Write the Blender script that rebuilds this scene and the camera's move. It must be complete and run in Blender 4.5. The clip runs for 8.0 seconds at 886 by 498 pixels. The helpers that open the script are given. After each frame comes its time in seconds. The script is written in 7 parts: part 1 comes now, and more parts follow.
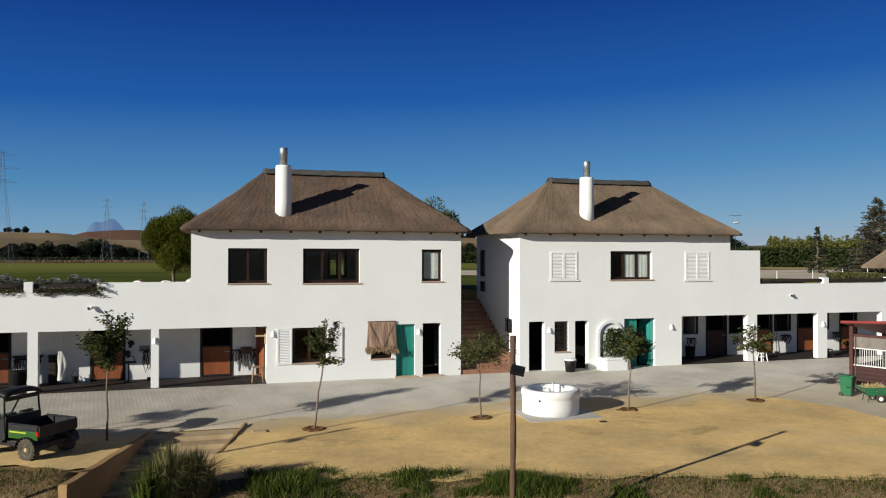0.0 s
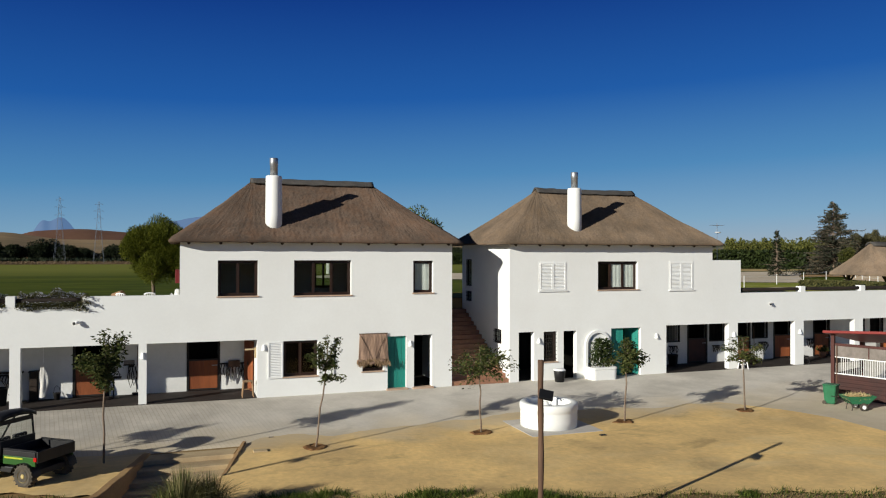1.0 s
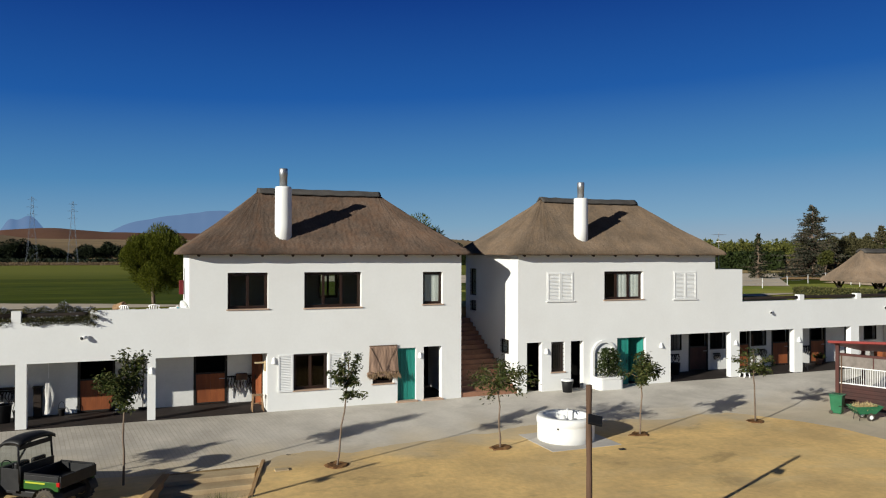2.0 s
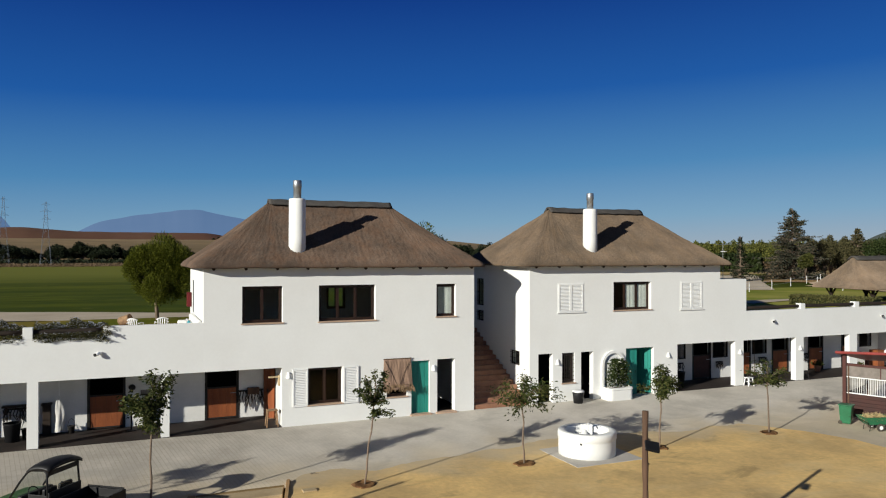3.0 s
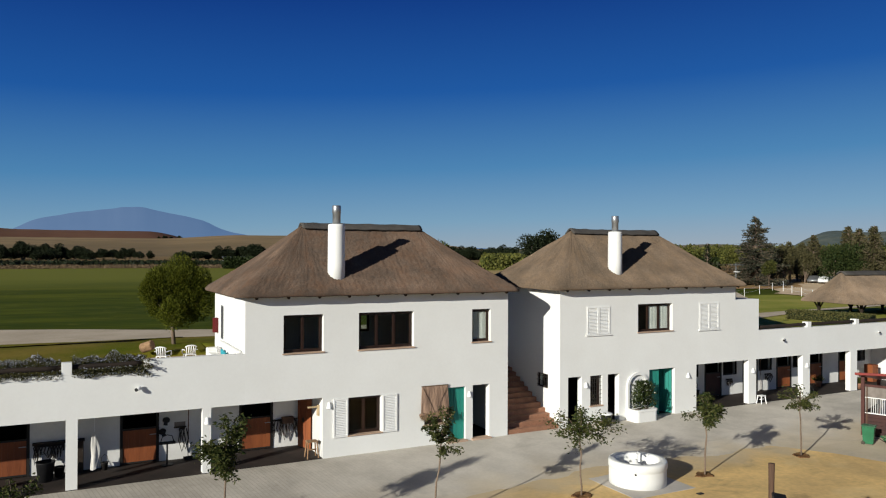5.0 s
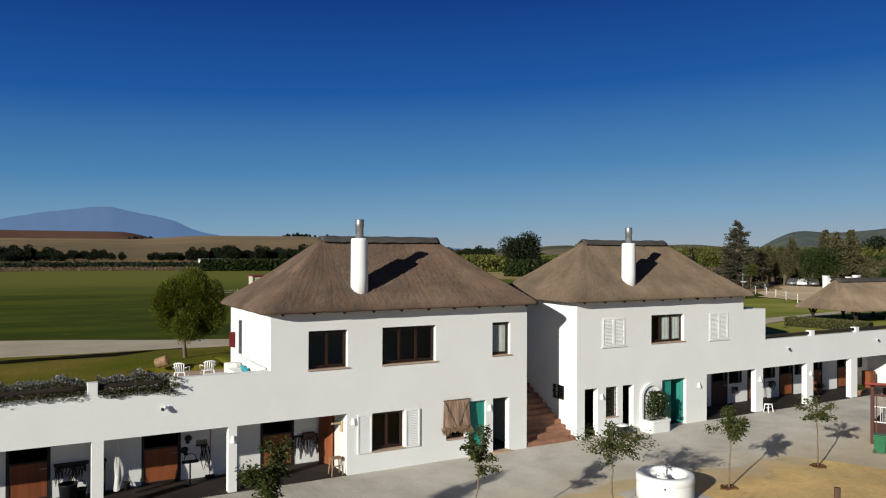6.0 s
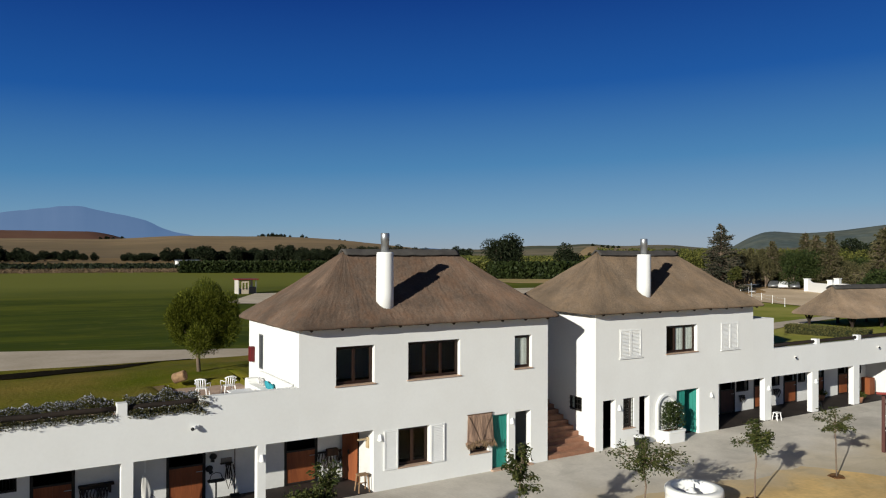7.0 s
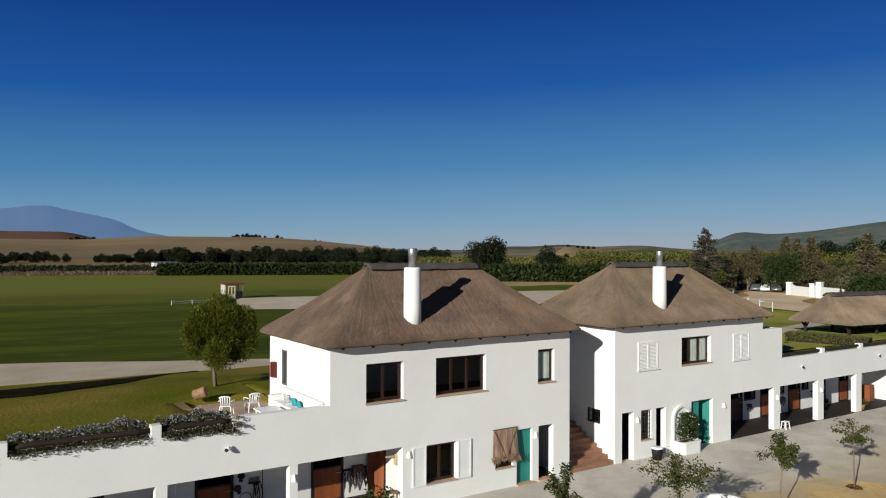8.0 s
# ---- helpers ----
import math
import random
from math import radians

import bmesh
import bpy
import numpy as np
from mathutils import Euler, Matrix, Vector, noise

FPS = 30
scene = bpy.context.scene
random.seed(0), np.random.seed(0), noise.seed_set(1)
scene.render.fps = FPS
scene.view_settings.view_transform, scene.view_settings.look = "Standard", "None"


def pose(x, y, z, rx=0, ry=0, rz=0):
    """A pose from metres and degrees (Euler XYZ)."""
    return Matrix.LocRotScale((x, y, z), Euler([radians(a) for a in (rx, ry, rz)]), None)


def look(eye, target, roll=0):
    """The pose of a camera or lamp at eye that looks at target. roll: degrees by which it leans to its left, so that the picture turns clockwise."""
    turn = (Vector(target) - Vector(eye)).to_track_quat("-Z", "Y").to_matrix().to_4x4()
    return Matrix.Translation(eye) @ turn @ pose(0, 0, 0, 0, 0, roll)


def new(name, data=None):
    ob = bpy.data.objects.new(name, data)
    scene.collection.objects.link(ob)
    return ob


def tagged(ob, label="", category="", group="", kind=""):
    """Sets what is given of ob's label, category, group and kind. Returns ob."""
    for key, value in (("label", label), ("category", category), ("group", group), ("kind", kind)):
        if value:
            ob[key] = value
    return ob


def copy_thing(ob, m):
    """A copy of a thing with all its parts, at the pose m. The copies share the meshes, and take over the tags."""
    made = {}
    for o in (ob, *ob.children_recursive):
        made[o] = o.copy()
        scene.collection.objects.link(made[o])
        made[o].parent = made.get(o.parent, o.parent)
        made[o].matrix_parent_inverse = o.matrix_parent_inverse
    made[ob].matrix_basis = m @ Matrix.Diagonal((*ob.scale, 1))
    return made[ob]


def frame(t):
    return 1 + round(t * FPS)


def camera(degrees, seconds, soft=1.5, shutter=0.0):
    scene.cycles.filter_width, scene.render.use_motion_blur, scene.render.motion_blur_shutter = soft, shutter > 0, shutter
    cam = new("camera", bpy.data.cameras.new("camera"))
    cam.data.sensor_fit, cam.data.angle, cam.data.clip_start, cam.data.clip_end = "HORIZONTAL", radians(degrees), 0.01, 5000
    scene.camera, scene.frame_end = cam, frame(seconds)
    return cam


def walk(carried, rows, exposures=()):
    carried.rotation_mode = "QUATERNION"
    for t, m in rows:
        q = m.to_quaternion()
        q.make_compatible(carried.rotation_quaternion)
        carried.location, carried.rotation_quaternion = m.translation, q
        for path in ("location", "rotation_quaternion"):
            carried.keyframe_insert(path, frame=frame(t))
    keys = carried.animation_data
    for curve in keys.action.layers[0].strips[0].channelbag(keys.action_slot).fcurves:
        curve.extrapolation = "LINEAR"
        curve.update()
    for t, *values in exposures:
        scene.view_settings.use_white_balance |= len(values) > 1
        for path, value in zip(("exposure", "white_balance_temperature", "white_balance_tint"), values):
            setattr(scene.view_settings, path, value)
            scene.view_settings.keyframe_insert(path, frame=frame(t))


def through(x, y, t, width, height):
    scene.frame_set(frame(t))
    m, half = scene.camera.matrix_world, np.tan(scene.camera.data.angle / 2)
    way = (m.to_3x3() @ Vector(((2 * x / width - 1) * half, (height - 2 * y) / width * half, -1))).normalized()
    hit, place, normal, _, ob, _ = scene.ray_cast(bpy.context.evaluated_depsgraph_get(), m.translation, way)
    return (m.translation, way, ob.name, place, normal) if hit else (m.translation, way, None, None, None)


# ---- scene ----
cam = camera(61.6, 8.0, soft=1.15)
PATH = [
    (0, (-9.505, -29.984, 4.966), (-8.947, -28.063, 4.983), 0.1),
    (0.5, (-10.153, -29.731, 5.216), (-9.532, -27.831, 5.232), 0.1),
    (1, (-10.781, -29.466, 5.452), (-10.117, -27.58, 5.468), 0.1),
    (1.5, (-11.411, -29.163, 5.698), (-10.715, -27.288, 5.713), 0.1),
    (3, (-13.496, -28.074, 6.463), (-12.706, -26.237, 6.475), 0.1),
    (3.5, (-14.253, -27.671, 6.734), (-13.431, -25.848, 6.746), 0.1),
    (4, (-15.023, -27.21, 6.992), (-14.17, -25.401, 7.003), 0.1),
    (4.5, (-15.797, -26.771, 7.255), (-14.914, -24.977, 7.265), 0.2),
    (6, (-18.195, -25.315, 8.036), (-17.218, -23.57, 8.046), 0.2),
    (6.5, (-18.996, -24.763, 8.298), (-17.989, -23.035, 8.309), 0.2),
    (7, (-19.762, -24.194, 8.552), (-18.726, -22.483, 8.562), 0.2),
    (7.5, (-20.56, -23.64, 8.823), (-19.494, -21.947, 8.834), 0.2),
    (8, (-21.343, -23.036, 9.096), (-20.25, -21.361, 9.107), 0.2),
]
walk(cam, [(t, look(eye, target, roll)) for t, eye, target, roll in PATH], [(0, 0.46), (4, 0.38), (8, 0.33)])

# ---- world, sun, exposure ----
SUN_AZ, SUN_EL = radians(245.0), radians(17.3)
world = bpy.data.worlds.new("sky")
scene.world = world
world.use_nodes = True
wn, wl = world.node_tree.nodes, world.node_tree.links
wn.clear()
sky = wn.new("ShaderNodeTexSky")
sky.sky_type = "NISHITA"
sky.sun_disc = False
sky.sun_elevation, sky.sun_rotation = SUN_EL, SUN_AZ
sky.altitude, sky.air_density, sky.dust_density, sky.ozone_density = 0, 0.7, 0.0, 5.0
bg = wn.new("ShaderNodeBackground")
bg.inputs["Strength"].default_value = 0.071
wo = wn.new("ShaderNodeOutputWorld")
down = wn.new("ShaderNodeVectorMath")
down.operation = "SCALE"
down.inputs["Scale"].default_value = 0.1
deep = wn.new("ShaderNodeGamma")
deep.inputs["Gamma"].default_value = 1.6
back = wn.new("ShaderNodeVectorMath")
back.operation = "SCALE"
back.inputs["Scale"].default_value = 10.0
wl.new(sky.outputs[0], down.inputs[0])
wl.new(down.outputs[0], deep.inputs["Color"])
wl.new(deep.outputs[0], back.inputs[0])
# haze: the sky pales evenly towards the horizon and deepens overhead
wc = wn.new("ShaderNodeTexCoord")
wz = wn.new("ShaderNodeVectorMath")
wr = wn.new("ShaderNodeValToRGB")
# the sky is deepest about a right angle from the sun, so its shades lean a little
wz.operation = "DOT_PRODUCT"
wz.inputs[1].default_value = (-0.034, 0.016, 1.0)
wl.new(wc.outputs["Generated"], wz.inputs[0])
wl.new(wz.outputs["Value"], wr.inputs[0])
el = wr.color_ramp.elements
el[0].position, el[0].color = 0.0, (0.225, 0.27, 0.325, 1)
el[1].position, el[1].color = 1.0, (0.004, 0.011, 0.036, 1)
for p_, c_ in ((0.04, (0.142, 0.250, 0.350, 1)), (0.11, (0.054, 0.168, 0.318, 1)), (0.21, (0.010, 0.072, 0.258, 1)), (0.34, (0.0035, 0.028, 0.162, 1)), (0.5, (0.006, 0.014, 0.048, 1))):
    e_ = el.new(p_)
    e_.color = c_
hz = wn.new("ShaderNodeVectorMath")
hz.operation = "SCALE"
hz.inputs["Scale"].default_value = 1 / 0.066
wl.new(wr.outputs[0], hz.inputs[0])
wm = wn.new("ShaderNodeMix")
wm.data_type = "RGBA"
wm.inputs["Factor"].default_value = 0.93
wl.new(back.outputs[0], wm.inputs[6])
wl.new(hz.outputs[0], wm.inputs[7])
wl.new(wm.outputs[2], bg.inputs[0])
wl.new(bg.outputs[0], wo.inputs[0])
sun = new("sun", bpy.data.lights.new("sun", "SUN"))
sun.data.energy, sun.data.angle, sun.data.color = 4.55, radians(0.5), (0.985, 0.962, 0.865)
sun.matrix_world = look((-60, -30, 30), (-60 - math.sin(SUN_AZ) * math.cos(SUN_EL), -30 - math.cos(SUN_AZ) * math.cos(SUN_EL), 30 - math.sin(SUN_EL)))

# ---- materials ----


def mat(name, c1, c2=None, rough=0.8, big=0.6, fine=25.0, bump=0.15, metal=0.0, dist=0.01, vary=0.12, spec=0.3, stretch=(1, 1, 1), uv=False):
    """Principled surface: two colours mixed by a broad noise, a fine grain in tone, relief, and a slight shift from object to object."""
    m = bpy.data.materials.new(name)
    m.use_nodes = True
    n, l = m.node_tree.nodes, m.node_tree.links
    b = n["Principled BSDF"]
    co = n.new("ShaderNodeTexCoord")
    mp = n.new("ShaderNodeMapping")
    mp.inputs["Scale"].default_value = stretch
    l.new(co.outputs["UV" if uv else "Object"], mp.inputs[0])
    t1 = n.new("ShaderNodeTexNoise")
    t1.inputs["Scale"].default_value, t1.inputs["Detail"].default_value, t1.inputs["Roughness"].default_value = big, 5, 0.62
    t2 = n.new("ShaderNodeTexNoise")
    t2.inputs["Scale"].default_value, t2.inputs["Detail"].default_value = fine, 4
    l.new(mp.outputs[0], t1.inputs["Vector"])
    l.new(mp.outputs[0], t2.inputs["Vector"])
    r = n.new("ShaderNodeValToRGB")
    r.color_ramp.elements[0].position, r.color_ramp.elements[1].position = 0.36, 0.64
    r.color_ramp.elements[0].color, r.color_ramp.elements[1].color = (*c1, 1), (*(c2 or c1), 1)
    l.new(t1.outputs["Fac"], r.inputs[0])
    info = n.new("ShaderNodeObjectInfo")
    a = n.new("ShaderNodeMath")
    a.operation = "ADD"
    l.new(t2.outputs["Fac"], a.inputs[0])
    k = n.new("ShaderNodeMath")
    k.operation = "MULTIPLY"
    k.inputs[1].default_value = 0.5
    l.new(info.outputs["Random"], k.inputs[0])
    l.new(k.outputs[0], a.inputs[1])
    mr = n.new("ShaderNodeMapRange")
    mr.inputs["From Min"].default_value, mr.inputs["From Max"].default_value = 0.3, 1.2
    mr.inputs["To Min"].default_value, mr.inputs["To Max"].default_value = 1 - vary, 1 + vary
    l.new(a.outputs[0], mr.inputs["Value"])
    mx = n.new("ShaderNodeVectorMath")
    mx.operation = "SCALE"
    l.new(r.outputs[0], mx.inputs[0])
    l.new(mr.outputs[0], mx.inputs["Scale"])
    l.new(mx.outputs[0], b.inputs["Base Color"])
    b.inputs["Roughness"].default_value, b.inputs["Metallic"].default_value = rough, metal
    b.inputs["Specular IOR Level"].default_value = spec
    if bump:
        bp = n.new("ShaderNodeBump")
        bp.inputs["Strength"].default_value, bp.inputs["Distance"].default_value = bump, dist
        l.new(t2.outputs["Fac"], bp.inputs["Height"])
        l.new(bp.outputs[0], b.inputs["Normal"])
    return m


def leaf_mat(name, c1, c2, through=0.3, rough=0.55):
    """Foliage: each leaf its own green, with light passing through it."""
    m = bpy.data.materials.new(name)
    m.use_nodes = True
    n, l = m.node_tree.nodes, m.node_tree.links
    b = n["Principled BSDF"]
    g = n.new("ShaderNodeNewGeometry")
    r = n.new("ShaderNodeValToRGB")
    r.color_ramp.elements[0].color, r.color_ramp.elements[1].color = (*c1, 1), (*c2, 1)
    l.new(g.outputs["Random Per Island"], r.inputs[0])
    l.new(r.outputs[0], b.inputs["Base Color"])
    b.inputs["Roughness"].default_value = rough
    b.inputs["Specular IOR Level"].default_value = 0.1
    tr = n.new("ShaderNodeBsdfTranslucent")
    l.new(r.outputs[0], tr.inputs[0])
    mx = n.new("ShaderNodeMixShader")
    mx.inputs[0].default_value = through
    out = n["Material Output"]
    l.new(b.outputs[0], mx.inputs[1])
    l.new(tr.outputs[0], mx.inputs[2])
    l.new(mx.outputs[0], out.inputs[0])
    return m


def glass_mat():
    m = bpy.data.materials.new("window_glass")
    m.use_nodes = True
    n, l = m.node_tree.nodes, m.node_tree.links
    n.remove(n["Principled BSDF"])
    lw = n.new("ShaderNodeLayerWeight")
    pw = n.new("ShaderNodeMath")
    pw.operation = "POWER"
    pw.inputs[1].default_value = 5.0
    l.new(lw.outputs["Facing"], pw.inputs[0])
    fr = n.new("ShaderNodeMath")
    fr.operation = "MULTIPLY_ADD"
    fr.inputs[1].default_value, fr.inputs[2].default_value = 0.9, 0.016
    l.new(pw.outputs[0], fr.inputs[0])
    gl = n.new("ShaderNodeBsdfGlossy")
    gl.inputs["Roughness"].default_value = 0.02
    tr = n.new("ShaderNodeBsdfTransparent")
    tr.inputs[0].default_value = (0.86, 0.9, 0.88, 1)
    mx = n.new("ShaderNodeMixShader")
    l.new(fr.outputs[0], mx.inputs[0])
    l.new(tr.outputs[0], mx.inputs[1])
    l.new(gl.outputs[0], mx.inputs[2])
    l.new(mx.outputs[0], n["Material Output"].inputs[0])
    return m


WHITE = mat("whitewash", (0.75, 0.752, 0.728), (0.715, 0.712, 0.685), 0.85, 0.35, 9, 0.14, dist=0.012, vary=0.025, spec=0.2)
WHITE_IN = mat("stall_plaster", (0.70, 0.69, 0.665), (0.6, 0.59, 0.56), 0.88, 0.7, 12, 0.3, dist=0.01, vary=0.05, spec=0.15)
# near-black: the darkness of unlit rooms is put into the colour
DARK_IN = mat("unlit_room_shade", (0.012, 0.010, 0.009), (0.009, 0.008, 0.007), 0.9, 0.8, 9, 0.1, vary=0.1, spec=0.1)
WPAINT = mat("white_gloss_paint", (0.8, 0.8, 0.78), (0.74, 0.74, 0.72), 0.45, 1.5, 30, 0.08, vary=0.03)
WPLAST = mat("white_plastic", (0.8, 0.8, 0.79), (0.76, 0.76, 0.75), 0.35, 2, 30, 0.03, vary=0.02)
WOOD = mat("brown_window_timber", (0.034, 0.016, 0.010), (0.02, 0.010, 0.007), 0.5, 2, 40, 0.2, vary=0.2, stretch=(1, 1, 0.15))
OAKWOOD = mat("orange_brown_boards", (0.25, 0.075, 0.025), (0.17, 0.048, 0.017), 0.6, 2.5, 30, 0.25, vary=0.15, stretch=(1, 1, 0.12))
TERRA = mat("terracotta", (0.33, 0.165, 0.098), (0.24, 0.12, 0.074), 0.8, 2.2, 20, 0.2, vary=0.2)
SILL = mat("clay_sill", (0.50, 0.35, 0.25), (0.42, 0.29, 0.21), 0.8, 2, 25, 0.2, vary=0.12)
TEAL = mat("teal_door_paint", (0.022, 0.235, 0.185), (0.018, 0.2, 0.16), 0.5, 2.5, 30, 0.15, vary=0.12, stretch=(1, 1, 0.2))
BLACK = mat("black_plastic", (0.008, 0.008, 0.009), (0.014, 0.014, 0.015), 0.5, 3, 30, 0.1, vary=0.15)
IRON = mat("dark_iron", (0.014, 0.013, 0.012), (0.024, 0.02, 0.017), 0.6, 4, 40, 0.2, metal=0.1, vary=0.2)
STEEL = mat("galvanised_steel", (0.42, 0.43, 0.44), (0.33, 0.34, 0.35), 0.45, 3, 25, 0.1, metal=0.8, vary=0.1)
TIMBER = mat("weathered_pole_timber", (0.125, 0.07, 0.042), (0.05, 0.03, 0.02), 0.85, 2.0, 30, 0.5, vary=0.25, stretch=(1, 1, 0.1), dist=0.02)
RAFTER = mat("dark_rafter_timber", (0.032, 0.021, 0.015), (0.02, 0.014, 0.010), 0.85, 2, 30, 0.3, vary=0.2)
RIDGE = mat("ridge_mortar", (0.085, 0.078, 0.07), (0.055, 0.05, 0.046), 0.9, 1.6, 14, 0.6, vary=0.2, dist=0.04)
TILE = mat("pale_clay_tile", (0.46, 0.33, 0.25), (0.38, 0.27, 0.2), 0.8, 1.4, 15, 0.2, vary=0.12)
GREYPANEL = mat("dusty_clear_sheet", (0.20, 0.17, 0.15), (0.12, 0.105, 0.09), 0.4, 2, 20, 0.05, vary=0.15)
PYLON = mat("pale_lattice_steel", (0.14, 0.16, 0.19), (0.12, 0.14, 0.17), 0.6, 3, 25, 0, metal=0.1, vary=0.05)
OLIVEHILL = mat("olive_wooded_plain", (0.07, 0.085, 0.05), (0.26, 0.21, 0.135), 0.95, 0.014, 0.06, 0.2, vary=0.3, stretch=(0.5, 1, 1), dist=2, spec=0.06)
STUMP = mat("cut_stump_timber", (0.32, 0.2, 0.11), (0.2, 0.12, 0.065), 0.9, 4, 40, 0.4, vary=0.2)
STRAW = mat("straw", (0.40, 0.29, 0.13), (0.30, 0.2, 0.09), 0.9, 8, 60, 0.5, vary=0.25)
REED = mat("woven_reed_blind", (0.29, 0.19, 0.13), (0.19, 0.122, 0.088), 0.9, 4, 60, 0.6, vary=0.3, stretch=(1, 1, 0.3), dist=0.02)
GREENP = mat("green_plastic", (0.025, 0.14, 0.065), (0.02, 0.115, 0.05), 0.4, 3, 30, 0.05, vary=0.08)
REDP = mat("red_oxide_paint", (0.22, 0.03, 0.024), (0.17, 0.024, 0.02), 0.5, 2, 30, 0.1, vary=0.12)
SHEDRED = mat("dull_red_brown_posts", (0.075, 0.022, 0.016), (0.055, 0.017, 0.013), 0.6, 2, 30, 0.15, vary=0.15)
REDBOX = mat("red_enamel", (0.12, 0.010, 0.011), (0.09, 0.009, 0.010), 0.4, 3, 30, 0.03, vary=0.05)
MAROON = mat("brown_red_boards", (0.05, 0.016, 0.012), (0.032, 0.012, 0.010), 0.6, 2, 25, 0.2, vary=0.15)


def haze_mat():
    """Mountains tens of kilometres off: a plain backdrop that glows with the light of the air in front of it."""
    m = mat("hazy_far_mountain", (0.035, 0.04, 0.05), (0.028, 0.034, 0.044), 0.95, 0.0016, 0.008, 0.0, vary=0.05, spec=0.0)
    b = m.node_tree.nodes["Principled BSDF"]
    # the haze goes in as a flat blue emission
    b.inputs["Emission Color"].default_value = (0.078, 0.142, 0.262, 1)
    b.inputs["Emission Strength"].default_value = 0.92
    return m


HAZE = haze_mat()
CLEAR = glass_mat()
CURTAIN = mat("pale_curtain", (0.66, 0.65, 0.63), (0.56, 0.55, 0.53), 0.9, 3, 20, 0.2, vary=0.08)
TOWEL = mat("off_white_towel", (0.6, 0.585, 0.55), (0.5, 0.485, 0.45), 0.95, 5, 60, 0.4, vary=0.08)
CUSHION_T = mat("teal_cushion", (0.03, 0.28, 0.34), (0.025, 0.24, 0.3), 0.9, 4, 60, 0.2, vary=0.08)
CUSHION_P = mat("patterned_cushion", (0.6, 0.58, 0.54), (0.12, 0.13, 0.15), 0.9, 14, 60, 0.2, vary=0.08)
LEATHER = mat("dark_leather", (0.012, 0.009, 0.007), (0.03, 0.02, 0.014), 0.5, 5, 40, 0.2, vary=0.25)
VGREEN = mat("vehicle_green", (0.02, 0.085, 0.012), (0.017, 0.07, 0.012), 0.4, 3, 30, 0.03, vary=0.06)
VCREAM = mat("dusty_cream_rim", (0.46, 0.36, 0.14), (0.36, 0.27, 0.12), 0.6, 4, 30, 0.1, vary=0.1)
VYELLOW = mat("vehicle_yellow", (0.42, 0.44, 0.03), (0.36, 0.4, 0.03), 0.45, 3, 30, 0.05, vary=0.06)
RUBBER = mat("dusty_tyre_rubber", (0.045, 0.04, 0.034), (0.085, 0.07, 0.05), 0.85, 4, 40, 0.3, vary=0.2)
LIGHTRED = mat("red_lens", (0.4, 0.012, 0.01), (0.35, 0.01, 0.01), 0.2, 3, 30, 0, vary=0.03)
WARM_STONE = mat("tan_render", (0.42, 0.27, 0.13), (0.33, 0.2, 0.1), 0.9, 0.9, 14, 0.4, vary=0.15, dist=0.02, spec=0.06)
STEPC = mat("cream_stone", (0.46, 0.36, 0.22), (0.36, 0.27, 0.16), 0.9, 1.2, 18, 0.35, vary=0.12, spec=0.06)
CONC = mat("yard_concrete", (0.47, 0.432, 0.375), (0.61, 0.565, 0.495), 0.88, 0.4, 9, 0.3, vary=0.1, dist=0.012, spec=0.06)
SLAB = mat("well_slab_concrete", (0.45, 0.42, 0.375), (0.52, 0.48, 0.43), 0.9, 0.8, 12, 0.3, vary=0.08)
SAND = mat("yellow_sand", (0.75, 0.515, 0.215), (0.52, 0.36, 0.165), 0.95, 0.4, 6, 0.4, vary=0.2, dist=0.02, spec=0.06)
SOIL = mat("dark_soil", (0.10, 0.048, 0.022), (0.24, 0.13, 0.056), 0.95, 5, 20, 0.8, vary=0.25, dist=0.04, spec=0.06)
EARTH = mat("dry_earth", (0.26, 0.165, 0.08), (0.2, 0.15, 0.07), 0.95, 0.05, 2.5, 0.5, vary=0.2, dist=0.1, spec=0.06)
TURF = mat("mown_turf", (0.032, 0.052, 0.003), (0.094, 0.104, 0.006), 0.9, 0.075, 1.1, 0.5, vary=0.45, dist=0.06, stretch=(0.12, 1, 1), spec=0.06)
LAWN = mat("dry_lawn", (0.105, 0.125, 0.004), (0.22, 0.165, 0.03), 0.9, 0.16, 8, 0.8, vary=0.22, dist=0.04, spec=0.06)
# brighter copy of LAWN, with the sun put into its greens
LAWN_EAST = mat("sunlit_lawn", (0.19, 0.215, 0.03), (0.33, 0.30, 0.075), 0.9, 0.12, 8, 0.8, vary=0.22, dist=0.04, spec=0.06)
TRACK = mat("pale_gravel_track", (0.60, 0.51, 0.39), (0.48, 0.40, 0.295), 0.95, 0.25, 5, 0.4, vary=0.12, dist=0.03, spec=0.06)
# floor colour taken near black to carry the shade of the bays
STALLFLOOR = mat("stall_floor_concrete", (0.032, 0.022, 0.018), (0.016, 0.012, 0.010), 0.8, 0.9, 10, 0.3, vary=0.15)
WHEAT = mat("stubble_field", (0.37, 0.255, 0.135), (0.20, 0.15, 0.085), 0.95, 0.011, 0.12, 0.2, vary=0.22, stretch=(0.35, 1, 1), dist=0.3, spec=0.06)
PLOUGH = mat("ploughed_field", (0.135, 0.068, 0.045), (0.17, 0.095, 0.06), 0.95, 0.006, 0.3, 0.2, vary=0.12, dist=0.3, spec=0.06)
# near-black: the shadow along the lawn edge is put into the colour
BAND_SHADE = mat("lawn_edge_shade", (0.016, 0.014, 0.010), (0.028, 0.023, 0.015), 0.9, 0.7, 9, 0.8, vary=0.3, dist=0.05, spec=0.0)
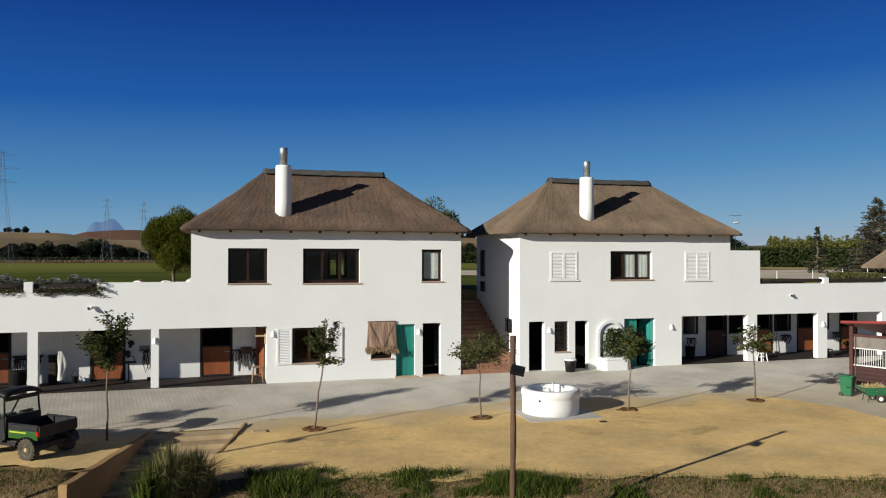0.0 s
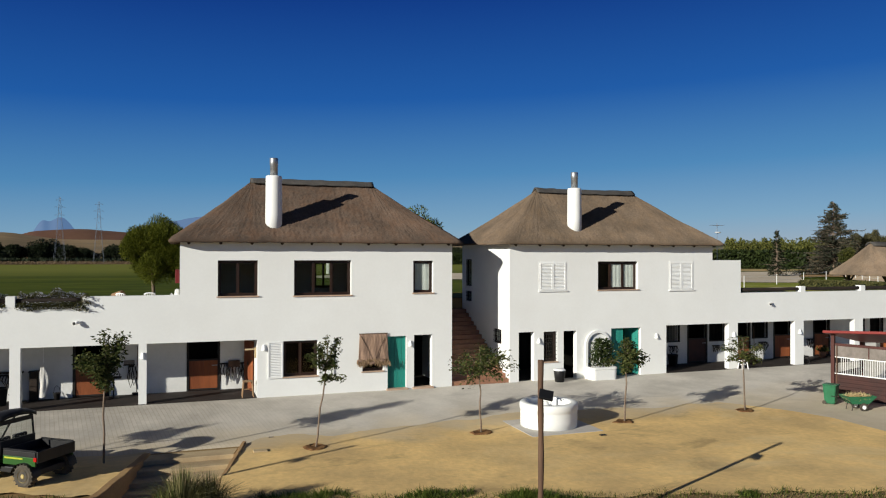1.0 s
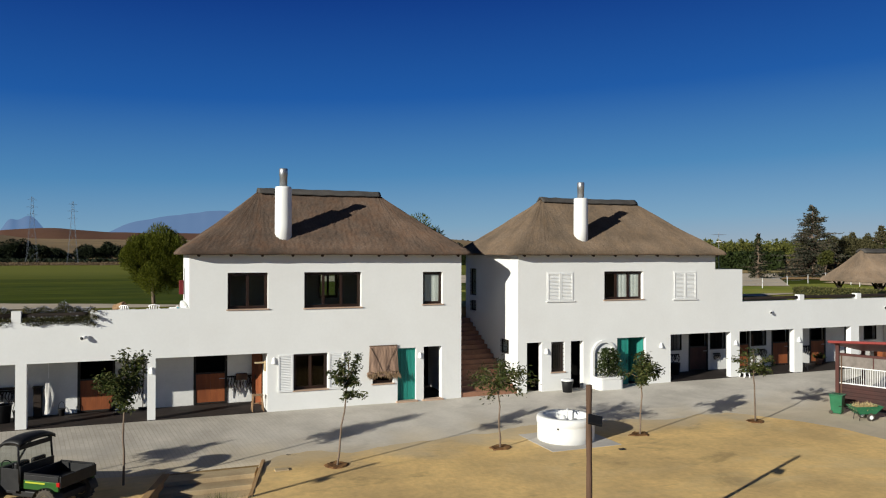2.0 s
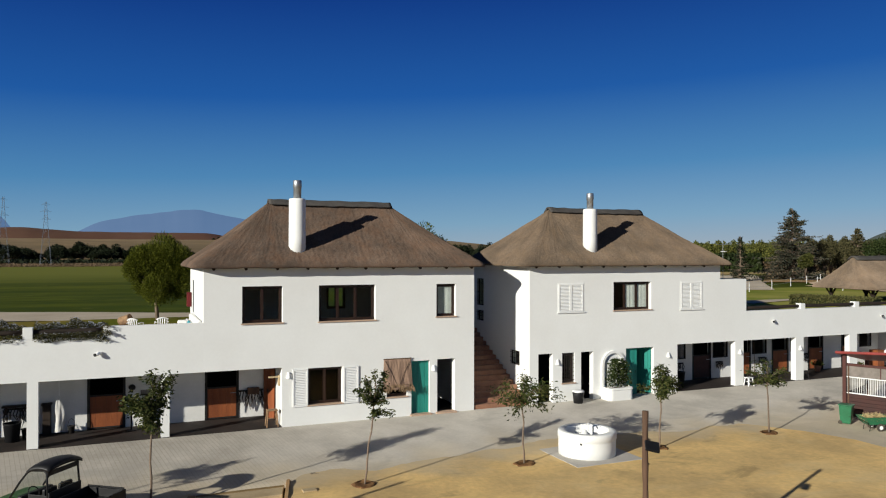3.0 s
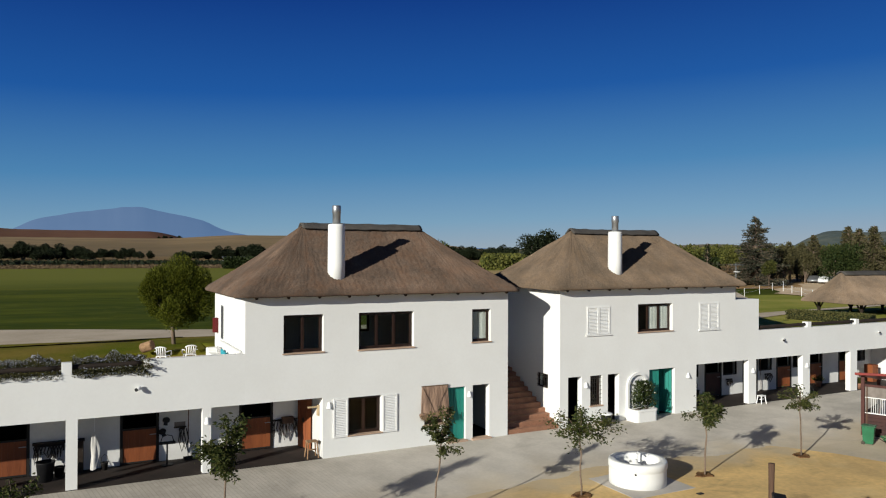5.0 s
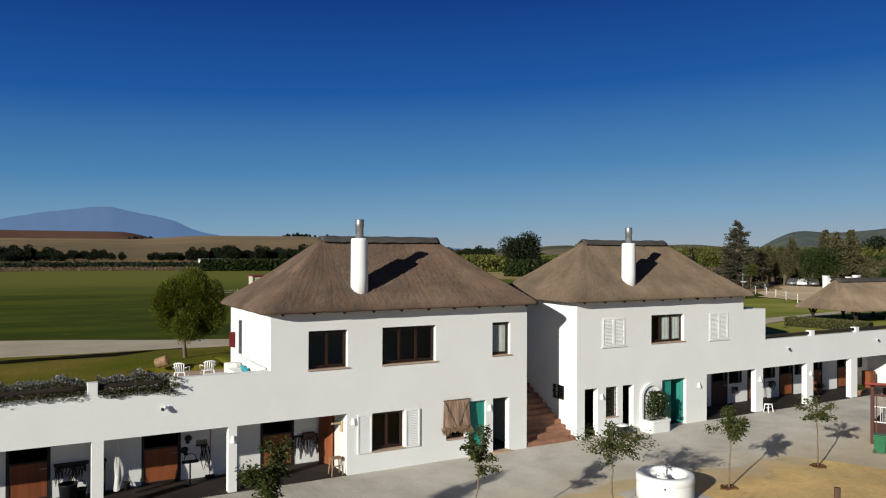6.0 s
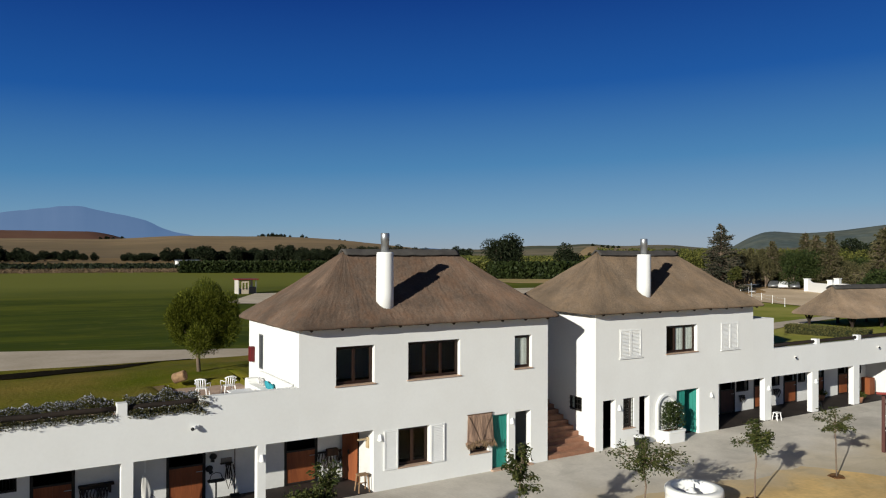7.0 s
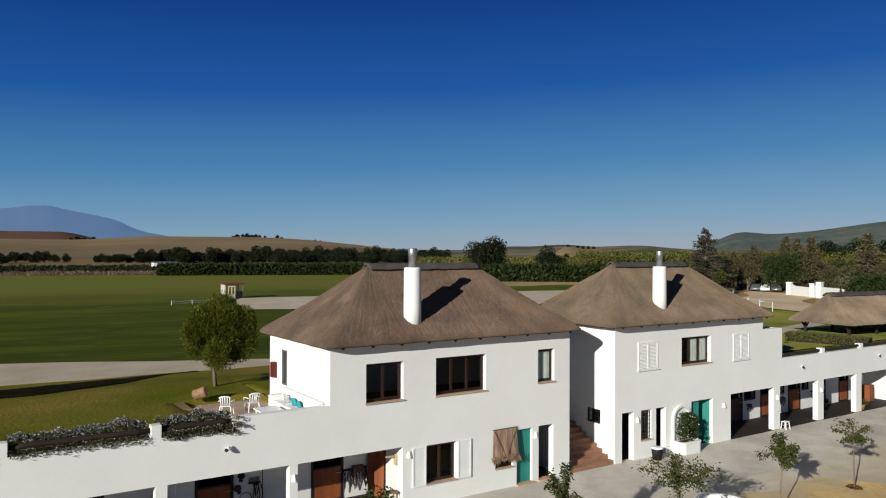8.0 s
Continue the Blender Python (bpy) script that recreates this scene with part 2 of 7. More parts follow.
DIRT = mat("tan_dirt_drive", (0.74, 0.58, 0.39), (0.6, 0.45, 0.29), 0.95, 0.12, 3, 0.4, vary=0.15, dist=0.04, spec=0.06)
BANK = mat("bank_soil", (0.13, 0.085, 0.045), (0.27, 0.185, 0.095), 0.95, 0.7, 9, 0.8, vary=0.25, dist=0.05, spec=0.06)
DRYSTRIP = mat("bare_orange_earth", (0.48, 0.32, 0.16), (0.32, 0.27, 0.11), 0.95, 0.09, 2, 0.4, vary=0.2, dist=0.05, spec=0.06)
LITTER = mat("leaf_litter", (0.46, 0.28, 0.14), (0.27, 0.19, 0.08), 0.95, 0.5, 6, 0.5, vary=0.3, dist=0.05, spec=0.06)
# greens greyed and blued: distance haze is mixed into the base colour
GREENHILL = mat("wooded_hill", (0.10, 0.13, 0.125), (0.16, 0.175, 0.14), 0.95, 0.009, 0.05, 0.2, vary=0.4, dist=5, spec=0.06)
BARK = mat("grey_bark", (0.14, 0.10, 0.07), (0.2, 0.15, 0.11), 0.9, 6, 40, 0.5, vary=0.2, stretch=(1, 1, 0.3))
LEAF_Y = leaf_mat("young_tree_leaves", (0.014, 0.028, 0.007), (0.095, 0.10, 0.03), 0.2)
LEAF_P = leaf_mat("lawn_pine_needles", (0.020, 0.032, 0.003), (0.145, 0.155, 0.018), 0.2)
LEAF_D = leaf_mat("dark_oak_leaves", (0.010, 0.015, 0.007), (0.024, 0.031, 0.014), 0.1)
VERGE = leaf_mat("dry_brown_verge", (0.10, 0.066, 0.038), (0.215, 0.15, 0.09), 0.2)
PALE_STRAW = leaf_mat("pale_straw", (0.5, 0.38, 0.18), (0.62, 0.5, 0.28), 0.25)
LEAF_C = leaf_mat("conifer_needles", (0.040, 0.042, 0.019), (0.135, 0.118, 0.055), 0.2)
LEAF_K = leaf_mat("cedar_needles", (0.022, 0.028, 0.018), (0.075, 0.075, 0.05), 0.15)
LEAF_G = leaf_mat("orchard_leaves", (0.028, 0.038, 0.010), (0.10, 0.10, 0.026), 0.2)
# lighter set of the LEAF_G greens; the sunlight is in the colour
LEAF_E = leaf_mat("sunlit_orchard_leaves", (0.036, 0.048, 0.012), (0.175, 0.17, 0.042), 0.25)
LEAF_B = leaf_mat("bright_broad_leaves", (0.014, 0.027, 0.008), (0.052, 0.066, 0.02), 0.2)
LEAF_M = leaf_mat("field_hedge_leaves", (0.014, 0.022, 0.007), (0.034, 0.046, 0.013), 0.15)
LEAF_H = leaf_mat("hedge_leaves", (0.045, 0.055, 0.018), (0.135, 0.12, 0.045), 0.2)
LEAF_R = leaf_mat("trailing_shrub_leaves", (0.026, 0.03, 0.010), (0.115, 0.105, 0.045), 0.2)
FLOWER = leaf_mat("pale_blue_flowers", (0.35, 0.38, 0.48), (0.6, 0.6, 0.66), 0.2)
FLOWER_W = leaf_mat("white_flowers", (0.7, 0.7, 0.66), (0.8, 0.8, 0.76), 0.2)
PAMPAS = leaf_mat("feathery_clump_grass", (0.07, 0.085, 0.025), (0.30, 0.26, 0.12), 0.3)
GRASS = leaf_mat("bank_grass", (0.022, 0.042, 0.006), (0.11, 0.135, 0.024), 0.25)
REEDENDS = leaf_mat("frayed_reed", (0.24, 0.155, 0.09), (0.36, 0.25, 0.15), 0.2)
DRYGRASS = leaf_mat("dry_grass", (0.34, 0.24, 0.11), (0.14, 0.11, 0.045), 0.25)


def thatch_mat(name, c1, c2, rust_c, rust_most):
    """Weathered reed thatch: a dense speckle of reed ends, short strokes down the slope, broad patches and rusty stains."""
    m = mat(name, c1, c2, 0.95, 0.55, 30, 0.0, vary=0.45, spec=0.03)
    n, l = m.node_tree.nodes, m.node_tree.links
    b = n["Principled BSDF"]
    b.inputs["Diffuse Roughness"].default_value = 1.0
    uv = n.new("ShaderNodeTexCoord")

    def noise_at(scale, detail, rough):
        mp = n.new("ShaderNodeMapping")
        mp.inputs["Scale"].default_value = scale
        l.new(uv.outputs["UV"], mp.inputs[0])
        t = n.new("ShaderNodeTexNoise")
        t.inputs["Scale"].default_value, t.inputs["Detail"].default_value, t.inputs["Roughness"].default_value = 1.0, detail, rough
        l.new(mp.outputs[0], t.inputs["Vector"])
        return t.outputs["Fac"]

    def ranged(value, a, b_, lo, hi):
        mr = n.new("ShaderNodeMapRange")
        mr.inputs["From Min"].default_value, mr.inputs["From Max"].default_value = a, b_
        mr.inputs["To Min"].default_value, mr.inputs["To Max"].default_value = lo, hi
        l.new(value, mr.inputs["Value"])
        return mr.outputs[0]

    def scaled(colour, factor):
        sc = n.new("ShaderNodeVectorMath")
        sc.operation = "SCALE"
        l.new(colour, sc.inputs[0])
        l.new(factor, sc.inputs["Scale"])
        return sc.outputs[0]

    col = b.inputs["Base Color"].links[0].from_socket
    mo = n.new("ShaderNodeMapping")
    mo.inputs["Scale"].default_value = (15.0, 15.0, 4.5)
    l.new(uv.outputs["Object"], mo.inputs[0])
    ts = n.new("ShaderNodeTexNoise")
    ts.inputs["Scale"].default_value, ts.inputs["Detail"].default_value, ts.inputs["Roughness"].default_value = 1.0, 6, 0.75
    l.new(mo.outputs[0], ts.inputs["Vector"])
    strokes = ts.outputs["Fac"]
    col = scaled(col, ranged(strokes, 0.32, 0.68, 0.74, 1.2))
    col = scaled(col, ranged(noise_at((0.6, 0.55, 1), 6, 0.6), 0.35, 0.65, 0.8, 1.2))
    rust = n.new("ShaderNodeMix")
    rust.data_type = "RGBA"
    rust.inputs[7].default_value = (*rust_c, 1)
    l.new(ranged(noise_at((1.3, 1.0, 1), 9, 0.75), 0.46, 0.66, 0.0, rust_most), rust.inputs[0])
    l.new(col, rust.inputs[6])
    l.new(rust.outputs[2], b.inputs["Base Color"])
    bp = n.new("ShaderNodeBump")
    bp.inputs["Strength"].default_value, bp.inputs["Distance"].default_value = 0.35, 0.03
    l.new(strokes, bp.inputs["Height"])
    l.new(bp.outputs[0], b.inputs["Normal"])
    return m


THATCH = thatch_mat("reddish_reed_thatch", (0.120, 0.083, 0.061), (0.080, 0.060, 0.047), (0.145, 0.081, 0.05), 0.6)
THATCH_GREY = thatch_mat("greyish_reed_thatch", (0.155, 0.113, 0.08), (0.11, 0.084, 0.062), (0.19, 0.127, 0.077), 0.45)


def paving_lines(m):
    """Stamped joints in the yard concrete: shallow grooves in diagonal courses."""
    n, l = m.node_tree.nodes, m.node_tree.links
    b = n["Principled BSDF"]
    co = n.new("ShaderNodeTexCoord")
    mp = n.new("ShaderNodeMapping")
    mp.inputs["Rotation"].default_value = (0, 0, radians(81))
    l.new(co.outputs["Object"], mp.inputs[0])
    br = n.new("ShaderNodeTexBrick")
    br.inputs["Scale"].default_value = 1.0
    br.inputs["Brick Width"].default_value, br.inputs["Row Height"].default_value, br.inputs["Mortar Size"].default_value = 0.95, 0.135, 0.012
    br.inputs["Color1"].default_value, br.inputs["Color2"].default_value, br.inputs["Mortar"].default_value = (0.86, 0.85, 0.84, 1), (0.79, 0.78, 0.77, 1), (0.69, 0.68, 0.66, 1)
    l.new(mp.outputs[0], br.inputs["Vector"])
    old = b.inputs["Base Color"].links[0].from_socket
    mx = n.new("ShaderNodeVectorMath")
    mx.operation = "MULTIPLY"
    l.new(old, mx.inputs[0])
    l.new(br.outputs["Color"], mx.inputs[1])
    sp = n.new("ShaderNodeSeparateXYZ")
    l.new(co.outputs["Object"], sp.inputs[0])
    wob = n.new("ShaderNodeTexNoise")
    wob.inputs["Scale"].default_value = 0.5
    l.new(co.outputs["Object"], wob.inputs["Vector"])
    ad = n.new("ShaderNodeMath")
    ad.operation = "MULTIPLY_ADD"
    ad.inputs[1].default_value = 5.0
    l.new(wob.outputs["Fac"], ad.inputs[0])
    l.new(sp.outputs["X"], ad.inputs[2])
    fade = n.new("ShaderNodeMapRange")
    fade.inputs["From Min"].default_value, fade.inputs["From Max"].default_value = -7.5, -2.5
    fade.inputs["To Min"].default_value, fade.inputs["To Max"].default_value = 1.0, 0.08
    l.new(ad.outputs[0], fade.inputs["Value"])
    keep = n.new("ShaderNodeMix")
    keep.data_type = "RGBA"
    l.new(fade.outputs[0], keep.inputs[0])
    l.new(old, keep.inputs[6])
    l.new(mx.outputs[0], keep.inputs[7])
    l.new(keep.outputs[2], b.inputs["Base Color"])


paving_lines(CONC)


def tint_along_y(m, y0, y1, tint, scale=0.02, amp=70.0, most=1.0):
    """A second tone that takes over from y0 to y1 with a ragged border: drier grass, blown sand."""
    n, l = m.node_tree.nodes, m.node_tree.links
    b = n["Principled BSDF"]
    co = n.new("ShaderNodeTexCoord")
    sp = n.new("ShaderNodeSeparateXYZ")
    l.new(co.outputs["Object"], sp.inputs[0])
    wob = n.new("ShaderNodeTexNoise")
    wob.inputs["Scale"].default_value, wob.inputs["Detail"].default_value = scale, 5
    l.new(co.outputs["Object"], wob.inputs["Vector"])
    ad = n.new("ShaderNodeMath")
    ad.operation = "MULTIPLY_ADD"
    ad.inputs[1].default_value = amp
    l.new(wob.outputs["Fac"], ad.inputs[0])
    l.new(sp.outputs["Y"], ad.inputs[2])
    mr = n.new("ShaderNodeMapRange")
    mr.interpolation_type = "SMOOTHSTEP"
    mr.inputs["From Min"].default_value, mr.inputs["From Max"].default_value = y0 + amp / 2, y1 + amp / 2
    mr.inputs["To Max"].default_value = most
    l.new(ad.outputs[0], mr.inputs["Value"])
    mx = n.new("ShaderNodeMix")
    mx.data_type = "RGBA"
    mx.inputs[7].default_value = (*tint, 1)
    l.new(mr.outputs[0], mx.inputs[0])
    l.new(b.inputs["Base Color"].links[0].from_socket, mx.inputs[6])
    l.new(mx.outputs[2], b.inputs["Base Color"])


def blotches(m, scale, tint, lo, hi, most):
    """Uneven stains of a second tone with soft borders: damp, scuffed or trodden places."""
    n, l = m.node_tree.nodes, m.node_tree.links
    b = n["Principled BSDF"]
    co = n.new("ShaderNodeTexCoord")
    mp = n.new("ShaderNodeMapping")
    mp.inputs["Scale"].default_value = (0.55, 1.0, 1.0)
    mp.inputs["Rotation"].default_value = (0, 0, radians(14))
    l.new(co.outputs["Object"], mp.inputs[0])
    t = n.new("ShaderNodeTexNoise")
    t.inputs["Scale"].default_value, t.inputs["Detail"].default_value, t.inputs["Roughness"].default_value, t.inputs["Distortion"].default_value = scale, 7, 0.65, 0.6
    l.new(mp.outputs[0], t.inputs["Vector"])
    mr = n.new("ShaderNodeMapRange")
    mr.interpolation_type = "SMOOTHSTEP"
    mr.inputs["From Min"].default_value, mr.inputs["From Max"].default_value, mr.inputs["To Max"].default_value = lo, hi, most
    l.new(t.outputs["Fac"], mr.inputs["Value"])
    mx = n.new("ShaderNodeMix")
    mx.data_type = "RGBA"
    mx.inputs[7].default_value = (*tint, 1)
    l.new(mr.outputs[0], mx.inputs[0])
    l.new(b.inputs["Base Color"].links[0].from_socket, mx.inputs[6])
    l.new(mx.outputs[2], b.inputs["Base Color"])


WHEAT_FAR = WHEAT.copy()
tint_along_y(WHEAT, 1020, 780, (0.14, 0.108, 0.066), 0.004, 260.0, 0.6)
blotches(TURF, 0.10, (0.026, 0.046, 0.004), 0.5, 0.62, 0.5)
blotches(TURF, 0.45, (0.15, 0.145, 0.02), 0.55, 0.66, 0.4)
tint_along_y(TURF, 62, 125, (0.165, 0.172, 0.027), 0.03, 50.0)
CONC_PLAIN = CONC.copy()
tint_along_y(CONC, -2.6, -6.3, (0.60, 0.47, 0.27), 0.55, 4.5, 0.45)
tint_along_y(CONC_PLAIN, -2.6, -6.3, (0.60, 0.47, 0.27), 0.55, 4.5, 0.45)
blotches(THATCH, 0.55, (0.062, 0.047, 0.038), 0.5, 0.66, 0.55)
blotches(THATCH_GREY, 0.5, (0.10, 0.075, 0.055), 0.52, 0.68, 0.5)
blotches(SAND, 0.9, (0.36, 0.255, 0.12), 0.56, 0.72, 0.65)
blotches(SAND, 0.22, (0.72, 0.56, 0.30), 0.5, 0.68, 0.6)
blotches(CONC, 0.5, (0.33, 0.305, 0.265), 0.52, 0.68, 0.4)
blotches(CONC_PLAIN, 0.5, (0.33, 0.305, 0.265), 0.52, 0.68, 0.4)
tint_along_y(SAND, -7.6, -4.6, (0.47, 0.40, 0.29), 0.6, 5.0, 0.75)

# ---- building blocks ----
BASE = {}


def thing(name, at=(0, 0, 0), label="", category="", group="", kind=""):
    """An Empty at the base of a thing; its parts are then given in world metres."""
    ob = new(name)
    ob.empty_display_size = 0.2
    ob.location = at
    BASE[ob] = Vector(at)
    return tagged(ob, label, category, group, kind)


def part(name, bm, material, parent=None, label="", smooth=False):
    top = parent
    while top is not None and top.parent is not None:
        top = top.parent
    if top is not None:
        bmesh.ops.translate(bm, verts=bm.verts, vec=-BASE.get(top, Vector()))
    me = bpy.data.meshes.new(name)
    bm.to_mesh(me)
    bm.free()
    me.materials.append(material)
    if smooth:
        me.polygons.foreach_set("use_smooth", [True] * len(me.polygons))
    ob = new(name, me)
    ob.parent = parent
    return tagged(ob, label)


def solo(name, bm, material, label, category, at=None, group="", kind="", smooth=False):
    """A thing of a single mesh, with its origin at its base."""
    if at is not None:
        bmesh.ops.translate(bm, verts=bm.verts, vec=-Vector(at))
    ob = part(name, bm, material, None, smooth=smooth)
    if at is not None:
        ob.location = at
    return tagged(ob, label, category, group, kind)


def box(bm, x0, x1, y0, y1, z0, z1, bevel=0.0):
    vs = bmesh.ops.create_cube(bm, size=1.0)["verts"]
    bmesh.ops.scale(bm, vec=(x1 - x0, y1 - y0, z1 - z0), verts=vs)
    bmesh.ops.translate(bm, vec=((x0 + x1) / 2, (y0 + y1) / 2, (z0 + z1) / 2), verts=vs)
    if bevel:
        es = {e for v in vs for e in v.link_edges}
        bmesh.ops.bevel(bm, geom=list(es), offset=bevel, segments=2, affect="EDGES", profile=0.5)
    return bm


def boxm(x0, x1, y0, y1, z0, z1, bevel=0.0):
    return box(bmesh.new(), x0, x1, y0, y1, z0, z1, bevel)


def turned(bm, prof, centre=(0, 0, 0), n=24, squash=1.0):
    """A body of revolution about z from a profile of (radius, height); closed at both ends."""
    rings = []
    for r, z in prof:
        rings.append([bm.verts.new((centre[0] + r * math.cos(2 * math.pi * i / n), centre[1] + r * squash * math.sin(2 * math.pi * i / n), centre[2] + z)) for i in range(n)])
    for a, b in zip(rings, rings[1:]):
        for i in range(n):
            bm.faces.new((a[i], a[(i + 1) % n], b[(i + 1) % n], b[i]))
    bm.faces.new(rings[0][::-1])
    bm.faces.new(rings[-1])
    return bm


def tube(bm, pts, radii, n=8):
    """A tapered tube along points."""
    pts = [Vector(p) for p in pts]
    if not hasattr(radii, "__len__"):
        radii = [radii] * len(pts)
    rings = []
    lead = (pts[-1] - pts[0]).normalized()
    ref = Vector((1, 0, 0)) if abs(lead.x) < 0.7 else Vector((0, 1, 0))
    for i, p in enumerate(pts):
        d = (pts[min(i + 1, len(pts) - 1)] - pts[max(i - 1, 0)]).normalized()
        s = d.cross(ref).normalized()
        w = d.cross(s)
        rings.append([bm.verts.new(p + radii[i] * (math.cos(2 * math.pi * k / n) * s + math.sin(2 * math.pi * k / n) * w)) for k in range(n)])
    for a, b in zip(rings, rings[1:]):
        for k in range(n):
            bm.faces.new((a[k], a[(k + 1) % n], b[(k + 1) % n], b[k]))
    bm.faces.new(rings[0][::-1])
    bm.faces.new(rings[-1])
    return bm


def wall(bm, axis, c0, c1, u0, u1, v0, v1, holes=(), skip=()):
    """A wall slab of depth c0..c1 across the given axis, u along it and v up, with rectangular openings that go through."""
    us = sorted({u0, u1, *(h[i] for h in (*holes, *skip) for i in (0, 1) if u0 < h[i] < u1)})
    vs = sorted({v0, v1, *(h[i] for h in (*holes, *skip) for i in (2, 3) if v0 < h[i] < v1)})
    full = {}
    for i in range(len(us) - 1):
        for j in range(len(vs) - 1):
            cu, cv = (us[i] + us[i + 1]) / 2, (vs[j] + vs[j + 1]) / 2
            full[i, j] = not any(h[0] < cu < h[1] and h[2] < cv < h[3] for h in (*holes, *skip))
    cache = {}

    def vert(u, v, c):
        key = (round(u, 4), round(v, 4), c)
        if key not in cache:
            cache[key] = bm.verts.new((u, c, v) if axis == "y" else (c, u, v))
        return cache[key]

    for (i, j), on in full.items():
        if not on:
            continue
        a, b, c, d = us[i], us[i + 1], vs[j], vs[j + 1]
        bm.faces.new([vert(a, c, c0), vert(b, c, c0), vert(b, d, c0), vert(a, d, c0)])
        bm.faces.new([vert(a, d, c1), vert(b, d, c1), vert(b, c, c1), vert(a, c, c1)])
        for (di, dj), (p, q) in (((-1, 0), ((a, c), (a, d))), ((1, 0), ((b, d), (b, c))), ((0, -1), ((b, c), (a, c))), ((0, 1), ((a, d), (b, d)))):
            if not full.get((i + di, j + dj), False):
                bm.faces.new([vert(*p, c0), vert(*q, c0), vert(*q, c1), vert(*p, c1)])
    bmesh.ops.recalc_face_normals(bm, faces=bm.faces)
    return bm


def sheet(fx, nu, nv):
    """A grid sheet; fx(u, v) gives the point for u, v in 0..1."""
    bm = bmesh.new()
    g = [[bm.verts.new(fx(i / nu, j / nv)) for j in range(nv + 1)] for i in range(nu + 1)]
    for i in range(nu):
        for j in range(nv):
            bm.faces.new((g[i][j], g[i + 1][j], g[i + 1][j + 1], g[i][j + 1]))
    return bm


def leaf(bm, p, d, up, length, width):
    """One leaf: a folded diamond from p along d."""
    d = Vector(d).normalized()
    s = d.cross(Vector(up))
    s = s.normalized() if s.length > 1e-4 else Vector((1, 0, 0))
    nrm = s.cross(d)
    a = bm.verts.new(p)
    b = bm.verts.new(p + d * length * 0.45 + s * width * 0.5 + nrm * width * 0.15)
    c = bm.verts.new(p + d * length)
    e = bm.verts.new(p + d * length * 0.45 - s * width * 0.5 + nrm * width * 0.15)
    bm.faces.new((a, b, c))
    bm.faces.new((a, c, e))


def rnd_dir(rng):
    z = rng.uniform(-1, 1)
    a = rng.uniform(0, 2 * math.pi)
    r = math.sqrt(1 - z * z)
    return Vector((r * math.cos(a), r * math.sin(a), z))


def smooth01(a, b, x):
    t = max(0.0, min(1.0, (x - a) / (b - a)))
    return t * t * (3 - 2 * t)

# ---- ground ----


def polar(az, d, x0=-15.0, y0=-27.0):
    return (x0 + d * math.sin(radians(az)), y0 + d * math.cos(radians(az)))


FRONT_N = (-0.304, -0.953)


def front_d(x, y):
    """Distance in front of the yard's edge, towards the lower bank."""
    return (x + 9.65) * FRONT_N[0] + (y + 10.9) * FRONT_N[1]


def step_l(y):
    """Inner face of the wall on one side of the garden steps."""
    return -11.62 + 0.234 * (y + 6.0)


def step_r(y):
    return -9.05 + 0.241 * (y + 5.75)


def yard_z(x, y):
    z = -0.08 - 0.32 * smooth01(0.2, 6.0, -y) if y < 0 else -0.08
    z -= 1.15 * smooth01(0.15, 4.5, front_d(x, y))
    if -11.8 < y < -6.0 and step_l(y) - 0.1 < x < step_r(y) + 0.1:
        z = min(z, -0.58 - 0.258 * min(5.0, -6.1 - y) if y < -6.1 else -0.58)
    return z


def ground_z(x, y):
    raised = y > 5.81 or (y > 2.55 and (x < -10.86 or x > 13.36))
    if not raised:
        return yard_z(x, y) - 0.03
    if -14.0 < x < -10.8 and y < 6.7:
        return 3.05
    if x < 13.4:
        return 3.27 - 0.7 * smooth01(10.0, 17.5, y)
    return 3.33 - 0.76 * smooth01(7, 20, y)


def spread(lo, hi, step, far, extra=()):
    xs, v = [], lo
    while v <= hi + 1e-6:
        xs.append(v)
        v += step
    s, v = step, hi
    while v < far:
        s *= 1.35
        v += s
        xs.append(v)
    s, v = step, lo
    while v > -far:
        s *= 1.35
        v -= s
        xs.append(v)
    return sorted({round(q, 3) for q in (*xs, *extra)})


def soil_z(x, y):
    """The earth itself: it stays at yard level under the stalls."""
    return yard_z(x, y) - 0.03 if y < 5.3 and (x < -10.86 or x > 13.36) else ground_z(x, y)


def build_ground():
    xs = spread(-30, 40, 1.0, 4800, (*(-14 + 0.2 * k for k in range(31)), -10.87, -10.85, 13.35, 13.37))
    ys = spread(-24, 20, 0.8, 4800, (*(-13 + 0.2 * k for k in range(38)), 5.28, 5.32, 5.8, 5.82))
    vs = [(x, y, soil_z(x, y)) for x in xs for y in ys]
    m = len(ys)
    fs = [(i * m + j, (i + 1) * m + j, (i + 1) * m + j + 1, i * m + j + 1) for i in range(len(xs) - 1) for j in range(m - 1)]
    me = bpy.data.meshes.new("ground")
    me.from_pydata(vs, [], fs)
    me.materials.append(EARTH)
    tagged(new("ground", me), "dry brown earth around the stable yard", "ground", kind="structure")


build_ground()


def sand_edge(x):
    """Where the concrete apron meets the sand."""
    y = -5.45 + 0.75 * math.exp(-((x - 1.5) / 3.6) ** 2) + 0.12 * math.sin(x * 1.7) + 0.06 * math.sin(x * 4.1 + 1) + 0.35 * noise.noise((x * 0.9, 3.3, 0)) + 0.12 * noise.noise((x * 4, 1.3, 0))
    return y - 6.5 * smooth01(9.4, 13.0, x)


def front_edge(x):
    return -10.9 - 0.319 * (x + 9.65) + 0.12 * math.sin(x * 2.3) + 0.07 * math.sin(x * 5.9)


